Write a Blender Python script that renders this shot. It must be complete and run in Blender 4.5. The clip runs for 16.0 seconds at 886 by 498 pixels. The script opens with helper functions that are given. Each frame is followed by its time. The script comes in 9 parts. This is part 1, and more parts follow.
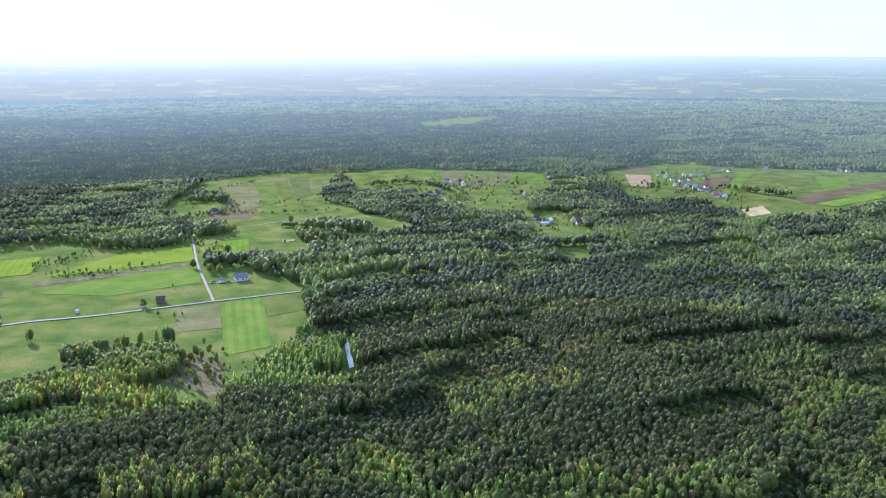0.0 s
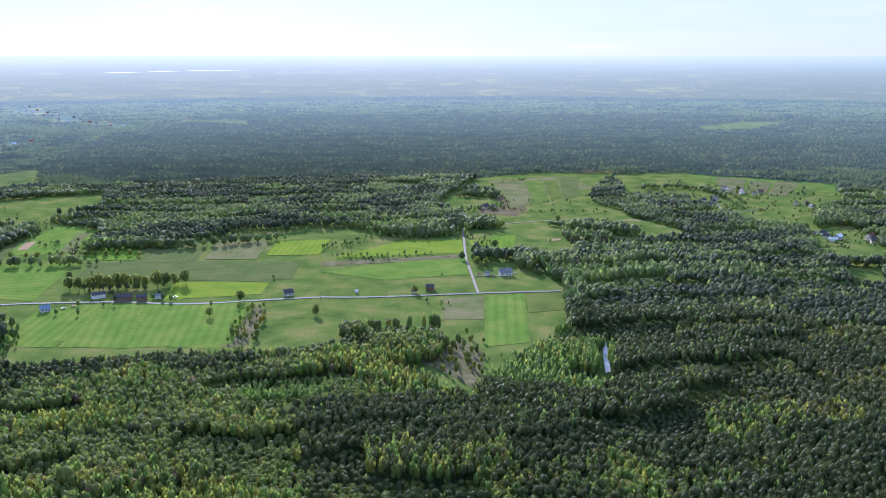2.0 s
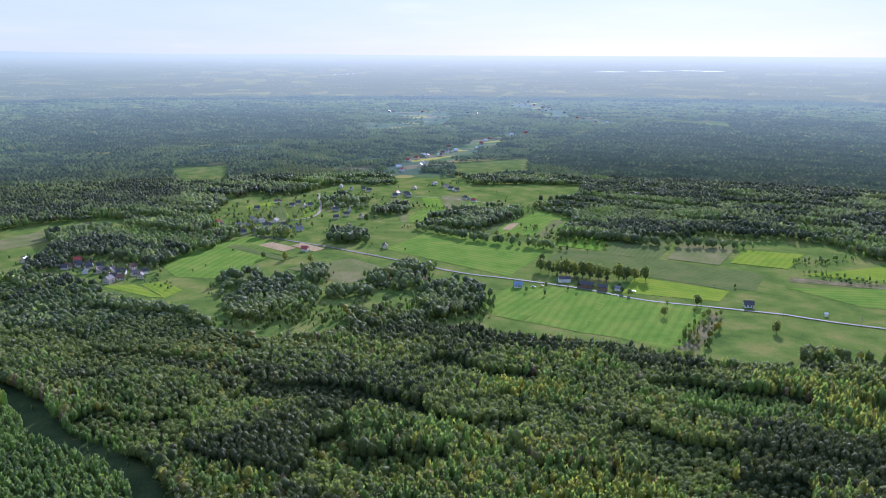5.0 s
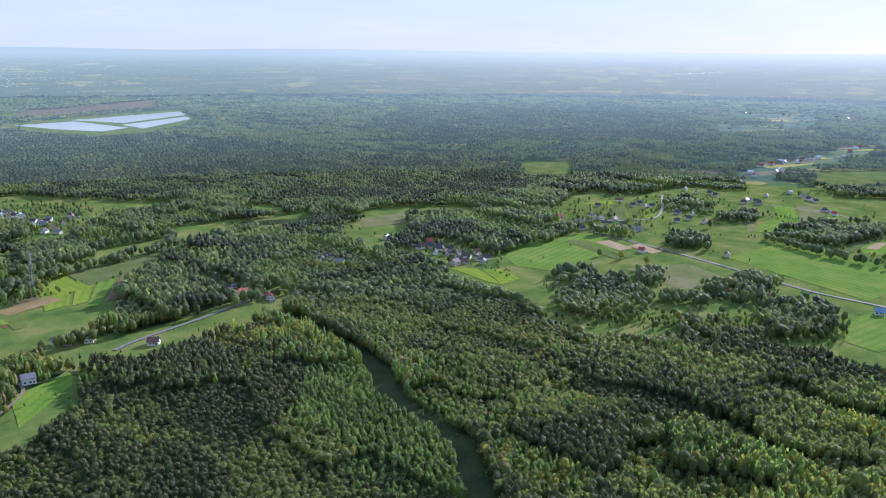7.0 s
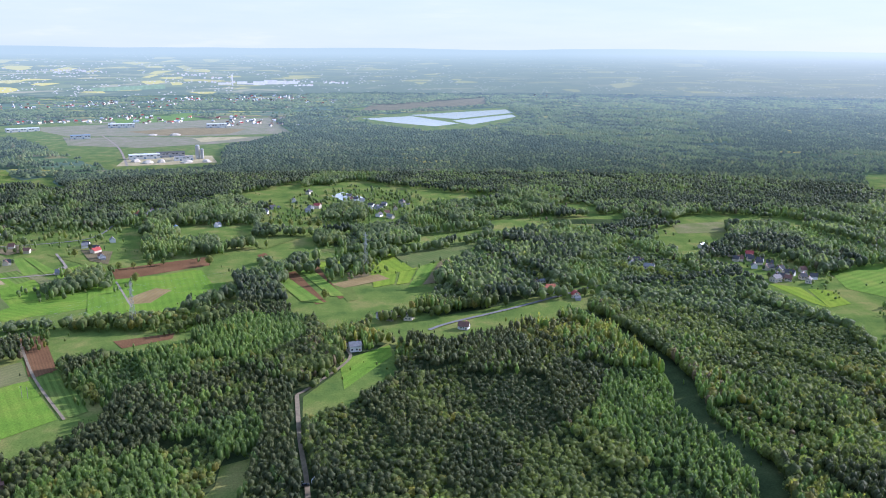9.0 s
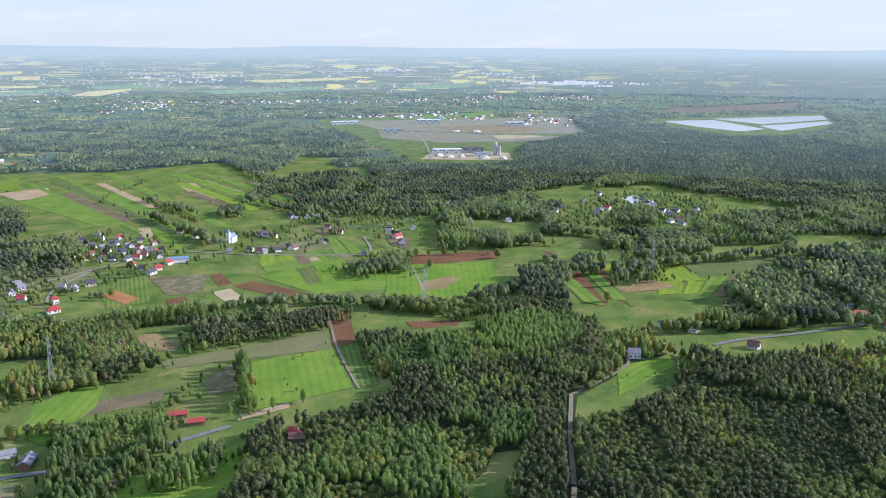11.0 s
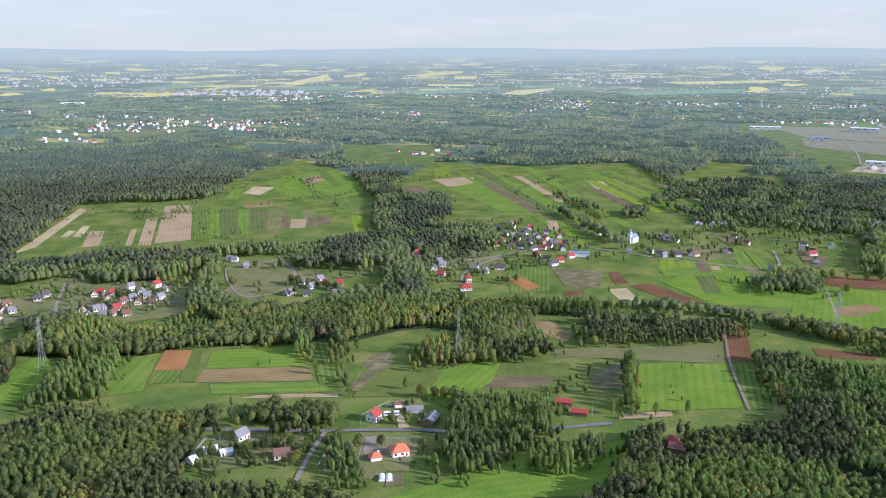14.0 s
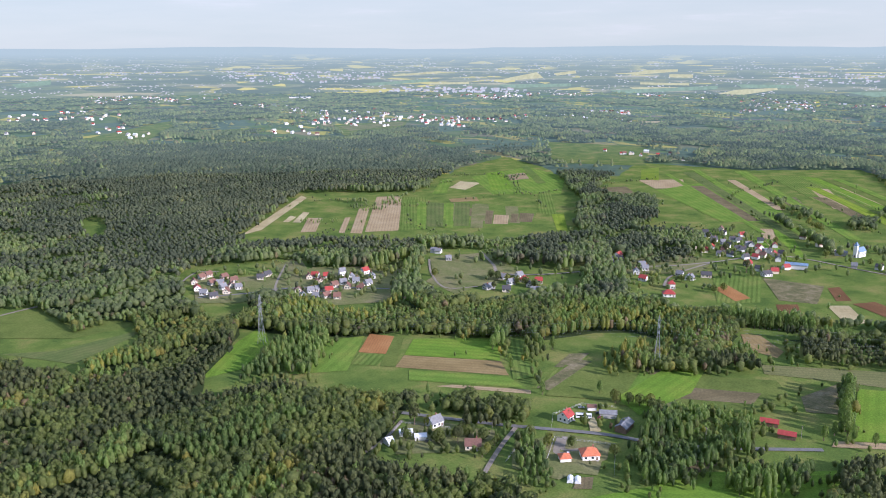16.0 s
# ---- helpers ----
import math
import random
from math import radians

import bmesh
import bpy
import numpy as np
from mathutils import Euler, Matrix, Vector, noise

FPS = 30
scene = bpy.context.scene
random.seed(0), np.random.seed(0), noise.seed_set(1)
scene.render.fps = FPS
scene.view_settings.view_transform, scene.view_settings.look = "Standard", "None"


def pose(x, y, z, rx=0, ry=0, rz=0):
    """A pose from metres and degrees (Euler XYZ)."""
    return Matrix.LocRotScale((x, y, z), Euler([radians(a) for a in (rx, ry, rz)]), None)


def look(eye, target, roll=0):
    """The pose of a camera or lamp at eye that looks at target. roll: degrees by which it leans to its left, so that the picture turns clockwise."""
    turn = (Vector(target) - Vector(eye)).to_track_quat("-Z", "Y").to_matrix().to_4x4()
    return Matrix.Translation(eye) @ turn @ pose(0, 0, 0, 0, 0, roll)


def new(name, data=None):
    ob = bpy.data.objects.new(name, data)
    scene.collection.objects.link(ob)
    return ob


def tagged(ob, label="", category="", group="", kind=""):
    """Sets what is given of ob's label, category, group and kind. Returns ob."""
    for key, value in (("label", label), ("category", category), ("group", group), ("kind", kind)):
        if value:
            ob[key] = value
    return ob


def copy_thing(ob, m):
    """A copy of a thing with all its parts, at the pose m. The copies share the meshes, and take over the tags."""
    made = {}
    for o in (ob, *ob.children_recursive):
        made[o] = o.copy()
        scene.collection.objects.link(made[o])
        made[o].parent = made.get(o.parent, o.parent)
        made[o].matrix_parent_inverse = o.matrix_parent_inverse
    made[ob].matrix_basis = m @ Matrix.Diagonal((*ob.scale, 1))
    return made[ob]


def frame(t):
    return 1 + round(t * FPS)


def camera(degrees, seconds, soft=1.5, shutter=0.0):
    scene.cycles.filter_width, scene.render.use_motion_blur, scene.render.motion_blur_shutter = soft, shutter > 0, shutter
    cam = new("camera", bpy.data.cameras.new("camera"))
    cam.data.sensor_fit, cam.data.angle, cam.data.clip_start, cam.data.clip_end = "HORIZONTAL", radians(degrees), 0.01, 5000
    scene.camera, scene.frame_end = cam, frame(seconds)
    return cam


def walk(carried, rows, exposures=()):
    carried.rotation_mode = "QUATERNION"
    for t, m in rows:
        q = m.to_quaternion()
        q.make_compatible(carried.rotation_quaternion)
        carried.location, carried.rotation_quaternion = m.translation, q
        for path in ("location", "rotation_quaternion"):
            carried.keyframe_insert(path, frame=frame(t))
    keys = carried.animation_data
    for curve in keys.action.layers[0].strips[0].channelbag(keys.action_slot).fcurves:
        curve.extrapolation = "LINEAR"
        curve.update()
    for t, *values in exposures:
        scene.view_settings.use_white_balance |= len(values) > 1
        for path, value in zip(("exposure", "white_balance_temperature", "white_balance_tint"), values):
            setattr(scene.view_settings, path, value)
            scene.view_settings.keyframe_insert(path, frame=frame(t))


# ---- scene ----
# The camera hangs in the air and turns on the spot.
EYE = 240.0
cam = camera(55.53, 16.0, soft=1.0)
TURNS = [
    (0.0, -7.01, -13.07, -0.07),
    (0.5, -2.12, -13.06, -0.03),
    (1.0, 1.80, -13.05, -0.02),
    (1.5, 6.41, -13.05, -0.02),
    (2.0, 11.33, -13.05, -0.02),
    (2.5, 16.33, -13.06, -0.01),
    (3.0, 21.42, -13.06, 0.01),
    (5.5, 48.76, -13.13, -0.25),
    (6.0, 54.78, -13.18, -0.27),
    (6.5, 60.51, -13.23, -0.27),
    (7.0, 66.11, -13.27, -0.18),
    (7.5, 71.69, -13.30, -0.14),
    (8.0, 77.20, -13.30, -0.12),
    (8.5, 82.48, -13.30, -0.14),
    (9.0, 87.55, -13.30, -0.12),
    (11.5, 112.14, -13.32, -0.14),
    (12.0, 116.81, -13.33, -0.11),
    (12.5, 121.42, -13.31, -0.07),
    (13.0, 126.02, -13.28, -0.05),
    (13.5, 130.51, -13.26, 0.01),
    (14.0, 134.82, -13.24, 0.06),
    (14.5, 138.98, -13.22, 0.10),
    (15.0, 142.74, -13.28, 0.14),
    (15.5, 146.01, -13.36, 0.16),
    (16.0, 148.80, -13.36, 0.14),
]
walk(cam, [(t, pose(0, 0, EYE, 90 + pitch, 0, yaw) @ pose(0, 0, 0, 0, 0, -lean)) for t, yaw, pitch, lean in TURNS],
     exposures=((0.0, 1.1, 5190, 30), (0.5, 0.92, 5090, 29), (1.5, 0.86, 5090, 29), (3.0, 0.64, 5090, 29), (6.0, 0.62, 5190, 29), (9.0, 0.82, 5240, 27), (12.5, 0.66, 5490, 27), (16.0, 0.58, 5540, 28)))

# ---- light ----
def node(nt, kind, **values):
    n = nt.nodes.new(kind)
    for k, v in values.items():
        if k in n.inputs:
            n.inputs[k].default_value = v
    return n


def ramp(nt, fac, stops):
    r = nt.nodes.new("ShaderNodeValToRGB")
    els = r.color_ramp.elements
    while len(els) < len(stops):
        els.new(0.5)
    for e, (p, c) in zip(els, stops):
        e.position, e.color = p, (*c, 1)
    nt.links.new(fac, r.inputs[0])
    return r.outputs[0]


SUN_AZ, SUN_EL = 27.0, 22.0
world = bpy.data.worlds.new("sky")
scene.world = world
world.use_nodes = True
wn = world.node_tree
sky = wn.nodes.new("ShaderNodeTexSky")
sky.sky_type = "NISHITA"
sky.sun_disc = False
sky.sun_elevation, sky.sun_rotation = radians(SUN_EL), radians(-SUN_AZ)
sky.altitude, sky.air_density, sky.dust_density, sky.ozone_density = 300, 1.0, 0.5, 3.0
# a milky spring sky: thin high cloud lies over the blue
veil = wn.nodes.new("ShaderNodeMix")
veil.data_type = "RGBA"
veil.inputs[0].default_value = 0.89
way = wn.nodes.new("ShaderNodeTexCoord")
flat = wn.nodes.new("ShaderNodeMapping")
flat.inputs["Scale"].default_value = (1.0, 1.0, 9.0)
wn.links.new(way.outputs["Generated"], flat.inputs["Vector"])
cloud = node(wn, "ShaderNodeTexNoise", Scale=5.0, Detail=5.0, Roughness=0.6)
wn.links.new(flat.outputs[0], cloud.inputs["Vector"])
low_sky = ramp(wn, cloud.outputs["Fac"], [(0.35, (4.35, 4.85, 4.25)), (0.6, (4.65, 5.05, 4.4)), (0.7, (5.05, 5.3, 4.7))])
# the cloud thins out and turns bluer overhead
rise = wn.nodes.new("ShaderNodeSeparateXYZ")
wn.links.new(way.outputs["Generated"], rise.inputs[0])
over = wn.nodes.new("ShaderNodeMix")
over.data_type = "RGBA"
over.inputs[7].default_value = (3.5, 4.6, 5.7, 1)
wn.links.new(ramp(wn, rise.outputs[2], [(0.10, (0, 0, 0)), (0.45, (1, 1, 1))]), over.inputs[0])
wn.links.new(low_sky, over.inputs[6])
wn.links.new(over.outputs[2], veil.inputs[7])
wn.links.new(sky.outputs[0], veil.inputs[6])
wn.links.new(veil.outputs[2], wn.nodes["Background"].inputs[0])
wn.nodes["Background"].inputs[1].default_value = 0.102
sun = new("sun", bpy.data.lights.new("sun", "SUN"))
sun.data.energy, sun.data.angle, sun.data.color = 5.0, radians(0.6), (1.0, 0.92, 0.80)
sun_way = Vector((-math.sin(radians(SUN_AZ)) * math.cos(radians(SUN_EL)), math.cos(radians(SUN_AZ)) * math.cos(radians(SUN_EL)), math.sin(radians(SUN_EL))))
sun.matrix_world = look(sun_way * 100, (0, 0, 0))


# ---- materials ----
def nodes_of(name):
    m = bpy.data.materials.new(name)
    m.use_nodes = True
    nt = m.node_tree
    return m, nt, nt.nodes["Principled BSDF"]


def noise_of(nt, scale, detail=3.0, coord=None, rough=0.55):
    n = node(nt, "ShaderNodeTexNoise", Scale=scale, Detail=detail, Roughness=rough)
    if coord is not None:
        nt.links.new(coord, n.inputs["Vector"])
    return n.outputs["Fac"]


def mixed(nt, a, b, fac, kind="MIX"):
    m = nt.nodes.new("ShaderNodeMix")
    m.data_type, m.blend_type = "RGBA", kind
    for sock, v in ((m.inputs[0], fac), (m.inputs[6], a), (m.inputs[7], b)):
        if isinstance(v, (int, float)):
            sock.default_value = v
        elif isinstance(v, tuple):
            sock.default_value = (*v, 1)
        else:
            nt.links.new(v, sock)
    return m.outputs[2]


def mathed(nt, op, a, b=0.0):
    m = nt.nodes.new("ShaderNodeMath")
    m.operation = op
    for sock, v in zip(m.inputs, (a, b)):
        if isinstance(v, (int, float)):
            sock.default_value = v
        else:
            nt.links.new(v, sock)
    return m.outputs[0]


def world_place(nt):
    return nt.nodes.new("ShaderNodeNewGeometry").outputs["Position"]


def object_place(nt):
    return nt.nodes.new("ShaderNodeTexCoord").outputs["Object"]


def bumped(nt, bsdf, height, strength=0.5, distance=0.2):
    b = node(nt, "ShaderNodeBump", Strength=strength, Distance=distance)
    nt.links.new(height, b.inputs["Height"])
    nt.links.new(b.outputs[0], bsdf.inputs["Normal"])


REACH = 4850.0
HAZE_GLOW = 0.68  # emission strength of the haze painted on the far land


def haze_glow(nt, place):
    """The colour of the haze painted as emission on far land: white towards the sun, blue elsewhere, thicker farther
    out.
    """
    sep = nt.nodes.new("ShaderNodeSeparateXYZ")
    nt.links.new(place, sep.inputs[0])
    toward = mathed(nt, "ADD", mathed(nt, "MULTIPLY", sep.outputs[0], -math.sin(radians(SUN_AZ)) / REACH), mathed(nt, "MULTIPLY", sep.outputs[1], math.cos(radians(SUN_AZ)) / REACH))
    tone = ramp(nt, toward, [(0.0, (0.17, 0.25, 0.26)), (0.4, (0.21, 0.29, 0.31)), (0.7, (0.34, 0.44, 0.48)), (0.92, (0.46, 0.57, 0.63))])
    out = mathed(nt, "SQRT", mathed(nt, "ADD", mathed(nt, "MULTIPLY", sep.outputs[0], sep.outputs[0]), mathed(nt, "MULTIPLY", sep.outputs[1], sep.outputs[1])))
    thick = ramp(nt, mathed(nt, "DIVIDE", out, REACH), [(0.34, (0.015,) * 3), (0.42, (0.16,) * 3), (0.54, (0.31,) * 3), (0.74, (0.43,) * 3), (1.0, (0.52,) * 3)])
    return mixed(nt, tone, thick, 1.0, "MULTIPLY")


def foliage(name, dark, light, warm, through_light=0.35, gloss=0.22, far=False):
    """Leaves: each tree has a tint of its own, twigs vary inside it, and light shines through."""
    m, nt, p = nodes_of(name)
    place = world_place(nt)
    tint = nt.nodes.new("ShaderNodeAttribute")
    tint.attribute_name = "tint"
    fine = noise_of(nt, 0.7, 2.0, place)
    wide = noise_of(nt, 0.018, 2.0, place)
    col = ramp(nt, tint.outputs["Fac"], [(0.08, dark), (0.52, light), (0.70, light), (0.84, warm)])
    col = mixed(nt, col, ramp(nt, fine, [(0.3, (0.74, 0.74, 0.76)), (0.7, (1.2, 1.2, 1.12))]), 1.0, "MULTIPLY")
    col = mixed(nt, col, ramp(nt, wide, [(0.35, (0.8, 0.82, 0.8)), (0.65, (1.15, 1.12, 1.0))]), 1.0, "MULTIPLY")
    nt.links.new(col, p.inputs["Base Color"])
    p.inputs["Roughness"].default_value = 0.55
    p.inputs["Specular IOR Level"].default_value = gloss
    bumped(nt, p, noise_of(nt, 1.5, 3.0, place, 0.7), 0.9, 0.7)
    # far leaves emit a painted haze
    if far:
        nt.links.new(haze_glow(nt, place), p.inputs["Emission Color"])
        p.inputs["Emission Strength"].default_value = HAZE_GLOW / (1 - through_light)
    tr = nt.nodes.new("ShaderNodeBsdfTranslucent")
    nt.links.new(mixed(nt, col, (1.1, 1.22, 0.72), 1.0, "MULTIPLY"), tr.inputs[0])
    mx = nt.nodes.new("ShaderNodeMixShader")
    mx.inputs[0].default_value = through_light
    nt.links.new(p.outputs[0], mx.inputs[1])
    nt.links.new(tr.outputs[0], mx.inputs[2])
    nt.links.new(mx.outputs[0], nt.nodes["Material Output"].inputs[0])
    return m


EARTHS = {}


def earth(name, a, b, c, rows=0.0, row_dark=0.7, patch=0.03, rough=0.95, far=False):
    """Crops, grass and soil: patches, blades and, where rows is a width in metres, drilled rows along the field."""
    m, nt, p = nodes_of(name)
    EARTHS[name] = (a, b, c)
    # far plots emit the same painted haze
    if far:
        nt.links.new(haze_glow(nt, world_place(nt)), p.inputs["Emission Color"])
        p.inputs["Emission Strength"].default_value = HAZE_GLOW
    place = object_place(nt) if rows else world_place(nt)
    col = ramp(nt, noise_of(nt, patch, 5.0, place, 0.62), [(0.33, a), (0.5, b), (0.68, c)])
    fine = noise_of(nt, 0.7, 4.0, place, 0.7)
    col = mixed(nt, col, ramp(nt, fine, [(0.3, (0.72, 0.72, 0.72)), (0.7, (1.25, 1.25, 1.2))]), 1.0, "MULTIPLY")
    if rows:
        w = node(nt, "ShaderNodeTexWave", Scale=0.31 / rows, Distortion=0.8)
        w.bands_direction = "Y"
        w.inputs["Detail Scale"].default_value = 0.4
        nt.links.new(place, w.inputs["Vector"])
        col = mixed(nt, col, ramp(nt, w.outputs["Fac"], [(0.25, (row_dark,) * 3), (0.6, (1.08, 1.08, 1.04))]), 1.0, "MULTIPLY")
    nt.links.new(col, p.inputs["Base Color"])
    p.inputs["Roughness"].default_value = rough
    p.inputs["Specular IOR Level"].default_value = 0.0
    bumped(nt, p, fine, 0.6, 0.5)
    return m


def plain(name, colour, rough=0.7, metal=0.0, spread=0.18, scale=1.2, bump=0.0):
    m, nt, p = nodes_of(name)
    place = world_place(nt)
    n1, n2 = noise_of(nt, scale, 4.0, place), noise_of(nt, scale * 9, 2.0, place)
    lo, hi = tuple(v * (1 - spread) for v in colour), tuple(min(1, v * (1 + spread)) for v in colour)
    col = mixed(nt, ramp(nt, n1, [(0.3, lo), (0.7, hi)]), ramp(nt, n2, [(0.3, (0.85,) * 3), (0.7, (1.1,) * 3)]), 1.0, "MULTIPLY")
    nt.links.new(col, p.inputs["Base Color"])
    p.inputs["Roughness"].default_value, p.inputs["Metallic"].default_value = rough, metal
    if bump:
        bumped(nt, p, n2, bump, 0.05)
    return m


def roofing(name, colour, rough=0.6):
    """Courses of tiles across the slope."""
    m, nt, p = nodes_of(name)
    place = object_place(nt)
    w = node(nt, "ShaderNodeTexWave", Scale=0.9, Distortion=0.3)
    w.bands_direction = "Z"
    nt.links.new(place, w.inputs["Vector"])
    col = ramp(nt, noise_of(nt, 0.8, 5.0, place), [(0.3, tuple(v * 0.75 for v in colour)), (0.7, tuple(min(1, v * 1.2) for v in colour))])
    col = mixed(nt, col, ramp(nt, w.outputs["Fac"], [(0.1, (0.8,) * 3), (0.4, (1.05,) * 3)]), 1.0, "MULTIPLY")
    nt.links.new(col, p.inputs["Base Color"])
    p.inputs["Roughness"].default_value = rough
    return m


LEAF = {
    "pine": foliage("pine_needles", (0.058, 0.074, 0.036), (0.098, 0.112, 0.048), (0.130, 0.130, 0.054), 0.28, 0.12),
    "broad": foliage("broad_leaves", (0.082, 0.114, 0.058), (0.196, 0.232, 0.078), (0.30, 0.27, 0.075), 0.57, 0.16),
    "birch": foliage("birch_leaves", (0.100, 0.152, 0.070), (0.204, 0.280, 0.090), (0.31, 0.30, 0.080), 0.57, 0.2),
    "bare": foliage("budding_twigs", (0.120, 0.095, 0.060), (0.190, 0.145, 0.082), (0.20, 0.155, 0.09), 0.34),
}
# woods farther off: thin haze painted in as paler, bluer base colours
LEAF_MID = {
    "pine": foliage("hazed_pine_needles", (0.068, 0.086, 0.060), (0.118, 0.138, 0.088), (0.145, 0.155, 0.088), 0.40, 0.1),
    "broad": foliage("hazed_broad_leaves", (0.118, 0.156, 0.096), (0.226, 0.268, 0.138), (0.27, 0.29, 0.115), 0.62, 0.14),
    "birch": foliage("hazed_birch_leaves", (0.140, 0.194, 0.108), (0.246, 0.312, 0.146), (0.28, 0.325, 0.13), 0.62, 0.14),
    "bare": foliage("hazed_budding_twigs", (0.118, 0.108, 0.080), (0.170, 0.158, 0.095), (0.200, 0.172, 0.098), 0.40, 0.1),
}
# far woods: haze painted as dull bluish base colours plus emission
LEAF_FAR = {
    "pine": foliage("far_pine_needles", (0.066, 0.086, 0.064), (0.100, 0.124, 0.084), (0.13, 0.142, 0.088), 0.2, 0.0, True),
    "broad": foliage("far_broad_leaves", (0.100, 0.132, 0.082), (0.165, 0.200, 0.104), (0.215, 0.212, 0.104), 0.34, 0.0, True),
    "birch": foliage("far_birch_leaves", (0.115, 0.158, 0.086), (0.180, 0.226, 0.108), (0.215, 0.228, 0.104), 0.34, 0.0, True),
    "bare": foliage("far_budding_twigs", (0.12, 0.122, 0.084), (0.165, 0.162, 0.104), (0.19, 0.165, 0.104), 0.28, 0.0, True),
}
BARK = plain("bark", (0.16, 0.11, 0.075), 0.9, 0, 0.35, 0.6)
GROUND = {
    "floor": earth("forest_floor", (0.030, 0.044, 0.020), (0.046, 0.066, 0.026), (0.068, 0.085, 0.034)),
    "meadow": earth("meadow_grass", (0.074, 0.118, 0.030), (0.118, 0.162, 0.038), (0.205, 0.196, 0.066), patch=0.026),
    "grass": earth("pasture_grass", (0.092, 0.123, 0.033), (0.120, 0.152, 0.039), (0.144, 0.167, 0.047)),
    "grass_dark": earth("young_rye", (0.086, 0.119, 0.039), (0.109, 0.138, 0.047), (0.137, 0.147, 0.058), 6.0, 0.95),
    "grass_bright": earth("lush_grass", (0.095, 0.172, 0.026), (0.128, 0.212, 0.030), (0.168, 0.224, 0.038), 7.0, 0.97),
    "wheat": earth("green_wheat", (0.095, 0.168, 0.030), (0.130, 0.202, 0.038), (0.175, 0.218, 0.047), 9.0, 0.94),
    "wheat_row": earth("wheat_in_strips", (0.092, 0.142, 0.033), (0.120, 0.175, 0.041), (0.172, 0.195, 0.054), 4.5, 0.8),
    "rape_young": earth("yellowish_crop", (0.130, 0.195, 0.028), (0.168, 0.232, 0.030), (0.205, 0.245, 0.038), 8.0, 0.96),
    "rape": earth("flowering_rape", (0.46, 0.38, 0.03), (0.56, 0.46, 0.04), (0.62, 0.52, 0.06)),
    "meadow_dry": earth("dry_meadow", (0.117, 0.141, 0.049), (0.159, 0.165, 0.068), (0.212, 0.184, 0.101)),
    "olive": earth("mown_meadow", (0.132, 0.138, 0.058), (0.152, 0.154, 0.066), (0.172, 0.164, 0.076), 5.0, 0.97),
    "heath": earth("dry_heath", (0.180, 0.184, 0.101), (0.223, 0.204, 0.128), (0.276, 0.223, 0.176)),
    "brush": earth("scrub_and_dead_grass", (0.095, 0.105, 0.048), (0.155, 0.138, 0.072), (0.225, 0.190, 0.118), patch=0.09),
    "soil_red": earth("ploughed_brown_soil", (0.125, 0.067, 0.036), (0.149, 0.081, 0.043), (0.180, 0.101, 0.053), 2.2, 0.93),
    "soil_orange": earth("reddish_tilled_soil", (0.269, 0.126, 0.053), (0.309, 0.151, 0.063), (0.349, 0.182, 0.080), 2.2, 0.96),
    "soil_grey": earth("grey_brown_soil", (0.110, 0.096, 0.053), (0.149, 0.121, 0.069), (0.189, 0.156, 0.089), 2.6, 0.94),
    "sand": earth("pale_sandy_soil", (0.319, 0.262, 0.143), (0.399, 0.333, 0.187), (0.459, 0.393, 0.232)),
    "sand_brown": earth("sandy_brown_soil", (0.190, 0.140, 0.066), (0.232, 0.170, 0.080), (0.268, 0.202, 0.098), 5.0, 0.97),
    "sand_pink": earth("dry_harrowed_soil", (0.279, 0.202, 0.120), (0.329, 0.248, 0.147), (0.368, 0.287, 0.178), 4.0, 0.94),
}
ROAD = {
    "asphalt": plain("worn_asphalt", (0.145, 0.14, 0.13), 0.85, 0, 0.15, 0.3),
    "gravel": plain("pale_gravel", (0.225, 0.19, 0.145), 0.95, 0, 0.2, 0.25),
    "track": plain("dirt_track", (0.20, 0.16, 0.10), 0.95, 0, 0.25, 0.3),
}


# ---- mesh helpers ----
def finish(name, bm, material, parent=None, label="", smooth=False):
    me = bpy.data.meshes.new(name)
    bm.to_mesh(me)
    bm.free()
    me.materials.append(material)
    if smooth:
        me.polygons.foreach_set("use_smooth", [True] * len(me.polygons))
    ob = new(name, me)
    if parent is not None:
        ob.parent = parent
    if label:
        ob["label"] = label
    return ob


def part(name, bm, material, parent, label=""):
    return finish(name, bm, material, parent, label)


def box(bm, x0, x1, y0, y1, z0, z1):
    v = [bm.verts.new((x, y, z)) for z in (z0, z1) for x, y in ((x0, y0), (x1, y0), (x1, y1), (x0, y1))]
    for q in ((3, 2, 1, 0), (4, 5, 6, 7), (0, 1, 5, 4), (1, 2, 6, 5), (2, 3, 7, 6), (3, 0, 4, 7)):
        bm.faces.new([v[i] for i in q])


def boxed(*a):
    bm = bmesh.new()
    box(bm, *a)
    return bm


def beam(bm, a, b, r, sides=3):
    a, b = Vector(a), Vector(b)
    d = (b - a).normalized()
    s = d.orthogonal().normalized()
    u = d.cross(s)
    ends = [[bm.verts.new(p + r * (math.cos(k * math.tau / sides) * s + math.sin(k * math.tau / sides) * u)) for k in range(sides)] for p in (a, b)]
    for k in range(sides):
        j = (k + 1) % sides
        bm.faces.new((ends[0][k], ends[0][j], ends[1][j], ends[1][k]))


def flat_mesh(name, verts, faces, material):
    me = bpy.data.meshes.new(name)
    me.from_pydata(verts, [], faces)
    me.materials.append(material)
    return new(name, me)


# ---- ground ----


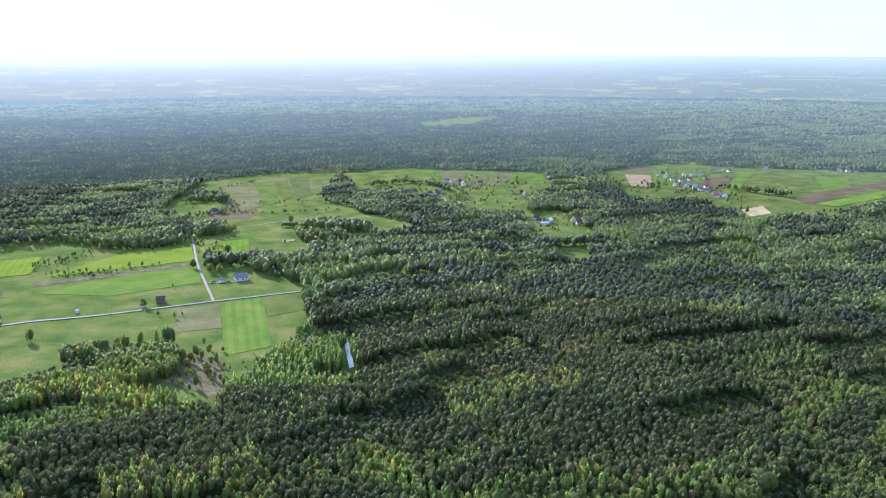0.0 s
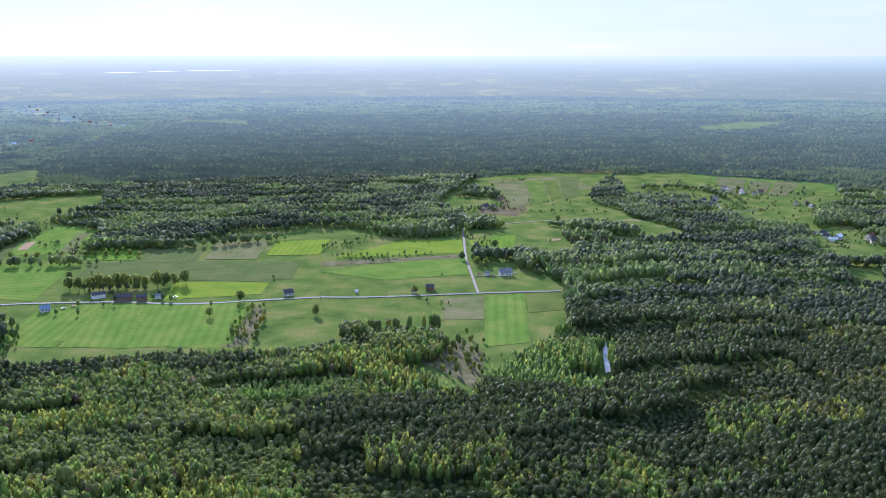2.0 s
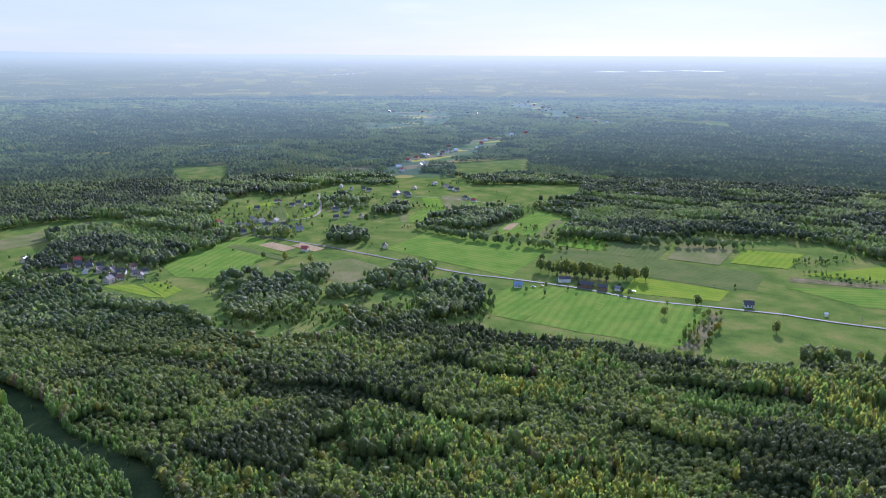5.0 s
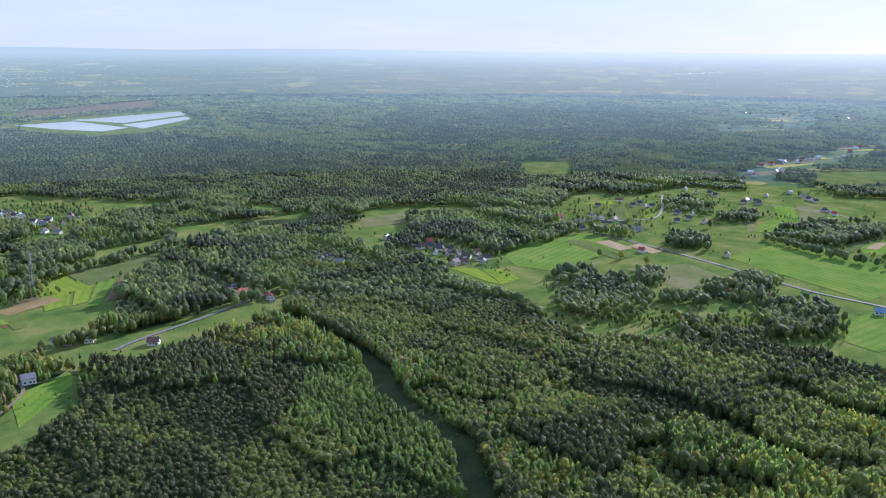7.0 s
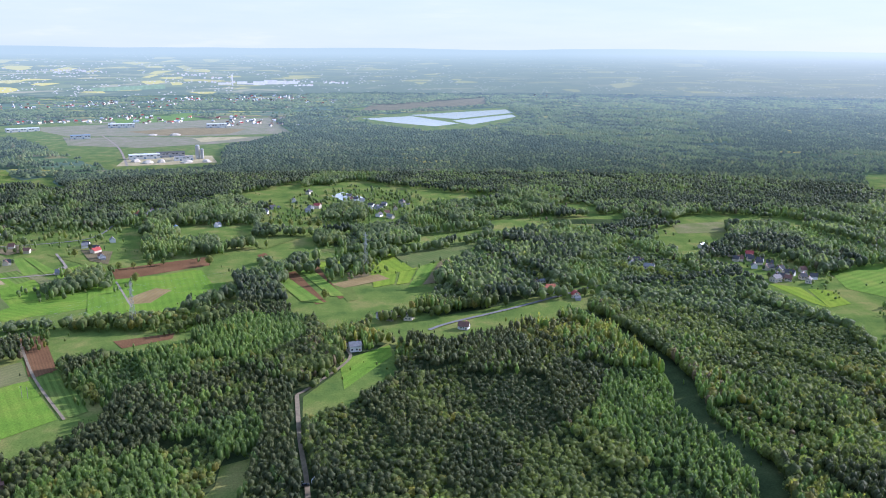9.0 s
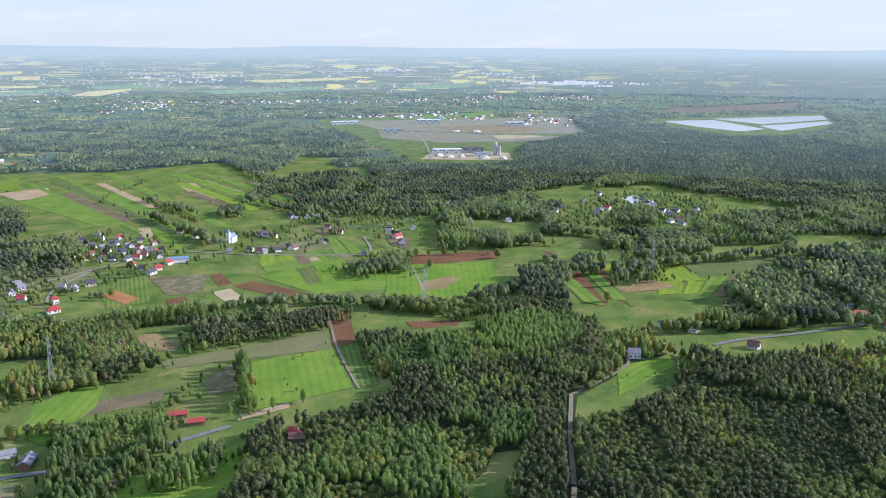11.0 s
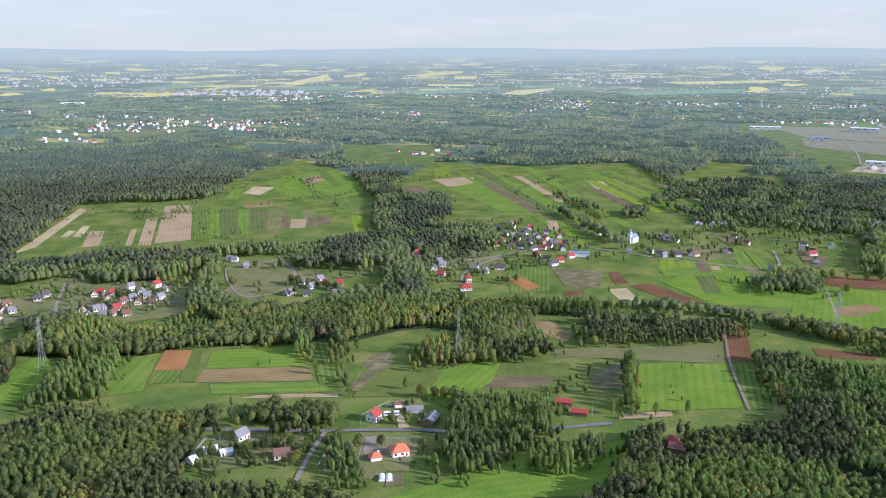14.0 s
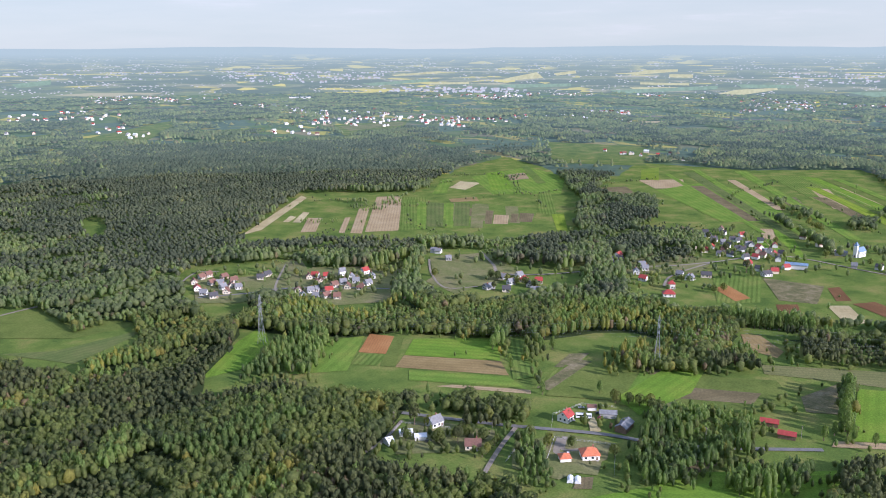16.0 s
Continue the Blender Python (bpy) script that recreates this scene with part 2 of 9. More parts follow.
def disc(name, r0, r1, z, material, rings, sectors=144):
    verts, faces = [], []
    for i in range(rings + 1):
        r = r0 + (r1 - r0) * i / rings
        for k in range(sectors):
            a = math.tau * k / sectors
            verts.append((r * math.cos(a), r * math.sin(a), z))
    for i in range(rings):
        for k in range(sectors):
            j = (k + 1) % sectors
            faces.append((i * sectors + k, (i + 1) * sectors + k, (i + 1) * sectors + j, i * sectors + j))
    return flat_mesh(name, verts, faces, material)


FAR_GROUND = {}


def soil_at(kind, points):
    """The surface of a plot; past the middle woods its emission paints haze over it."""
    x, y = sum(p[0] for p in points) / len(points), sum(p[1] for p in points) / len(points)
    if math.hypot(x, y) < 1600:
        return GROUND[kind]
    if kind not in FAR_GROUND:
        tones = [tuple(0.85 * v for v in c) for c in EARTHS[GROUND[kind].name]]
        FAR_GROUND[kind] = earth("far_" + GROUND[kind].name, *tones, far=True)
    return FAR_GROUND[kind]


CLEARINGS, COPSES, STANDS, GLADES, LANES = [], [], [], [], []
layer = [0.0]


def patch(name, points, z, material, skirt=0.0):
    """A flat piece of land, in its own axes: its first edge runs along x."""
    cx, cy = sum(p[0] for p in points) / len(points), sum(p[1] for p in points) / len(points)
    best = max(range(len(points)), key=lambda i: math.dist(points[i], points[i - 1]))
    (ax, ay), (bx, by) = points[best - 1], points[best]
    turn = math.atan2(by - ay, bx - ax)
    m = pose(cx, cy, z, 0, 0, math.degrees(turn))
    inv = m.inverted()
    bm = bmesh.new()
    face = bm.faces.new([bm.verts.new(inv @ Vector((x, y, z))) for x, y in points])
    if face.normal.z < 0 or sum(points[i - 1][0] * points[i][1] - points[i][0] * points[i - 1][1] for i in range(len(points))) < 0:
        face.normal_flip()
    bmesh.ops.triangulate(bm, faces=bm.faces[:])
    bm.normal_update()
    bmesh.ops.delete(bm, geom=[f for f in bm.faces if f.normal.z < 0], context="FACES")
    ob = finish(name, bm, material)
    ob.matrix_world = m
    return ob


def rounded(points, step=22.0, wander=5.0):
    """The outline of a clearing, with the wavering edge that woods have."""
    out = []
    for i, (bx, by) in enumerate(points):
        ax, ay = points[i - 1]
        n = max(1, int(math.dist((ax, ay), (bx, by)) / step))
        for k in range(n):
            f = k / n
            x, y = ax + (bx - ax) * f, ay + (by - ay) * f
            w = wander * noise.noise((x * 0.03, y * 0.03, 3.1)) * 2
            w2 = wander * noise.noise((x * 0.03, y * 0.03, 7.7)) * 2
            out.append((x + w, y + w2))
    return out


def clearing(points, kind):
    points = rounded(points)
    CLEARINGS.append(points)
    layer[0] += 0.002
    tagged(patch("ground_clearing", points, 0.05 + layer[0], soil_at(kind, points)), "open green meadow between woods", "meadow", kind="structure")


def glade(points, width):
    GLADES.append((points, width / 2))
    layer[0] += 0.002
    # the dark floor colour paints the deep shade of the gap
    ribbon("ground_glade", points, width, 0.05 + layer[0], GROUND["floor"], "narrow gap through the forest, its shade painted as dark ground", "glade")


def copse(points, kind, density):
    COPSES.append((points, kind, density))


TOWNS, WOODS, YARDS = [], [], []


def town(x, y, radius):
    TOWNS.append((x, y, radius))


def wood(points, pines=0.72):
    """Deep forest with no open land in it."""
    WOODS.append((points, pines))


def hedge(points, width, kind, density):
    """A belt of trees and bushes along a field's edge."""
    line = smooth_line(points, 4)
    one, other = [], []
    for i, p in enumerate(line):
        d = line[min(i + 1, len(line) - 1)] - line[max(i - 1, 0)]
        s = Vector((-d.y, d.x)).normalized() * width / 2 * (0.8 + 0.5 * noise.noise((p.x * 0.03, p.y * 0.03, 1.3)))
        one.append((p.x + s.x, p.y + s.y))
        other.append((p.x - s.x, p.y - s.y))
    copse(one + other[::-1], kind, density)


def yard(x, y, turn, wall, roof):
    """A house lot between trees; its house is built below."""
    YARDS.append((x, y, turn, wall, roof))


def stand(points, kind):
    STANDS.append((points, kind))


FIELD_WORDS = {
    "rape": "bright yellow field of flowering rape",
    "grass": "short green pasture grass", "grass_dark": "dull green field of young rye", "grass_bright": "lush bright green grass field",
    "wheat": "green field of young wheat with tractor lines", "wheat_row": "green crop sown in narrow strips", "rape_young": "yellowish green crop field",
    "meadow_dry": "dry yellow-green meadow", "olive": "mown olive-green meadow", "heath": "dry open heath with pale grass", "brush": "rough scrub with dead grass",
    "soil_red": "freshly ploughed dark brown soil", "soil_orange": "tilled reddish orange soil", "soil_grey": "harrowed grey-brown soil",
    "sand": "bare pale sandy strip", "sand_brown": "bare sandy brown plot", "sand_pink": "dry harrowed pale brown strip"}


def field(points, crop):
    layer[0] += 0.001
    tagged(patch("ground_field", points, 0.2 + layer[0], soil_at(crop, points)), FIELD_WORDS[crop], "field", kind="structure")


def strips(a, b, c, d, count, seed):
    """Narrow plots side by side, from the edge a-b across to the edge d-c."""
    r = random.Random(seed)
    cuts = [0.0]
    for k in range(count):
        cuts.append(cuts[-1] + 0.4 + r.random())
    cuts = [k / cuts[-1] for k in cuts]
    on = lambda p, q, f: (p[0] + (q[0] - p[0]) * f, p[1] + (q[1] - p[1]) * f)
    for f, g in zip(cuts[:-1], cuts[1:]):
        crop = r.choice(("wheat", "wheat_row", "grass", "grass_dark", "meadow_dry", "wheat", "grass_bright", "", "", "soil_grey", "sand_pink", "rape_young"))
        g -= 0.12 * (g - f)
        lo, hi = 0.12 * r.random(), 1 - 0.15 * r.random()
        if crop in ("sand_pink", "soil_grey", "rape_young"):
            lo, hi = 0.2 + 0.3 * r.random(), 0.6 + 0.3 * r.random()
        if crop:
            field([on(on(a, b, f), on(d, c, f), lo), on(on(a, b, g), on(d, c, g), lo), on(on(a, b, g), on(d, c, g), hi), on(on(a, b, f), on(d, c, f), hi)], crop)


def smooth_line(points, n=6):
    out = []
    for i in range(len(points) - 1):
        p0, p1, p2, p3 = (Vector(points[max(0, min(len(points) - 1, i + k))]) for k in (-1, 0, 1, 2))
        for k in range(n):
            f = k / n
            out.append(0.5 * (2 * p1 + (p2 - p0) * f + (2 * p0 - 5 * p1 + 4 * p2 - p3) * f * f + (3 * p1 - p0 - 3 * p2 + p3) * f ** 3))
    return out + [Vector(points[-1])]


def ribbon(name, points, width, z, material, label, category):
    line = smooth_line(points)
    verts, faces = [], []
    for i, p in enumerate(line):
        d = line[min(i + 1, len(line) - 1)] - line[max(i - 1, 0)]
        s = Vector((-d.y, d.x)).normalized() * width / 2
        verts += [(p.x - s.x, p.y - s.y, z), (p.x + s.x, p.y + s.y, z)]
        if i:
            k = 2 * i
            faces.append((k - 2, k, k + 1, k - 1)[::-1])
    ob = flat_mesh(name, verts, faces, material)
    return tagged(ob, label, category, kind="structure")


def road(points, width, kind):
    LANES.append((points, width / 2 + 0.4))
    layer[0] += 0.001
    ribbon("road", points, width, 0.6 + layer[0] * 0.2, ROAD[kind], {"asphalt": "narrow grey asphalt country road", "gravel": "pale gravel lane", "track": "brown dirt farm track"}[kind], "road")


tagged(disc("ground_outer", 860.0, 1650.0, 0.02, GROUND["meadow"], 10), "meadow between the middle woods", "ground", kind="structure")
tagged(disc("ground", 0.0, 1650.0, 0.0, GROUND["floor"], 20), "dark forest floor", "ground", kind="structure")

clearing([(-452, 556), (-291, 584), (-284, 620), (-249, 668), (-144, 701), (-123, 625), (-159, 589), (-92, 531), (-73, 599), (-57, 642), (-30, 734), (-47, 876), (-102, 945), (-29, 996), (-81, 1214), (-153, 1185), (-206, 1158), (-257, 1059), (-368, 1120), (-421, 1087), (-535, 978), (-615, 881), (-694, 846)], 'meadow')
clearing([(-280, 1317), (-181, 1155), (-70, 1168), (-52, 1130), (38, 1077), (105, 1148), (90, 1212), (35, 1280), (-39, 1444), (11, 1757), (-142, 1756), (-257, 1643)], 'meadow')
clearing([(-1, 1747), (130, 1797), (419, 1697), (380, 1480), (318, 1385), (282, 1221), (194, 1270), (139, 1393), (37, 1381)], 'meadow')
clearing([(273, 1230), (342, 1274), (348, 1078), (284, 1027), (252, 1067)], 'meadow')
clearing([(273, 1012), (312, 1007), (278, 905), (247, 926)], 'meadow')
clearing([(540, 1707), (728, 1808), (893, 1712), (1132, 1623), (1296, 1521), (1058, 1236), (874, 1246), (669, 1168), (586, 1111), (593, 1186), (579, 1308), (475, 1343)], 'meadow')
clearing([(-270, 605), (-367, 564), (-424, 541), (-499, 501), (-544, 423), (-576, 386), (-701, 387), (-802, 358), (-862, 441), (-940, 599), (-1101, 667), (-1190, 760), (-1175, 842), (-1173, 941), (-1069, 906), (-1029, 1000), (-1039, 1155), (-945, 1268), (-865, 1313), (-801, 1202), (-781, 1051), (-694, 1030), (-627, 896), (-566, 943), (-494, 1054), (-385, 1095), (-214, 638)], 'meadow')
clearing([(-927, 339), (-772, 394), (-697, 391), (-766, 443), (-879, 457), (-963, 425)], 'meadow')
clearing([(-1022, 305), (-959, 335), (-1039, 408), (-1175, 438)], 'meadow')
clearing([(-1264, 1393), (-1200, 1584), (-1025, 1354), (-1107, 1229)], 'meadow')
clearing([(-1648, 924), (-1594, 1021), (-1342, 858), (-1412, 796)], 'meadow')
clearing([(-674, -364), (-693, -298), (-715, -244), (-665, -191), (-709, -159), (-778, -157), (-863, -191), (-891, -154), (-995, -192), (-983, -250), (-940, -335), (-1027, -432), (-1001, -528)], 'meadow')
clearing([(-467, -261), (-494, -219), (-506, -203), (-547, -202), (-591, -250), (-628, -268), (-657, -185), (-720, -212), (-716, -328), (-703, -380)], 'meadow')
clearing([(-843, -135), (-743, -105), (-690, -69), (-704, -36), (-772, 20), (-884, 32), (-1001, 89), (-1054, 86), (-1040, 13), (-996, -49), (-943, -118)], 'meadow')
clearing([(-684, -35), (-645, 35), (-702, 118), (-766, 182), (-855, 203), (-777, 97), (-744, 30), (-772, -18)], 'meadow')
clearing([(-518, -83), (-534, -47), (-596, -10), (-675, -13), (-636, -47), (-583, -68)], 'meadow')
clearing([(-392, -108), (-391, -84), (-469, -94), (-463, -109)], 'meadow')
clearing([(-1111, -205), (-1092, -91), (-1155, -17), (-1305, 34), (-1509, -1), (-1527, -166), (-1317, -215)], 'meadow')
clearing([(-1739, -873), (-1583, -694), (-1228, -559), (-1146, -584)], 'meadow')
clearing([(-954, -491), (-994, -398), (-1102, -388), (-1127, -358), (-1204, -455), (-1206, -535), (-1176, -600)], 'meadow')
clearing([(-2742, -1324), (-3002, -1062), (-3262, -835), (-2402, -351), (-2111, -448), (-1754, -392), (-1681, -564), (-1975, -794), (-2434, -1147)], 'meadow')
clearing([(-1145, 376), (-1174, 464), (-1040, 412), (-1032, 343)], 'meadow')
clearing([(-1183, 194), (-1239, 323), (-1133, 300), (-1072, 184)], 'meadow')
clearing([(-314, -1003), (-531, -1343), (-702, -1249), (-936, -1474), (-1115, -1564), (-1076, -1350), (-869, -1004), (-760, -897), (-723, -824), (-577, -861), (-461, -937)], 'meadow')
clearing([(-966, -1093), (-1301, -1331), (-1402, -1128), (-1602, -1010), (-1396, -796), (-1765, -890), (-1739, -815), (-1434, -638), (-1277, -587), (-1147, -432), (-1169, -377), (-829, -260), (-758, -278), (-695, -333), (-657, -393), (-634, -413), (-566, -442), (-587, -492), (-568, -588), (-645, -676), (-791, -676), (-858, -786), (-894, -877)], 'meadow')
clearing([(-190, -811), (-197, -706), (-230, -738), (-262, -771), (-320, -659), (-347, -679), (-465, -835), (-408, -820), (-357, -865), (-338, -913), (-232, -935)], 'meadow')
clearing([(-489, -864), (-415, -723), (-398, -635), (-424, -636), (-483, -609), (-537, -621), (-624, -702), (-539, -750), (-573, -820), (-513, -865)], 'meadow')
clearing([(-133, -560), (-198, -534), (-267, -473), (-275, -457), (-250, -467), (-214, -422), (-185, -401), (-243, -358), (-255, -314), (-239, -286), (-330, -228), (-407, -241), (-417, -262), (-502, -208), (-517, -206), (-610, -260), (-706, -311), (-601, -413), (-584, -456), (-517, -432), (-498, -514), (-413, -536), (-406, -575), (-335, -617), (-292, -626), (-239, -661), (-216, -699)], 'meadow')
clearing([(11, -763), (-25, -698), (-69, -643), (-132, -708), (-134, -769), (-85, -763), (-64, -863), (11, -868)], 'meadow')
glade([(-743, 161), (-681, 182), (-586, 200), (-513, 191), (-437, 204), (-371, 187), (-335, 174)], 19)
glade([(-1041, -107), (-1074, -51), (-1148, 75), (-1178, 213), (-1170, 369)], 36)
glade([(-379, -51), (-429, -57), (-509, -73), (-572, -80)], 8)
clearing([(-3115, -206), (-3339, 4), (-3669, 440), (-3020, 413), (-2551, 204), (-2480, 66), (-2635, -53)], 'meadow')
clearing([(-1439, -132), (-1437, -74), (-1258, -57), (-1241, -98)], 'meadow')
clearing([(-4, 702), (5, 710), (9, 588), (0, 584), (-3, 654)], 'meadow')
clearing([(-1455, -678), (-1515, -616), (-1323, -522), (-1251, -569)], 'meadow')
clearing([(-1160, -331), (-1184, -218), (-1054, -202), (-1043, -284)], 'meadow')
clearing([(-1184, -479), (-1253, -389), (-1119, -352), (-1068, -426)], 'meadow')
clearing([(-1085, -252), (-1088, -120), (-986, -69), (-924, -160), (-967, -212)], 'meadow')
clearing([(-1185, 113), (-1220, 217), (-1076, 177), (-1057, 115)], 'meadow')
clearing([(-1083, 14), (-1134, 108), (-1018, 90), (-983, 26)], 'meadow')
clearing([(-1039, 339), (-1053, 396), (-954, 352), (-941, 311)], 'meadow')
clearing([(-1110, 333), (-1168, 430), (-1051, 395), (-1006, 316)], 'meadow')
clearing([(-1500, -111), (-1550, -63), (-1276, -12), (-1236, -81)], 'meadow')
clearing([(-1607, 895), (-1606, 1024), (-1424, 908), (-1430, 809)], 'meadow')
clearing([(-1219, 768), (-1214, 857), (-1075, 771), (-1077, 689)], 'meadow')
clearing([(-1584, -727), (-1647, -691), (-1457, -588), (-1368, -627)], 'meadow')
clearing([(-1175, -637), (-1272, -582), (-1117, -493), (-1024, -537)], 'meadow')
clearing([(-1428, -279), (-1547, -192), (-1368, -176), (-1274, -239)], 'meadow')
clearing([(-1394, -1772), (-1536, -1544), (-1280, -1289), (-1144, -1423)], 'meadow')
copse([(-171, 959), (-97, 957), (-35, 901), (-43, 952), (-101, 996), (-157, 996)], 'broad', 0.7)
copse([(-303, 1075), (-229, 1072), (-198, 1109), (-219, 1229), (-265, 1286), (-285, 1178)], 'mixed', 0.9)
copse([(-194, 1136), (-153, 1152), (-164, 1205), (-203, 1187)], 'broad', 1)
copse([(-88, 1188), (-46, 1164), (29, 1134), (41, 1162), (-15, 1209)], 'broad', 0.7)
copse([(-18, 1376), (72, 1324), (134, 1383), (128, 1479), (50, 1470), (-10, 1495)], 'broad', 0.7)
copse([(-250, 1406), (-181, 1402), (-203, 1460), (-252, 1480)], 'broad', 0.5)
copse([(-658, 420), (-632, 450), (-635, 484), (-694, 510), (-727, 489), (-706, 447)], 'broad', 0.9)
copse([(-699, 529), (-691, 560), (-734, 595), (-740, 568)], 'broad', 0.9)
copse([(-635, 512), (-602, 544), (-634, 571), (-660, 540)], 'broad', 0.9)
copse([(-662, 632), (-624, 647), (-653, 683), (-683, 656)], 'broad', 0.9)
copse([(-546, 552), (-491, 570), (-514, 612), (-549, 616), (-567, 585)], 'broad', 0.9)
copse([(-814, 842), (-740, 871), (-769, 1008), (-813, 1050), (-856, 953), (-846, 869)], 'mixed', 0.9)
copse([(-923, 844), (-901, 900), (-952, 938), (-968, 879)], 'mixed', 0.9)
copse([(-787, 1059), (-722, 1064), (-782, 1166), (-817, 1099)], 'mixed', 0.8)
copse([(-1039, 833), (-967, 866), (-1032, 924), (-1093, 877)], 'broad', 0.6)
copse([(-954, 572), (-939, 606), (-983, 654), (-997, 589)], 'broad', 0.7)
copse([(-925, 634), (-889, 659), (-940, 692), (-965, 657)], 'broad', 0.5)
copse([(-826, 671), (-788, 706), (-832, 745), (-890, 734)], 'broad', 0.6)
copse([(-923, 481), (-926, 502), (-968, 513), (-954, 493)], 'pine', 0.9)
copse([(-822, -353), (-831, -338), (-873, -315), (-901, -328), (-875, -366)], 'broad', 0.8)
copse([(-708, -305), (-711, -175), (-748, -168), (-754, -242), (-731, -305)], 'broad', 0.35)
copse([(-883, -81), (-910, -39), (-941, -44), (-916, -77)], 'broad', 0.6)
copse([(-1032, -121), (-1030, -58), (-1067, -1), (-1137, 14), (-1121, -63), (-1088, -120)], 'broad', 0.8)
copse([(-1193, -123), (-1179, -58), (-1313, -64), (-1281, -114)], 'broad', 0.7)
copse([(-390, -371), (-446, -338), (-396, -301), (-355, -304), (-320, -301), (-322, -320), (-356, -351)], 'birch', 1)
copse([(-557, -382), (-643, -302), (-692, -319), (-592, -407)], 'pine', 1)
copse([(-429, -443), (-513, -385), (-544, -424), (-500, -468), (-449, -470)], 'mixed', 0.85)
copse([(-468, -290), (-478, -285), (-544, -330), (-537, -336)], 'birch', 1)
copse([(-353, -287), (-382, -283), (-415, -269), (-389, -256), (-355, -273)], 'birch', 0.8)
copse([(-180, -584), (-224, -559), (-265, -620), (-266, -655), (-229, -635)], 'birch', 0.8)
copse([(-270, -447), (-311, -405), (-329, -428), (-286, -472)], 'broad', 0.8)
copse([(-313, -627), (-390, -553), (-428, -555), (-477, -544), (-497, -583), (-377, -660), (-341, -669)], 'broad', 0.9)
copse([(-513, -545), (-573, -487), (-586, -458), (-603, -513), (-535, -561)], 'broad', 0.8)
copse([(-575, -485), (-630, -424), (-657, -447), (-603, -506)], 'birch', 0.9)
copse([(-533, -775), (-594, -687), (-728, -657), (-804, -721), (-698, -785), (-592, -835)], 'pine', 1)
copse([(-594, -687), (-547, -615), (-560, -604), (-621, -670)], 'broad', 0.8)
copse([(-814, -960), (-887, -870), (-997, -972), (-955, -1103)], 'broad', 0.8)
copse([(-726, -851), (-786, -849), (-857, -840), (-811, -938)], 'broad', 0.6)
copse([(-635, -437), (-674, -403), (-710, -339), (-709, -308), (-732, -319), (-690, -413)], 'mixed', 0.7)
copse([(-1049, -670), (-1070, -646), (-1120, -677), (-1098, -696)], 'broad', 1)
copse([(-1156, -694), (-1411, -782), (-1345, -678), (-1257, -685)], 'broad', 0.6)
copse([(-1131, -853), (-1047, -711), (-1072, -719), (-1151, -851)], 'broad', 0.4)
copse([(-287, -391), (-299, -375), (-277, -338), (-256, -340)], 'birch', 0.9)
copse([(-272, -423), (-289, -400), (-302, -421), (-289, -439)], 'pine', 0.7)
copse([(-807, -359), (-818, -337), (-853, -319), (-856, -365)], 'broad', 0.8)
copse([(-372, -513), (-356, -450), (-399, -489), (-419, -544)], 'broad', 0.22)
copse([(-585, -250), (-553, -219), (-563, -198), (-618, -220)], 'broad', 0.4)
stand([(-26, 763), (40, 410), (207, 390), (432, 644), (458, 990), (296, 921), (123, 915), (19, 835)], 'pine')
stand([(275, 490), (430, 589), (506, 700), (459, 706), (355, 598)], 'pine')
stand([(-114, 402), (4, 416), (8, 572), (-97, 560)], 'pine')
stand([(-83, 561), (-55, 733), (14, 665), (3, 551)], 'birch')
stand([(-410, -26), (-407, 53), (-679, 76), (-617, -10)], 'pine')
stand([(-741, 114), (-675, 182), (-597, 197), (-536, 147), (-679, 85)], 'pine')
stand([(-484, -251), (-512, -156), (-575, -100), (-621, -120), (-579, -194)], 'pine')
stand([(-417, -220), (-412, -87), (-486, -103), (-488, -156), (-447, -202)], 'birch')
stand([(-581, -247), (-609, -131), (-674, -162), (-637, -234)], 'birch')
stand([(-699, -60), (-741, 93), (-678, 114), (-628, 25)], 'pine')
stand([(-393, -266), (-400, -200), (-432, -123), (-592, -108), (-640, -135), (-535, -201), (-442, -263)], 'pine')
stand([(-363, -209), (-415, -105), (-503, -116), (-425, -213)], 'birch')
stand([(-92, -479), (-227, -346), (-254, -452), (-222, -554), (-125, -613)], 'pine')
stand([(-225, -1019), (-468, -840), (-545, -974), (-387, -1114), (-391, -1689)], 'pine')
stand([(-455, 364), (-544, 328), (-657, 317), (-658, 358), (-501, 427)], 'broad')
stand([(-747, 151), (-476, 218), (-367, 182), (-384, 143), (-496, 130)], 'birch')
stand([(-374, -1619), (-538, -1395), (-1000, -1573), (-1563, -1711), (-1308, -1939), (-453, -1940)], 'pine')
stand([(-692, 146), (-675, 192), (-575, 199), (-466, 214), (-401, 199), (-404, 123), (-557, 111), (-650, 110)], 'birch')
stand([(-812, 216), (-673, 245), (-463, 293), (-729, 444), (-850, 347)], 'broad')
stand([(-510, -108), (-564, -82), (-411, -62), (-412, -87)], 'pine')
stand([(-62, -1230), (-355, -1009), (-652, -1359), (-1116, -1671), (-881, -1962), (-114, -1958)], 'pine')
copse([(-196, -824), (-226, -775), (-360, -715), (-450, -821), (-417, -851), (-236, -931)], 'broad', 0.13)
copse([(-486, -859), (-422, -673), (-552, -638), (-609, -789)], 'broad', 0.05)
copse([(-621, -670), (-621, -607), (-794, -551), (-904, -438), (-1024, -463), (-949, -617), (-884, -799)], 'broad', 0.1)
copse([(-201, -427), (-271, -437), (-288, -411), (-255, -376), (-223, -399)], 'broad', 0.22)
copse([(-314, -388), (-354, -365), (-391, -380), (-347, -425)], 'broad', 0.08)
copse([(-266, -327), (-317, -326), (-343, -353), (-305, -375)], 'broad', 0.06)
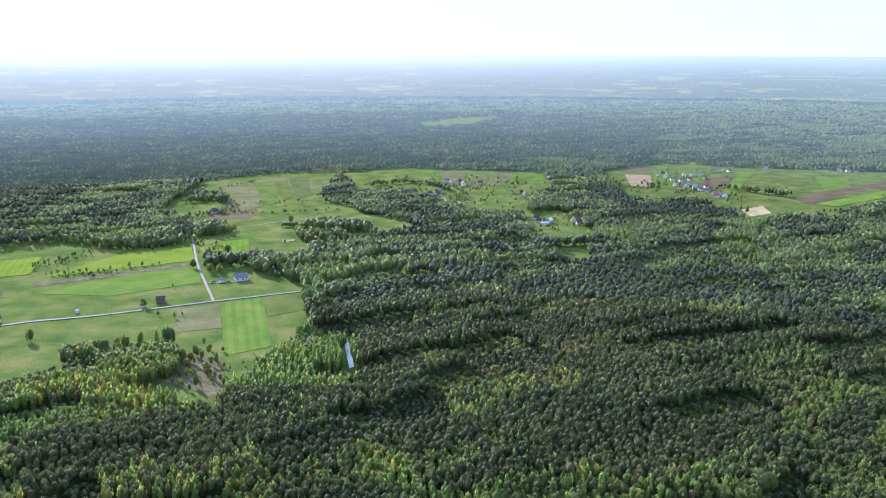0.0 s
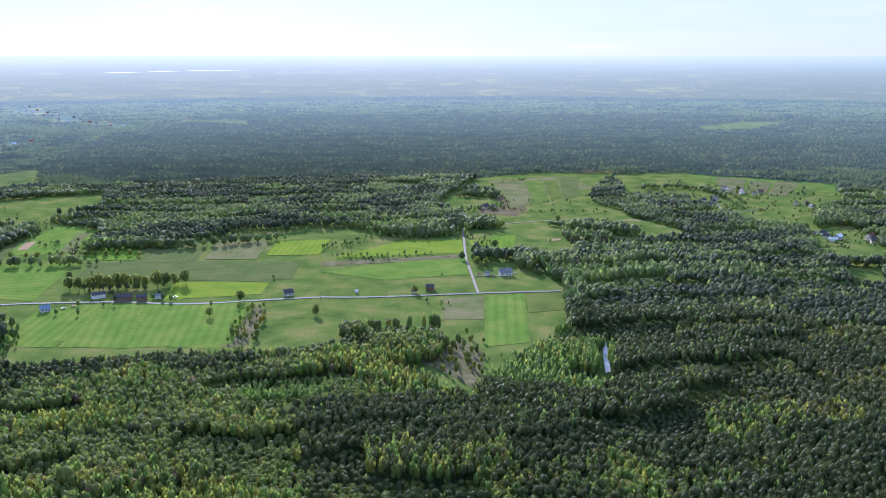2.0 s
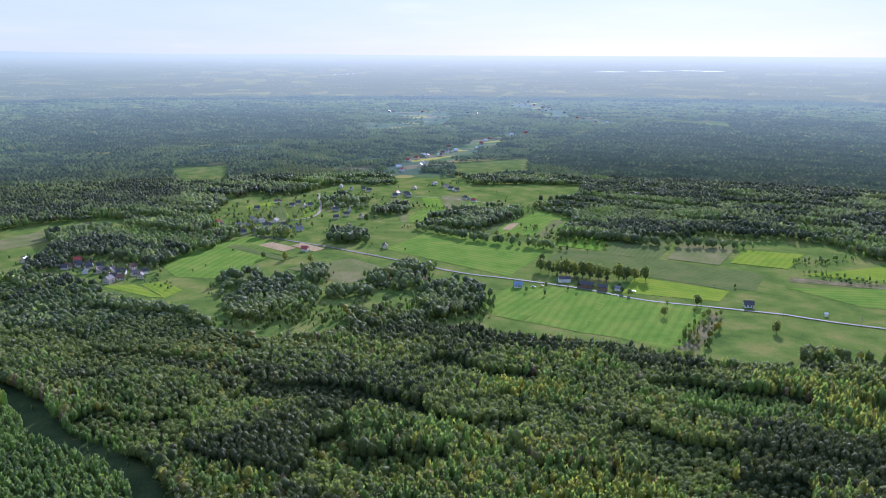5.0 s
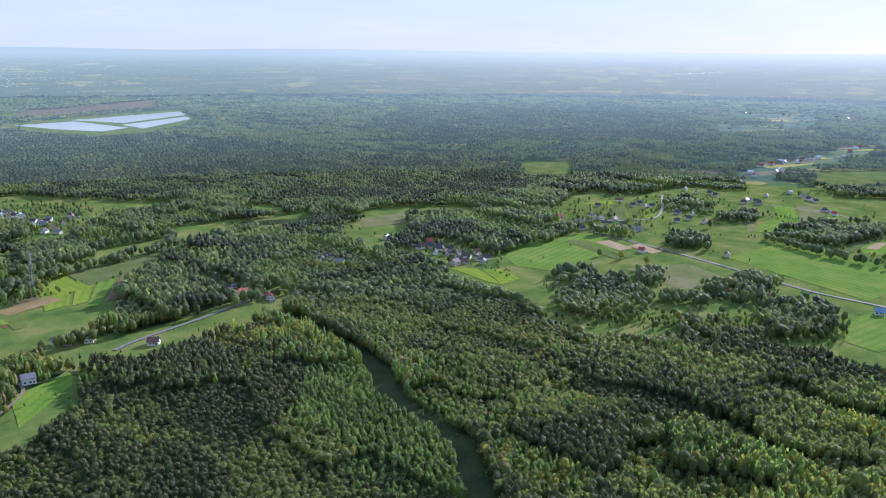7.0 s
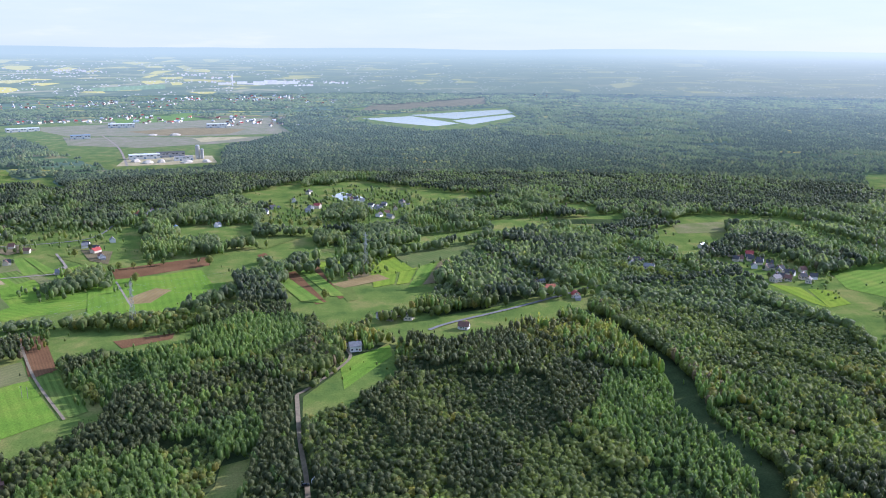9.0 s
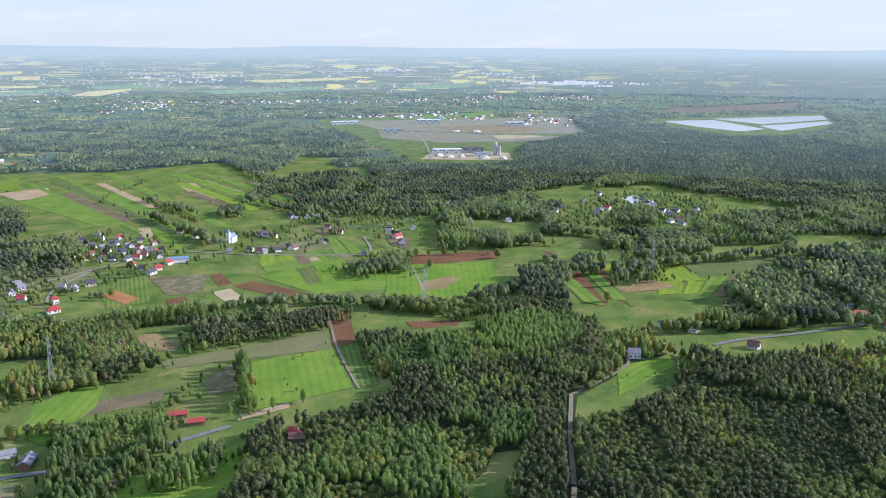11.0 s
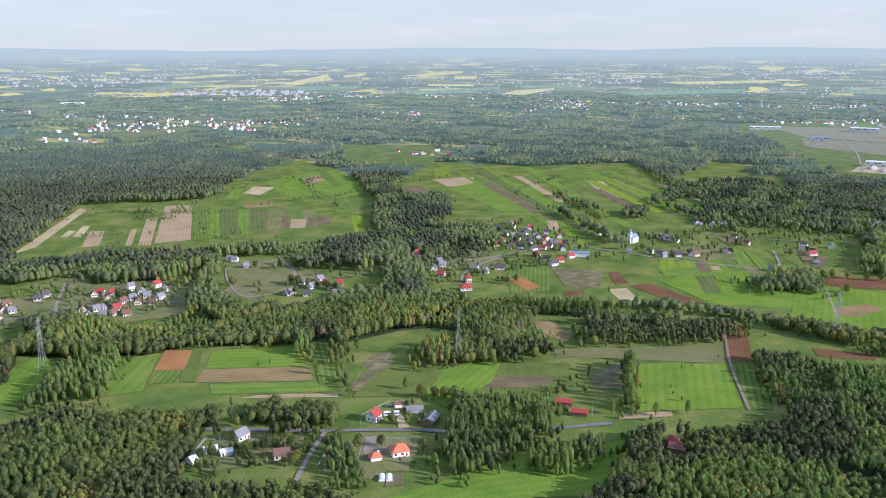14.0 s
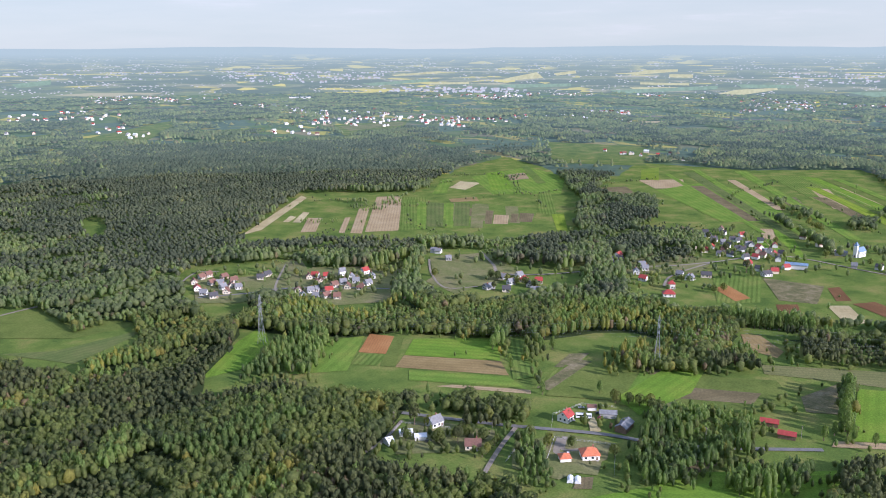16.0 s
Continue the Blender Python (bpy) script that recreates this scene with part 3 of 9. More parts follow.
copse([(-415, -311), (-481, -327), (-554, -353), (-537, -368), (-453, -351)], 'broad', 0.1)
copse([(-601, -665), (-595, -594), (-664, -563), (-687, -615), (-666, -697)], 'broad', 0.12)
copse([(-714, -42), (-802, 191), (-866, 205), (-779, 31)], 'broad', 0.3)
copse([(-1184, -210), (-1160, -80), (-1239, 33), (-1417, 18), (-1512, -103), (-1395, -189)], 'broad', 0.22)
copse([(-1036, -504), (-1063, -376), (-1169, -380), (-1195, -578)], 'broad', 0.18)
copse([(-1103, -579), (-1168, -333), (-1164, -230), (-1318, -224), (-1301, -455), (-1529, -671), (-1470, -761)], 'mixed', 0.55)
copse([(-970, 358), (-818, 418), (-736, 412), (-906, 479), (-968, 428)], 'broad', 0.25)
copse([(-943, 532), (-916, 734), (-1029, 973), (-1199, 962), (-1200, 766)], 'broad', 0.07)
copse([(-601, 403), (-526, 528), (-572, 574), (-622, 484), (-628, 422)], 'broad', 0.25)
copse([(-526, 659), (-409, 721), (-432, 770), (-546, 702)], 'broad', 0.06)
copse([(487, 1406), (614, 1181), (885, 1695), (728, 1808)], 'broad', 0.05)
copse([(237, 1084), (368, 1125), (350, 1273)], 'broad', 0.15)
copse([(10, 1436), (134, 1331), (329, 1315), (397, 1608), (125, 1727)], 'broad', 0.05)
copse([(-514, 729), (-415, 727), (-447, 786), (-545, 775)], 'broad', 0.05)
field([(-327, 939), (-263, 1055), (-190, 1073), (-174, 1000)], 'rape_young')
field([(-317, 874), (-253, 928), (-170, 989), (-151, 898), (-233, 855)], 'wheat')
field([(-119, 815), (-81, 832), (-61, 683), (-98, 664)], 'wheat')
field([(-159, 799), (-121, 815), (-109, 738), (-146, 730)], 'meadow_dry')
field([(-81, 832), (-48, 840), (-37, 783), (-71, 767)], 'grass')
field([(-602, 862), (-367, 915), (-353, 823), (-561, 800)], 'grass_dark')
field([(-456, 803), (-355, 821), (-346, 777), (-433, 738)], 'rape_young')
field([(-500, 707), (-357, 741), (-314, 615), (-473, 606)], 'wheat')
field([(-331, 919), (-176, 988), (-173, 970), (-324, 899)], 'brush')
field([(-179, 647), (-117, 675), (-94, 650), (-91, 571), (-107, 590)], 'brush')
field([(-335, 737), (-316, 724), (-295, 623), (-311, 621)], 'brush')
field([(-208, 1328), (-134, 1321), (-136, 1253), (-198, 1264)], 'soil_grey')
field([(142, 1798), (419, 1697), (391, 1580), (187, 1671)], 'wheat')
field([(-233, 1599), (-93, 1703), (-24, 1561), (-101, 1473), (-157, 1368)], 'meadow_dry')
field([(-203, 1444), (-156, 1450), (-123, 1290), (-157, 1284)], 'soil_grey')
field([(767, 1344), (1032, 1476), (976, 1394), (760, 1278)], 'soil_grey')
field([(626, 1242), (678, 1271), (660, 1208), (616, 1186)], 'sand')
field([(596, 1765), (675, 1737), (661, 1668), (582, 1685)], 'soil_grey')
field([(-449, 593), (-477, 716), (-445, 723), (-392, 601)], 'wheat')
field([(-515, 582), (-532, 685), (-479, 714), (-451, 591)], 'wheat')
field([(-392, 601), (-434, 721), (-344, 750), (-309, 630)], 'wheat')
field([(-589, 854), (-540, 889), (-355, 910), (-335, 837), (-452, 814), (-572, 787)], 'grass_dark')
field([(-755, 705), (-787, 815), (-607, 856), (-558, 707)], 'wheat')
field([(-910, 474), (-939, 634), (-859, 632), (-773, 490), (-820, 454)], 'wheat')
field([(-844, 380), (-826, 408), (-756, 404), (-773, 394)], 'rape_young')
field([(-822, 413), (-813, 435), (-768, 431), (-756, 404)], 'rape_young')
field([(-863, 828), (-941, 992), (-866, 1017), (-835, 881)], 'wheat')
field([(-730, 866), (-772, 1054), (-694, 1030), (-651, 904)], 'wheat')
field([(-763, 561), (-748, 643), (-664, 638), (-664, 563)], 'meadow_dry')
field([(-659, 616), (-643, 662), (-612, 635), (-628, 596)], 'soil_grey')
field([(-1136, 758), (-1142, 818), (-1083, 781), (-1080, 730)], 'rape_young')
field([(-1045, 749), (-1031, 804), (-990, 794), (-997, 735)], 'rape_young')
field([(-925, -331), (-983, -236), (-942, -226), (-879, -311)], 'soil_red')
field([(-872, -305), (-922, -238), (-892, -219), (-840, -293)], 'rape_young')
field([(-834, -411), (-873, -312), (-800, -274), (-765, -328), (-742, -369)], 'grass_bright')
field([(-809, -277), (-849, -247), (-869, -193), (-787, -181), (-751, -251)], 'wheat')
field([(-813, -276), (-845, -254), (-838, -244), (-790, -258)], 'sand_brown')
field([(-901, -135), (-913, -126), (-793, -80), (-784, -89)], 'soil_red')
field([(-933, -117), (-943, -105), (-811, -58), (-802, -68)], 'soil_red')
field([(-951, -103), (-977, -55), (-957, -48), (-917, -90)], 'rape_young')
field([(-985, -56), (-996, -22), (-914, 0), (-910, -36)], 'rape_young')
field([(-876, -86), (-897, -26), (-869, -20), (-847, -72)], 'sand_brown')
field([(-998, -22), (-1039, 49), (-1016, 90), (-946, 25)], 'wheat')
field([(-989, -181), (-1001, -173), (-919, -140), (-927, -154)], 'soil_red')
field([(-694, -331), (-701, -315), (-615, -271), (-606, -286)], 'soil_red')
field([(-601, -280), (-617, -261), (-542, -219), (-530, -233)], 'wheat_row')
field([(-583, -296), (-598, -287), (-528, -235), (-504, -260)], 'grass_bright')
field([(-720, -212), (-755, -181), (-731, -179), (-707, -194)], 'rape_young')
field([(-684, -249), (-704, -203), (-689, -201), (-666, -236)], 'soil_red')
field([(-631, -55), (-666, -16), (-642, -13), (-573, -47)], 'grass_bright')
field([(-2738, -1111), (-3075, -948), (-2728, -612), (-2369, -347), (-2227, -502), (-2140, -665), (-2196, -868)], 'heath')
field([(-2458, -802), (-2671, -739), (-2593, -634), (-2423, -672)], 'sand_brown')
field([(-2359, -593), (-2486, -527), (-2386, -443), (-2298, -518)], 'sand')
field([(-1792, -613), (-2021, -649), (-1972, -453), (-1850, -414), (-1816, -508)], 'sand')
field([(-3209, -1009), (-3351, -836), (-3070, -647), (-2880, -739)], 'grass_bright')
field([(-3206, -821), (-3200, -465), (-3014, -319), (-2876, -570)], 'soil_grey')
field([(-1153, 374), (-1174, 464), (-1098, 433), (-1093, 363)], 'meadow_dry')
field([(-336, -1071), (-522, -1322), (-521, -1296), (-371, -1091)], 'sand')
field([(-485, -1004), (-625, -1245), (-663, -1226), (-528, -989)], 'sand_pink')
field([(-465, -1008), (-552, -1162), (-571, -1163), (-477, -997)], 'sand_pink')
field([(-410, -1048), (-457, -1135), (-474, -1125), (-429, -1040)], 'sand_pink')
field([(-453, -1019), (-504, -1109), (-512, -1107), (-459, -1013)], 'sand_pink')
field([(-415, -1127), (-441, -1165), (-445, -1151), (-422, -1121)], 'sand')
field([(-426, -1117), (-469, -1183), (-475, -1173), (-435, -1109)], 'sand')
field([(-657, -1216), (-694, -1198), (-568, -977), (-529, -988)], 'wheat_row')
field([(-615, -1065), (-724, -1143), (-780, -1008), (-708, -928), (-605, -958), (-576, -984)], 'wheat_row')
field([(-777, -1261), (-834, -1314), (-855, -1277), (-789, -1226)], 'sand')
field([(-716, -1164), (-765, -1156), (-748, -1122), (-703, -1135)], 'sand_brown')
field([(-880, -1347), (-1056, -1401), (-1037, -1257), (-906, -1107), (-802, -1160)], 'wheat')
field([(-877, -1132), (-910, -1143), (-774, -953), (-766, -990)], 'wheat_row')
field([(-776, -969), (-795, -964), (-722, -865), (-711, -875)], 'rape_young')
field([(-946, -1071), (-1020, -1086), (-904, -880), (-869, -870)], 'soil_grey')
field([(-1124, -1149), (-1201, -1110), (-1127, -1035), (-1079, -1060)], 'sand_pink')
field([(-1228, -1248), (-1286, -1256), (-1152, -1124), (-1138, -1156)], 'rape_young')
field([(-1066, -1046), (-1217, -1066), (-1167, -875), (-1013, -742), (-947, -800)], 'wheat')
field([(-1374, -1061), (-1434, -1008), (-1208, -763), (-1193, -813)], 'wheat_row')
field([(-1309, -918), (-1332, -897), (-1187, -760), (-1170, -775)], 'sand_pink')
field([(-1350, -909), (-1374, -888), (-1254, -744), (-1233, -763)], 'sand_pink')
field([(-1170, -872), (-1213, -874), (-1134, -793), (-1112, -799)], 'brush')
field([(-954, -738), (-966, -727), (-845, -621), (-832, -632)], 'sand_pink')
field([(-966, -727), (-981, -713), (-853, -593), (-840, -605)], 'grass_bright')
field([(-780, -452), (-823, -435), (-778, -335), (-738, -359)], 'grass_bright')
field([(-739, -460), (-764, -452), (-738, -370), (-718, -388)], 'soil_red')
field([(-769, -507), (-782, -502), (-748, -466), (-734, -473)], 'soil_red')
field([(-713, -469), (-731, -458), (-698, -418), (-675, -421)], 'sand')
field([(-675, -497), (-693, -486), (-657, -453), (-639, -463)], 'soil_red')
field([(-706, -602), (-756, -578), (-668, -509), (-630, -529)], 'wheat_row')
field([(-745, -568), (-771, -512), (-710, -477), (-689, -504)], 'brush')
field([(-844, -491), (-911, -455), (-864, -393), (-801, -455)], 'wheat')
field([(-905, -528), (-998, -486), (-935, -427), (-882, -474)], 'meadow_dry')
field([(-576, -456), (-588, -446), (-571, -409), (-554, -402), (-550, -429)], 'sand_brown')
field([(-531, -399), (-638, -305), (-598, -282), (-549, -349), (-517, -385)], 'olive')
field([(-551, -331), (-598, -282), (-529, -234), (-471, -282)], 'grass_bright')
field([(-682, -322), (-702, -314), (-620, -270), (-602, -282)], 'soil_red')
field([(-600, -277), (-625, -266), (-541, -218), (-528, -229)], 'wheat_row')
field([(-413, -445), (-451, -427), (-514, -372), (-495, -343), (-451, -340), (-396, -402), (-381, -428)], 'grass')
field([(-276, -589), (-304, -625), (-319, -608), (-295, -572)], 'soil_orange')
field([(-259, -568), (-275, -586), (-293, -571), (-275, -554)], 'wheat_row')
field([(-277, -552), (-319, -608), (-326, -603), (-286, -544)], 'grass')
field([(-305, -564), (-330, -594), (-393, -557), (-363, -512)], 'grass_bright')
field([(-286, -544), (-304, -563), (-363, -512), (-351, -484)], 'sand_brown')
field([(-293, -495), (-305, -491), (-348, -453), (-344, -447)], 'sand_pink')
field([(-282, -515), (-292, -533), (-349, -482), (-347, -458)], 'wheat')
field([(-367, -517), (-414, -578), (-439, -566), (-371, -482)], 'wheat_row')
field([(-350, -456), (-406, -483), (-435, -489), (-369, -439)], 'wheat_row')
field([(-401, -540), (-425, -568), (-434, -564), (-410, -532)], 'sand_brown')
field([(-391, -480), (-420, -496), (-435, -489), (-401, -471)], 'brush')
field([(-209, -573), (-269, -629), (-298, -622), (-251, -557)], 'wheat')
field([(-150, -598), (-199, -664), (-234, -697), (-221, -645), (-183, -602)], 'grass_bright')
field([(-338, -317), (-410, -273), (-438, -259), (-358, -239), (-304, -286)], 'grass_bright')
field([(-261, -312), (-271, -319), (-327, -306), (-305, -285), (-288, -271)], 'grass_bright')
field([(-461, -288), (-490, -266), (-482, -261), (-452, -284)], 'sand_pink')
field([(-503, -343), (-545, -344), (-500, -310), (-484, -325)], 'brush')
field([(-430, -746), (-507, -805), (-554, -792), (-503, -711), (-432, -689)], 'meadow_dry')
field([(-517, -762), (-571, -823), (-531, -750), (-512, -703), (-503, -711)], 'meadow_dry')
field([(-288, -778), (-335, -859), (-349, -862), (-308, -773)], 'meadow_dry')
field([(-355, -316), (-386, -315), (-374, -305), (-352, -304)], 'soil_grey')
field([(-34, -850), (-64, -863), (-141, -756), (-83, -747), (-29, -780)], 'grass')
field([(-26, -737), (-66, -721), (-137, -739), (-124, -721), (-74, -682)], 'grass_dark')
strips((-1264, -1242), (-1411, -1122), (-1000, -596), (-911, -688), 9, 1)
strips((-1417, -1112), (-1467, -916), (-1200, -549), (-1054, -609), 9, 2)
strips((-822, -1361), (-1074, -1424), (-938, -1174), (-709, -1208), 6, 3)
strips((-679, -1160), (-779, -1054), (-685, -919), (-598, -1028), 9, 4)
strips((-872, -716), (-930, -693), (-837, -581), (-796, -619), 6, 5)
strips((-895, -517), (-933, -425), (-870, -367), (-808, -467), 7, 6)
strips((-656, -1204), (-789, -1019), (-680, -892), (-537, -990), 10, 7)
strips((-829, -434), (-970, -365), (-897, -323), (-761, -384), 5, 8)
strips((-977, -477), (-1004, -430), (-946, -349), (-877, -431), 5, 9)
strips((-872, -303), (-917, -228), (-777, -174), (-754, -252), 5, 10)
strips((-938, -105), (-1041, 85), (-829, 22), (-782, -56), 6, 11)
strips((-897, 467), (-919, 658), (-796, 656), (-762, 484), 7, 12)
strips((-1120, 736), (-1125, 902), (-982, 788), (-994, 672), 6, 13)
strips((-1029, 973), (-949, 1114), (-853, 1002), (-858, 835), 5, 14)
strips((-807, 962), (-699, 1024), (-641, 890), (-740, 826), 4, 15)
strips((-654, 939), (-358, 1090), (-331, 919), (-602, 862), 4, 16)
strips((-187, 1092), (-54, 1163), (-63, 1054), (-157, 996), 4, 17)
strips((-246, 1569), (-58, 1706), (-49, 1459), (-160, 1236), 5, 18)
strips((151, 1773), (404, 1681), (325, 1502), (154, 1546), 5, 19)
strips((596, 1728), (863, 1653), (684, 1383), (528, 1465), 5, 20)
strips((843, 1613), (1116, 1542), (980, 1349), (706, 1268), 5, 21)
strips((-406, -483), (-517, -369), (-451, -340), (-344, -434), 4, 22)
field([(-283, -386), (-321, -389), (-340, -360), (-323, -344), (-283, -340), (-268, -365)], 'meadow_dry')
field([(-283, -328), (-294, -336), (-302, -332), (-292, -322)], 'soil_grey')
field([(-348, -390), (-357, -395), (-346, -375), (-338, -376)], 'sand')
field([(-231, -440), (-260, -447), (-289, -410), (-267, -391), (-218, -416)], 'meadow_dry')
field([(-320, -895), (-357, -919), (-330, -804), (-288, -793)], 'meadow_dry')
field([(-455, -455), (-496, -452), (-483, -417), (-442, -429)], 'brush')
road([(-321, -381), (-309, -368), (-318, -362)], 3.4, 'gravel')
road([(-207, -812), (-255, -801), (-290, -799), (-342, -772), (-384, -740)], 3.6, 'asphalt')
road([(-281, 778), (-228, 789), (-128, 823), (-44, 849)], 3.4, 'asphalt')
road([(-128, 823), (-145, 889), (-168, 980), (-194, 1109), (-209, 1174)], 2.8, 'gravel')
road([(-143, 894), (-122, 894), (-99, 914)], 2.4, 'gravel')
road([(-153, 1185), (-74, 1232), (10, 1242), (95, 1274)], 2.4, 'gravel')
road([(173, 1442), (182, 1355), (245, 1392)], 2.8, 'gravel')
road([(-945, 638), (-825, 661), (-702, 675), (-610, 682), (-546, 702), (-474, 721), (-402, 729), (-341, 754), (-281, 778)], 3.4, 'asphalt')
road([(-1033, 658), (-990, 730), (-1003, 799), (-1151, 919)], 4.2, 'gravel')
road([(-1044, 1000), (-935, 1041), (-880, 1048), (-789, 1020)], 2.8, 'gravel')
road([(-704, 18), (-724, 39), (-762, 95), (-810, 158), (-844, 200)], 3.8, 'asphalt')
road([(-379, -51), (-435, -58), (-492, -69), (-564, -80)], 3.0, 'track')
road([(-564, -80), (-585, -68), (-636, -47), (-667, -56)], 2.6, 'track')
road([(-873, -309), (-781, -264)], 2.1, 'gravel')
road([(-1003, -423), (-922, -378), (-875, -366)], 2.8, 'gravel')
road([(-1036, -525), (-1081, -418), (-1170, -411)], 3.1, 'asphalt')
road([(-2460, -874), (-2141, -722), (-1791, -589)], 4.9, 'gravel')
road([(-250, -467), (-294, -419), (-342, -373), (-362, -347), (-388, -322), (-444, -284)], 4.2, 'asphalt')
road([(-302, -408), (-277, -390), (-249, -367), (-230, -351)], 3.1, 'gravel')
road([(-317, -381), (-303, -367), (-308, -362)], 4.2, 'gravel')
road([(-201, -427), (-222, -438), (-244, -456)], 2.4, 'gravel')
road([(-555, -829), (-531, -766), (-517, -730), (-557, -701), (-653, -676), (-706, -654), (-753, -643), (-845, -621), (-867, -516), (-891, -432), (-922, -342)], 3.5, 'gravel')
road([(-482, -827), (-452, -771), (-435, -714), (-466, -700)], 2.4, 'gravel')
road([(-331, -894), (-282, -796), (-297, -753), (-335, -762)], 2.4, 'gravel')
road([(-194, -854), (-230, -908), (-255, -900)], 2.4, 'gravel')
road([(-680, -324), (-601, -279), (-528, -229)], 2.1, 'track')
road([(-16, -842), (-54, -858), (-72, -864)], 3.5, 'gravel')
road([(-630, -599), (-671, -626), (-753, -643)], 2.8, 'gravel')
road([(-905, -387), (-939, -390), (-893, -367), (-839, -357)], 2.4, 'gravel')
copse([(-782, 479), (-761, 519), (-694, 524), (-646, 517), (-613, 470), (-620, 422), (-645, 401)], 'broad', 0.5)
copse([(-712, 538), (-633, 574), (-587, 534), (-641, 506)], 'broad', 0.28)
copse([(-583, 591), (-580, 645), (-528, 637), (-493, 592), (-501, 537), (-535, 547)], 'broad', 0.7)
copse([(-590, 497), (-511, 537), (-479, 502), (-536, 458)], 'broad', 0.55)
copse([(-663, 589), (-671, 642), (-615, 639), (-591, 598), (-620, 563)], 'broad', 0.6)
copse([(-147, 679), (-101, 684), (-86, 594), (-105, 581), (-133, 613)], 'broad', 0.27)
copse([(-354, 742), (-324, 745), (-288, 634), (-311, 625)], 'broad', 0.22)
town(-1291, 1258, 36)
town(-1309, 1315, 38)
town(-1361, 1384, 40)
town(-1342, 1421, 40)
town(-1370, 1478, 41)
town(-1386, 1548, 43)
town(-1437, 1585, 43)
town(-1444, 1632, 44)
town(-1469, 1737, 46)
town(-1528, 1823, 48)
town(-1532, 1832, 49)
town(-1592, 2030, 52)
town(-2381, 3150, 60)
town(-2156, 3031, 60)
town(-2007, 2850, 60)
town(-1939, 2749, 60)
town(-1758, 2672, 60)
town(-1639, 2619, 60)
town(-310, -3288, 60)
town(-358, -3266, 60)
town(-390, -3254, 60)
town(-452, -3261, 60)
town(-520, -3233, 60)
town(-532, -3348, 60)
town(-544, -3248, 60)
town(-608, -3349, 60)
town(-472, -2760, 57)
town(-426, -2644, 54)
town(-477, -2571, 52)
town(-519, -2502, 52)
town(-259, -3323, 60)
town(-272, -3378, 60)
town(-900, -2416, 52)
town(-974, -2354, 52)
town(-925, -2302, 51)
town(-1246, -4354, 60)
town(-1198, -4180, 60)
town(-1394, -1442, 41)
town(-1461, -1439, 41)
town(-3490, -2096, 60)
town(-3473, -1985, 60)
town(-3584, -1998, 60)
town(-3540, -1878, 60)
town(-3458, -1785, 60)
town(-3589, -1732, 60)
town(-3592, -1618, 60)
town(-3608, -1597, 60)
town(-2375, -3902, 60)
town(-2308, -3779, 60)
town(-2387, -3796, 60)
town(-2424, -3626, 60)
town(-2473, -3621, 60)
town(-2370, -3523, 60)
town(-2488, -3556, 60)
town(-4054, -1737, 60)
town(-4036, -1576, 60)
town(-4089, -1483, 60)
town(-4026, -1386, 60)
town(-3897, -1228, 60)
town(-4021, -1178, 60)
town(-4526, 706, 60)
town(-4325, 840, 60)
town(-2571, 2434, 60)
town(-2476, 2535, 60)
town(-2407, 2559, 60)
town(-2273, 2609, 60)
town(-3279, -2499, 60)
town(-3180, -2317, 60)
town(-3279, -2236, 60)
town(-3448, -2268, 60)
town(-3431, -2078, 60)
town(-3522, -1986, 60)
town(-3549, -1905, 60)
town(-3628, -1821, 60)
town(-3628, -1722, 60)
town(-3799, -1668, 60)
town(-3398, 2189, 60)

wood([(-372, -2222), (-1087, -1982), (-1055, -1517), (-831, -1345), (-643, -1298), (-526, -1331), (-322, -1047), (-211, -882), (-142, -936)])
wood([(-1508, 3098), (331, 3474), (1147, 2960), (754, 1924), (131, 1813), (-178, 1759), (-380, 1583), (-551, 1435), (-851, 1400), (-1384, 2306)])
wood([(-3131, 1159), (-2816, 1810), (-1914, 1264), (-1994, 1071), (-1960, 841), (-2499, 872)])
wood([(-1162, 1474), (-1432, 2183), (-1346, 3458), (-646, 1695), (-961, 1435)])
wood([(-2523, -497), (-3146, -393), (-2606, -40), (-2392, 306), (-1953, 606), (-1565, 429), (-1776, -53), (-1778, -388)])
wood([(-3410, 1304), (-3329, 2331), (-2452, 2084), (-1765, 1509), (-2245, 862)])
wood([(-2100, -477), (-2704, -149), (-2584, 250), (-1639, 168), (-1628, -402)])
clearing([(-3505, -304), (-4410, 409), (-3730, 350), (-3307, -186)], "meadow")
clearing([(-2724, -1247), (-3162, -512), (-2430, -312), (-2394, -594), (-2410, -771), (-2393, -945)], "meadow")
clearing([(-2015, -2091), (-2153, -2086), (-1992, -1954), (-1933, -1996)], "meadow")
clearing([(-1124, -2542), (-1411, -2568), (-1224, -2247), (-1001, -2189)], "meadow")
clearing([(-190, -2633), (-301, -2714), (-294, -2532), (-208, -2518)], "meadow")
clearing([(-329, -2475), (-710, -2993), (-656, -2700), (-479, -2345), (-379, -2344)], "meadow")
clearing([(-657, -2568), (-909, -2583), (-858, -2439), (-685, -2429)], "meadow")
clearing([(267, 2980), (479, 3264), (637, 3227), (459, 2866), (284, 2761)], "meadow")
clearing([(-1667, 2931), (-1306, 2895), (-1207, 2672), (-1454, 2733)], "meadow")
field([(-3941, -155), (-4363, 405), (-3799, 356), (-3394, -191)], "soil_grey")
field([(-3047, -1042), (-3188, -794), (-2895, -741), (-2807, -939)], "grass_bright")
field([(-2129, -1709), (-2286, -1608), (-2201, -1538), (-2078, -1657)], "sand_pink")
field([(-1998, -2107), (-2158, -2084), (-1999, -1978), (-1916, -2007)], "sand")
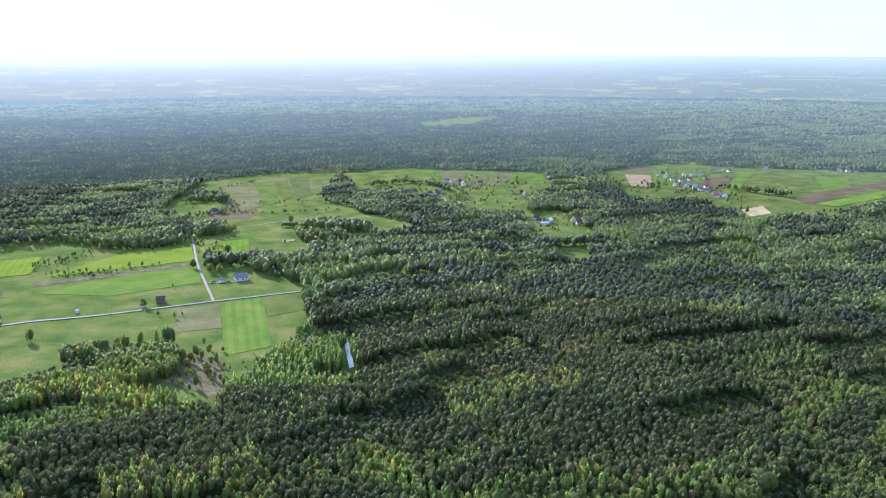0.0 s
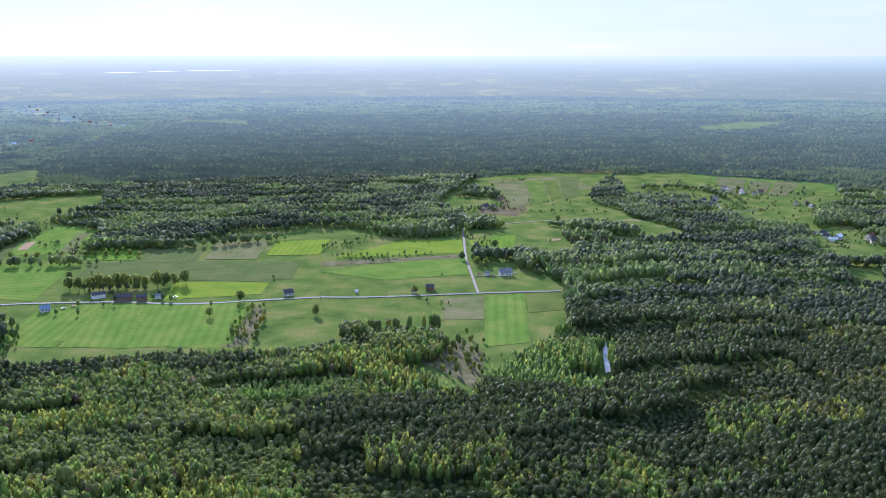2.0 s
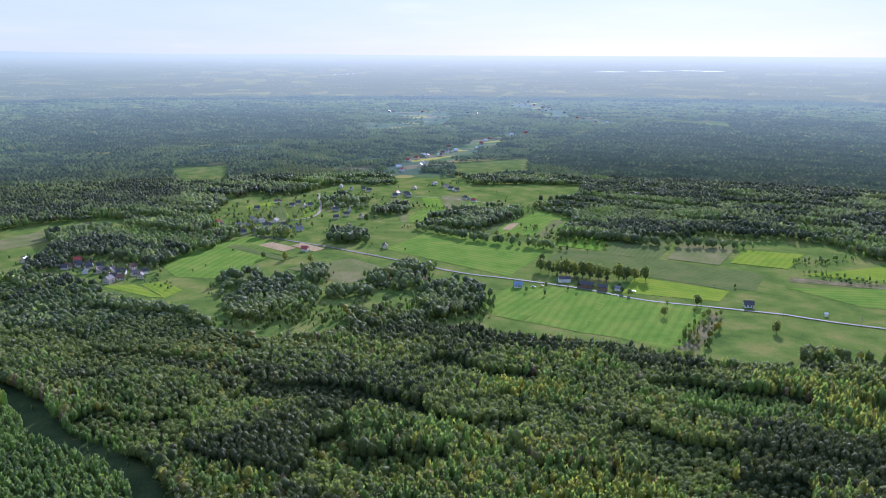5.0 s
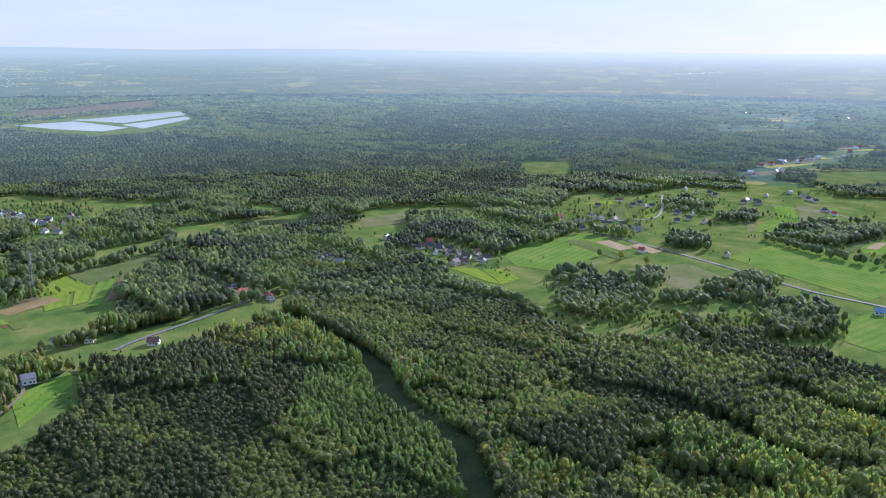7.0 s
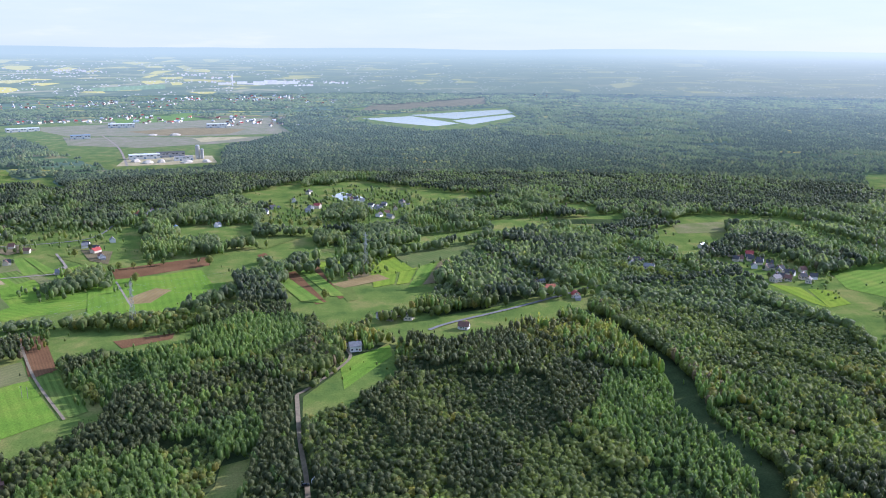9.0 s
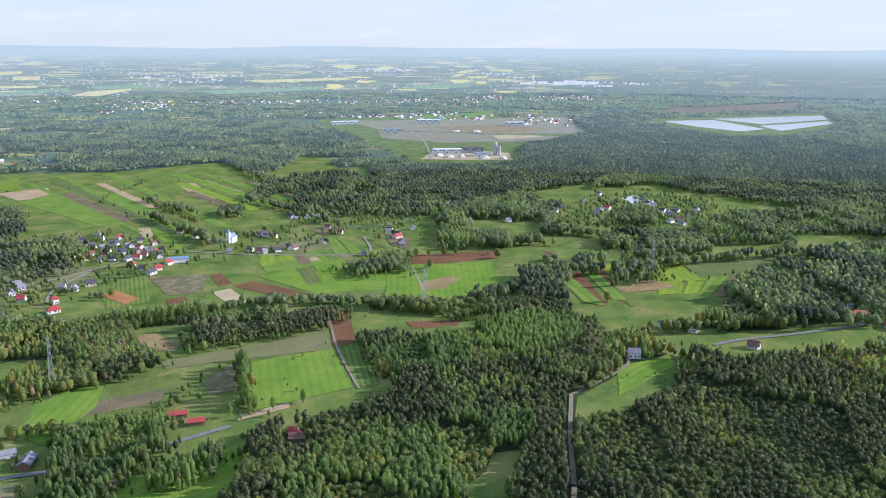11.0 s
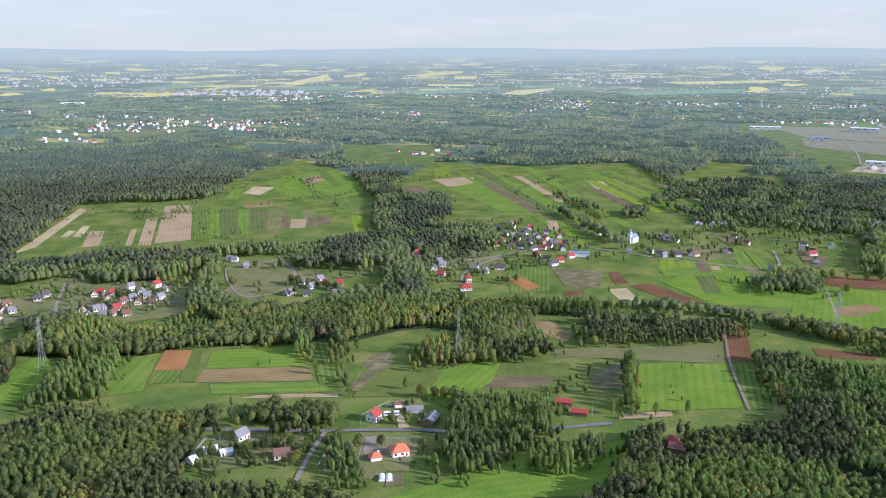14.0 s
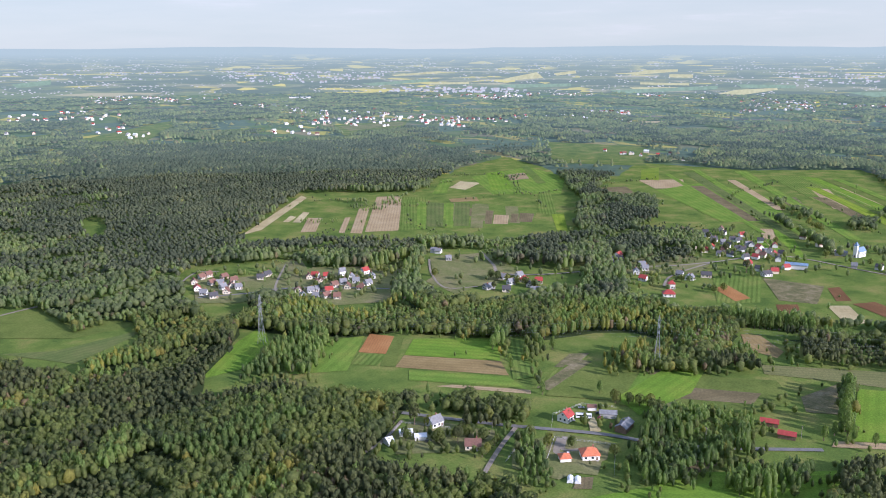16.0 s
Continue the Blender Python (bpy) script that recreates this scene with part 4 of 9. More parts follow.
field([(-1122, -2494), (-1380, -2532), (-1313, -2420), (-1087, -2334)], "meadow_dry")
field([(-3570, -2529), (-3665, -2566), (-3211, -2238), (-3172, -2228)], "rape")
field([(-3236, -2912), (-3577, -2885), (-3336, -2692), (-3075, -2736)], "wheat")
town(-2209, -3813, 60)
town(-2422, -3800, 60)
town(-261, -3491, 60)
town(-323, -3547, 60)
town(-390, -3537, 60)
town(-462, -3558, 60)
town(-508, -3209, 60)
town(-499, -2945, 60)
town(-491, -2806, 60)
town(-520, -3116, 60)
town(-478, -2486, 60)
town(-498, -2437, 60)
town(-234, -2717, 60)
town(-901, -2412, 60)
town(-985, -2488, 60)
town(-3477, -2057, 60)
town(-3615, -2082, 60)
town(-3405, -1908, 60)
town(-3575, -1949, 60)
town(-3761, -1992, 60)
town(-3499, -1801, 60)
town(-3676, -1837, 60)
town(-3576, -1735, 60)
town(-3801, -1788, 60)
town(-3655, -1667, 60)
town(-3558, -1572, 60)
town(-3820, -1633, 60)
town(-3755, -1553, 60)
town(-3654, -1460, 60)
town(-3838, -1481, 60)
town(-3733, -1390, 60)
town(-3923, -1407, 60)
town(-3814, -1317, 60)
town(-3876, -1287, 60)
town(-2458, 3119, 60)
town(-2543, 3291, 60)
town(-2636, 3478, 60)
town(-2288, 3082, 60)
town(-2168, 3000, 60)
town(-2455, 3262, 60)
road([(-2084, -2461), (-2485, -1911), (-3005, -1424), (-3466, -864), (-3910, -223), (-4457, 413)], 22, "asphalt")
road([(-290, -4416), (-646, -3658), (-954, -3701), (-1467, -4065), (-1756, -4179)], 22, "asphalt")

wood([(-1648, -614), (-1721, -451), (-1690, -176), (-1478, -193), (-1404, -310), (-1402, -526)], 0.6)
wood([(-1668, 12), (-1792, 1268), (-1405, 1001), (-1282, 727), (-1287, 366), (-1450, 49)], 0.3)
wood([(-1518, -697), (-1683, -593), (-1720, -373), (-1385, -341), (-1287, -499)], 0.45)
wood([(-1836, 435), (-1772, 979), (-1289, 754), (-1207, 585), (-1230, 284)], 0.3)
hedge([(-892, -119), (-930, -71), (-972, -22), (-1042, 77), (-1133, 226)], 16, "broad", 0.7)
hedge([(-962, -168), (-890, -148), (-780, -155)], 18, "broad", 0.7)
hedge([(-992, -256), (-1028, -192)], 14, "broad", 0.6)
hedge([(-860, -81), (-901, -39)], 10, "birch", 0.6)
hedge([(-712, -199), (-751, -135)], 16, "broad", 0.7)
hedge([(-582, -494), (-611, -463), (-646, -442)], 14, "birch", 0.9)
hedge([(-832, -368), (-850, -306)], 14, "broad", 0.7)
hedge([(-1010, -307), (-1015, -252)], 16, "broad", 0.7)
hedge([(-1215, -725), (-1106, -561), (-1037, -474)], 12, "broad", 0.6)
hedge([(-1028, -775), (-947, -656), (-881, -559)], 12, "broad", 0.6)
hedge([(-737, -258), (-759, -206), (-813, -172)], 16, "broad", 0.8)
hedge([(-360, -636), (-408, -642), (-465, -634), (-513, -623)], 24, "broad", 0.85)
hedge([(-418, -593), (-379, -534)], 12, "birch", 0.8)
hedge([(-460, -582), (-402, -519)], 14, "birch", 0.45)
hedge([(-812, 820), (-704, 821), (-606, 850)], 12, "broad", 0.7)
hedge([(-847, 917), (-836, 981), (-810, 1033)], 14, "broad", 0.6)
hedge([(-649, 937), (-527, 955), (-428, 1021)], 14, "broad", 0.7)
hedge([(15, 1373), (87, 1337), (150, 1414)], 14, "broad", 0.7)
hedge([(49, 1555), (157, 1579), (197, 1471)], 16, "broad", 0.7)
hedge([(403, 1551), (511, 1615), (498, 1469)], 14, "broad", 0.7)
hedge([(703, 1446), (766, 1343)], 10, "broad", 0.7)
field([(752, 1334), (930, 1439), (1046, 1496), (1001, 1430), (781, 1297)], "soil_grey")
field([(769, 1276), (976, 1394), (930, 1325), (794, 1252)], "wheat")
field([(-990, -1122), (-1051, -1104), (-927, -898), (-902, -914)], "soil_grey")
field([(-1021, -509), (-1055, -491), (-1024, -455), (-997, -479)], "soil_grey")
field([(-1024, -402), (-1012, -359), (-949, -343), (-967, -371)], "soil_grey")
yard(-1272, -387, 15, 'cream', 'dark')
yard(-1262, -372, 105, 'grey', 'dark')
yard(-1266, -302, 15, 'white', 'dark')
yard(-1291, -209, 120, 'grey', 'dark')
yard(-1288, -150, 45, 'white', 'grey')
yard(-1297, -140, 60, 'cream', 'red')
yard(-1306, -57, 60, 'white', 'dark')
yard(-1226, -42, 150, 'white', 'dark')
yard(-1212, -25, 45, 'cream', 'grey')
yard(-1330, -9, 60, 'cream', 'dark')
yard(-1142, -317, 15, 'cream', 'blue')
yard(-1009, -378, 150, 'cream', 'red')
yard(-981, -362, 30, 'white', 'brown')
yard(-655, -44, 105, 'white', 'grey')
yard(-858, 141, 15, 'cream', 'grey')
yard(-801, 167, 0, 'cream', 'red')
yard(-1009, 367, 135, 'cream', 'blue')
yard(-851, 392, 120, 'cream', 'dark')
yard(-1053, 634, 90, 'grey', 'dark')
yard(-1044, 650, 90, 'cream', 'red')
yard(-996, 606, 45, 'white', 'brown')
yard(-1021, 693, 0, 'cream', 'grey')
yard(-1009, 698, 105, 'white', 'dark')
yard(-994, 712, 120, 'cream', 'dark')
yard(-1247, -399, 165, 'grey', 'red')
yard(-1242, -380, 150, 'white', 'grey')
yard(-1022, -384, 90, 'white', 'dark')
yard(-1087, -572, 60, 'grey', 'dark')
yard(-1266, -217, 90, 'cream', 'dark')
yard(-1430, -168, 150, 'cream', 'dark')
yard(-852, -658, 75, 'white', 'red')
yard(-755, -571, 165, 'white', 'dark')
yard(-696, -602, 135, 'cream', 'dark')
yard(-675, -716, 15, 'white', 'red')
yard(-519, -692, 30, 'cream', 'red')
yard(-471, -687, 0, 'grey', 'grey')
yard(-1065, 614, 165, 'cream', 'dark')
yard(-1014, 636, 165, 'cream', 'dark')
yard(-990, 635, 0, 'cream', 'dark')
yard(-1007, 661, 75, 'cream', 'grey')
yard(-962, 655, 135, 'grey', 'dark')
yard(-969, 680, 60, 'white', 'dark')
yard(-938, 677, 105, 'white', 'red')
yard(-922, 700, 60, 'white', 'grey')
yard(-1127, 814, 75, 'white', 'brown')
yard(-960, 407, 75, 'white', 'red')
yard(-1002, 833, 30, 'grey', 'dark')
yard(-909, 272, 60, 'cream', 'grey')
yard(-1046, 1008, 105, 'white', 'red')
yard(-1014, 1004, 45, 'grey', 'dark')
yard(-1013, 1112, 0, 'white', 'dark')
yard(231, 1577, 135, 'white', 'dark')
yard(205, 1589, 135, 'white', 'dark')
yard(173, 1460, 135, 'grey', 'dark')
yard(-928, 1054, 0, 'cream', 'dark')
yard(-1040, 1126, 90, 'cream', 'dark')
yard(-1075, 1133, 105, 'white', 'dark')
yard(228, 1540, 105, 'white', 'dark')
yard(262, 1558, 0, 'grey', 'brown')
yard(319, 1419, 105, 'grey', 'dark')
yard(288, 1201, 150, 'white', 'dark')
yard(300, 1173, 45, 'grey', 'white')
yard(346, 1194, 45, 'grey', 'brown')
yard(657, 1627, 60, 'white', 'dark')
yard(637, 1480, 120, 'white', 'grey')
yard(639, 1446, 90, 'white', 'dark')
yard(685, 1608, 75, 'white', 'grey')

field([(-354, -454), (-359, -445), (-423, -473), (-417, -483)], "brush")
field([(-403, -562), (-421, -543), (-368, -471), (-348, -474)], "wheat_row")

clearing([(-1404, -144), (-1482, -117), (-1427, 0), (-1354, 9), (-1273, -52), (-1263, -122)], "meadow")
field([(-2696, -1191), (-3109, -503), (-2506, -338), (-2427, -603), (-2427, -776), (-2428, -959)], "heath")
field([(-2565, -839), (-2705, -673), (-2651, -497), (-2502, -518), (-2434, -673)], "sand_brown")
field([(-2347, -582), (-2404, -531), (-2324, -481), (-2263, -546)], "sand")
field([(-866, -336), (-884, -309), (-900, -263), (-919, -230), (-850, -201), (-777, -215), (-755, -239), (-754, -296)], "grass_bright")
field([(-811, -278), (-847, -260), (-839, -242), (-795, -250), (-790, -267)], "sand_brown")
field([(-710, -208), (-752, -180), (-724, -179), (-703, -199)], "rape_young")
field([(-938, -103), (-973, -48), (-994, -32), (-912, -58), (-890, -87)], "rape_young")
field([(-968, -47), (-993, -29), (-910, 4), (-895, -30)], "rape_young")
field([(-999, -24), (-1036, 19), (-1056, 92), (-993, 73), (-919, 5)], "grass_dark")
field([(-881, -145), (-893, -134), (-787, -81), (-795, -105)], "wheat")
field([(-905, -119), (-934, -114), (-813, -64), (-811, -77)], "wheat")
field([(-856, -81), (-895, -33), (-875, -20), (-841, -66)], "sand_brown")
field([(-1084, -223), (-1167, -179), (-1106, -127), (-1017, -178)], "grass")

field([(-221, -881), (-307, -853), (-289, -791), (-237, -773), (-200, -794)], "meadow_dry")
field([(-350, -863), (-441, -819), (-374, -697), (-296, -722), (-291, -766)], "meadow_dry")
field([(-490, -840), (-557, -818), (-540, -726), (-478, -692), (-435, -734)], "meadow_dry")
field([(-659, -734), (-749, -707), (-761, -646), (-699, -616), (-619, -666)], "meadow_dry")
field([(-248, -454), (-286, -414), (-264, -392), (-220, -415)], "meadow_dry")
field([(-303, -389), (-325, -371), (-326, -350), (-305, -332), (-279, -358)], "meadow_dry")
field([(-391, -410), (-457, -431), (-495, -420), (-442, -388), (-384, -380)], "grass_bright")
field([(-668, -568), (-689, -567), (-671, -523), (-650, -524)], "soil_orange")

yard(-442, -236, 60, 'brown', 'red')

stand([(-585, -252), (-667, -219), (-757, -96), (-656, -85), (-596, -137), (-541, -219)], "birch")
stand([(-446, -260), (-494, -229), (-596, -137), (-611, -94), (-540, -96), (-476, -154), (-446, -195)], "pine")
stand([(-393, -224), (-442, -193), (-478, -151), (-527, -103), (-487, -89), (-447, -109), (-395, -110), (-348, -199)], "birch")
stand([(-345, -245), (-367, -237), (-375, -214), (-348, -200), (-327, -239)], "pine")
stand([(-512, -56), (-585, -29), (-626, 28), (-463, 28), (-431, -36)], "pine")
stand([(-419, -19), (-541, -15), (-653, 20), (-660, 76), (-635, 166), (-524, 126), (-477, 76), (-413, 29)], "pine")
stand([(-404, 46), (-461, 77), (-487, 129), (-439, 134), (-389, 116)], "broad")
stand([(-350, 419), (-205, 461), (-183, 411), (-302, 366)], "broad")
stand([(-258, 544), (-190, 553), (-184, 510), (-243, 493)], "birch")
stand([(-202, 495), (-109, 532), (-2, 499), (0, 421), (-149, 378)], "pine")
stand([(-592, 307), (-538, 345), (-416, 381), (-398, 335), (-493, 306)], "pine")
stand([(-702, 75), (-682, 116), (-571, 119), (-540, 71), (-552, 54)], "pine")
stand([(-67, -519), (-152, -536), (-240, -516), (-256, -479), (-224, -437), (-139, -438), (-81, -443), (-57, -462)], "broad")


# ---- distance ----
def far_land(name, glow):
    """Strips of crops, meadows and woods out to the horizon; where glow is set, emission paints the haze before it."""
    m, nt, p = nodes_of(name)
    place = world_place(nt)
    turned = nt.nodes.new("ShaderNodeMapping")
    turned.inputs["Rotation"].default_value = (0, 0, 0.5)
    turned.inputs["Scale"].default_value = (1.0, 0.32, 1.0)
    nt.links.new(place, turned.inputs["Vector"])
    big = noise_of(nt, 0.0042, 5.0, place, 0.62)
    cell = node(nt, "ShaderNodeTexVoronoi", Scale=0.022)
    nt.links.new(turned.outputs[0], cell.inputs["Vector"])
    sep = nt.nodes.new("ShaderNodeSeparateColor")
    nt.links.new(cell.outputs["Color"], sep.inputs[0])
    crops = ramp(nt, sep.outputs[0], [(0.0, (0.07, 0.11, 0.045)), (0.35, (0.09, 0.135, 0.05)), (0.62, (0.11, 0.135, 0.065)), (0.8, (0.17, 0.15, 0.095)), (0.93, (0.30, 0.27, 0.06))])
    woods = ramp(nt, noise_of(nt, 0.03, 5.0, place, 0.7), [(0.3, (0.055, 0.085, 0.065)), (0.7, (0.10, 0.14, 0.085))])
    col = mixed(nt, woods, crops, ramp(nt, big, [(0.46, (0, 0, 0)), (0.50, (1, 1, 1))]))
    nt.links.new(col, p.inputs["Base Color"])
    p.inputs["Roughness"].default_value = 0.7
    p.inputs["Specular IOR Level"].default_value = 0.0
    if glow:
        air = haze_glow(nt, place)
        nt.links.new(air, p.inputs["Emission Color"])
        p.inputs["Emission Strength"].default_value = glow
    return m


FAR = far_land("far_land", HAZE_GLOW)
tagged(disc("ground_middle", 1650.0, 2600.0, -0.1, far_land("middle_farmland", HAZE_GLOW), 8), "meadows and crop strips between the woods", "ground", kind="structure")
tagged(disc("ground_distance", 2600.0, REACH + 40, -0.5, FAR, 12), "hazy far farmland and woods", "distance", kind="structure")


def backdrop():
    """The last strip of land before the horizon, emissive, with fields, towns and low hills that fade into painted
    haze.
    """
    m, nt, p = nodes_of("hazy_distance")
    place = world_place(nt)
    sep = nt.nodes.new("ShaderNodeSeparateXYZ")
    nt.links.new(place, sep.inputs[0])
    # the land that lies behind each point of the strip, out to where it fades
    depth = mathed(nt, "MINIMUM", mathed(nt, "DIVIDE", EYE, mathed(nt, "MAXIMUM", mathed(nt, "SUBTRACT", EYE, sep.outputs[2]), 1.0)), 14.0)
    plan = nt.nodes.new("ShaderNodeCombineXYZ")
    nt.links.new(mathed(nt, "MULTIPLY", sep.outputs[0], depth), plan.inputs[0])
    nt.links.new(mathed(nt, "MULTIPLY", sep.outputs[1], depth), plan.inputs[1])
    land = plan.outputs[0]
    toward = mathed(nt, "ADD", mathed(nt, "MULTIPLY", sep.outputs[0], -math.sin(radians(SUN_AZ)) / REACH), mathed(nt, "MULTIPLY", sep.outputs[1], math.cos(radians(SUN_AZ)) / REACH))
    cell = node(nt, "ShaderNodeTexVoronoi", Scale=0.0026)
    nt.links.new(land, cell.inputs["Vector"])
    tone = nt.nodes.new("ShaderNodeSeparateColor")
    nt.links.new(cell.outputs["Color"], tone.inputs[0])
    crops = ramp(nt, tone.outputs[0], [(0.0, (0.15, 0.23, 0.11)), (0.4, (0.21, 0.28, 0.14)), (0.68, (0.30, 0.33, 0.20)), (0.80, (0.50, 0.47, 0.30)), (0.90, (0.78, 0.68, 0.14))])
    woods = ramp(nt, noise_of(nt, 0.004, 5.0, land, 0.7), [(0.35, (0.075, 0.13, 0.10)), (0.65, (0.13, 0.20, 0.13))])
    open_part = ramp(nt, noise_of(nt, 0.0011, 5.0, land, 0.6), [(0.46, (0, 0, 0)), (0.50, (1, 1, 1))])
    # the plain away from the sun is farmed and settled, the rest is woodland
    settled = ramp(nt, toward, [(0.1, (1, 1, 1)), (0.55, (0.30,) * 3)])
    col = mixed(nt, woods, crops, mathed(nt, "MULTIPLY", open_part, settled))
    # strips of rape in flower and the pale houses of towns, flattened by the distance
    low = nt.nodes.new("ShaderNodeMapping")
    low.inputs["Scale"].default_value = (1.0, 1.0, 8.0)
    nt.links.new(place, low.inputs["Vector"])
    strip = node(nt, "ShaderNodeTexVoronoi", Scale=0.010)
    nt.links.new(low.outputs[0], strip.inputs["Vector"])
    pick = nt.nodes.new("ShaderNodeSeparateColor")
    nt.links.new(strip.outputs["Color"], pick.inputs[0])
    country = ramp(nt, noise_of(nt, 0.0016, 2.0, place, 0.5), [(0.42, (0, 0, 0)), (0.5, (1, 1, 1))])
    col = mixed(nt, col, (0.85, 0.74, 0.16), mathed(nt, "MULTIPLY", mathed(nt, "GREATER_THAN", pick.outputs[0], 0.90), mathed(nt, "MULTIPLY", country, settled)))
    col = mixed(nt, col, (0.10, 0.17, 0.12), mathed(nt, "MULTIPLY", mathed(nt, "LESS_THAN", pick.outputs[0], 0.34), 0.75))
    squat = nt.nodes.new("ShaderNodeMapping")
    squat.inputs["Scale"].default_value = (1.0, 1.0, 2.2)
    nt.links.new(place, squat.inputs["Vector"])
    spot = node(nt, "ShaderNodeTexVoronoi", Scale=0.055)
    nt.links.new(squat.outputs[0], spot.inputs["Vector"])
    town_part = mathed(nt, "GREATER_THAN", noise_of(nt, 0.006, 3.0, low.outputs[0], 0.5), 0.53)
    house_part = mathed(nt, "LESS_THAN", spot.outputs["Distance"], 0.30)
    col = mixed(nt, col, (0.80, 0.76, 0.72), mathed(nt, "MULTIPLY", mathed(nt, "MULTIPLY", town_part, house_part), settled))
    # land colours painted darker towards the sun, as if backlit
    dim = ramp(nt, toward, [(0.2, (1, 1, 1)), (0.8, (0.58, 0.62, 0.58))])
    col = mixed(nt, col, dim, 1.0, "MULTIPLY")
    # haze colour, painted paler towards the sun
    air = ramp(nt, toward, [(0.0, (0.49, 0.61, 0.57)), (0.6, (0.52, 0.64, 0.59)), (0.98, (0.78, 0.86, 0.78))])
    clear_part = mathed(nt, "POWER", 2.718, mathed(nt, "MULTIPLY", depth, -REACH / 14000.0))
    # towards the sun more painted haze covers the land
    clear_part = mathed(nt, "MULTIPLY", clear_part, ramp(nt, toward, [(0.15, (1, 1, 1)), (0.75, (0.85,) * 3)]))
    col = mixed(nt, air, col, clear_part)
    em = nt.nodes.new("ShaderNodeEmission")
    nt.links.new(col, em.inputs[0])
    em.inputs[1].default_value = HAZE_GLOW
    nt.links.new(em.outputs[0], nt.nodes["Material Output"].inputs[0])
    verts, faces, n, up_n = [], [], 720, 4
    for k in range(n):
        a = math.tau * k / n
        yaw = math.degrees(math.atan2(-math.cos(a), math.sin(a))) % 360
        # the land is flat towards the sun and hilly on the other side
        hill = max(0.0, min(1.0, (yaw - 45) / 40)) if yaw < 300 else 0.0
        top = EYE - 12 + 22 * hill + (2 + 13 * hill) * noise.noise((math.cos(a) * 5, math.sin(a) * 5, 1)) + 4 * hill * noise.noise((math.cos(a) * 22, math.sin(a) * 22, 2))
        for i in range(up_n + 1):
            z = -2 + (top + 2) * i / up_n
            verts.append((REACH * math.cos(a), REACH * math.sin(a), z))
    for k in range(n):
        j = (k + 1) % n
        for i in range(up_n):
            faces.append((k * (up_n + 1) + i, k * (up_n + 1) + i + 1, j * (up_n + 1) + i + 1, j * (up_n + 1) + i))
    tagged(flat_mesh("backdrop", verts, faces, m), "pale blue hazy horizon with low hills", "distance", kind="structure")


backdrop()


def on_backdrop(x, y, z=0.0, lift=12.0):
    """Where a far place on the plain shows on the backdrop."""
    d = math.hypot(x, y)
    f = (REACH - lift) / d
    return x * f, y * f, EYE + (z - EYE) * f


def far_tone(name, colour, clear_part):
    """A far surface as emission, its own colour part mixed with a painted haze colour."""
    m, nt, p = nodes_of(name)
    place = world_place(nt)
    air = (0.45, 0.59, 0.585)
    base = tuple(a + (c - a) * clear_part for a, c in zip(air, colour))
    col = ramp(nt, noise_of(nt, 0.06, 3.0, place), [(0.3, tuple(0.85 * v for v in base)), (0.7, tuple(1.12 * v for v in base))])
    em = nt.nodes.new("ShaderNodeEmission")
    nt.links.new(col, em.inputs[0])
    em.inputs[1].default_value = HAZE_GLOW
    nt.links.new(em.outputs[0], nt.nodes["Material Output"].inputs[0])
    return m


# all emissive; the water's overbright tone paints its gleam of sky
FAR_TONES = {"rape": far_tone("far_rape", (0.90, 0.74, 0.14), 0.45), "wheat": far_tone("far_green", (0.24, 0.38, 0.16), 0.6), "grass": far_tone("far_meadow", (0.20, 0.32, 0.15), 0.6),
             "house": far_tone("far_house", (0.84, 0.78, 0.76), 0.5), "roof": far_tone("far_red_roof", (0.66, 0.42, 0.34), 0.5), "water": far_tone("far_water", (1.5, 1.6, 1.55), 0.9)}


def far_field(points, crop):
    """A crop field on the far plain, shown on the backdrop."""
    outline = []
    for (ax, ay), (bx, by) in zip(points, points[1:] + points[:1]):
        outline += [on_backdrop(ax + (bx - ax) * k / 4, ay + (by - ay) * k / 4) for k in range(4)]
    bm = bmesh.new()
    bm.faces.new([bm.verts.new(p) for p in outline])
    bmesh.ops.triangulate(bm, faces=bm.faces[:])
    words = {"rape": "far yellow field of flowering rape", "wheat": "far pale green crop field", "water": "far sheet of bright water"}
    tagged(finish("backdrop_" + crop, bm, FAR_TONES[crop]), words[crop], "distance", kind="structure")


def far_towns(places):
    """Pale houses of the towns on the far plain, shown on the backdrop."""
    r = random.Random(8)
    lots = {"house": bmesh.new(), "roof": bmesh.new()}
    for x, y, count, spread_by in places:
        for k in range(count):
            px, py = x + r.gauss(0, spread_by), y + r.gauss(0, spread_by * 1.6)
            w, h = r.uniform(9, 22), r.uniform(6, 12)
            side = Vector((-py, px)).normalized() * w / 2
            for key, z0, z1 in (("house", 0.0, h), ("roof", h, h * 1.5)):
                if key == "roof" and r.random() < 0.5:
                    continue
                q = [on_backdrop(px - side.x, py - side.y, z0, 14), on_backdrop(px + side.x, py + side.y, z0, 14), on_backdrop(px + side.x, py + side.y, z1, 14), on_backdrop(px - side.x, py - side.y, z1, 14)]
                lots[key].faces.new([lots[key].verts.new(p) for p in q])
    for x, y, w, h in FAR_WORKS:
        side = Vector((-y, x)).normalized() * w / 2
        q = [on_backdrop(x - side.x, y - side.y, 0, 15), on_backdrop(x + side.x, y + side.y, 0, 15), on_backdrop(x + side.x, y + side.y, h, 15), on_backdrop(x - side.x, y - side.y, h, 15)]
        lots["house"].faces.new([lots["house"].verts.new(p) for p in q])
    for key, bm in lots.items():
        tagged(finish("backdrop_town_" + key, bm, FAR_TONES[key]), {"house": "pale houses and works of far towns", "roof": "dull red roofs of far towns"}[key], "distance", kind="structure")


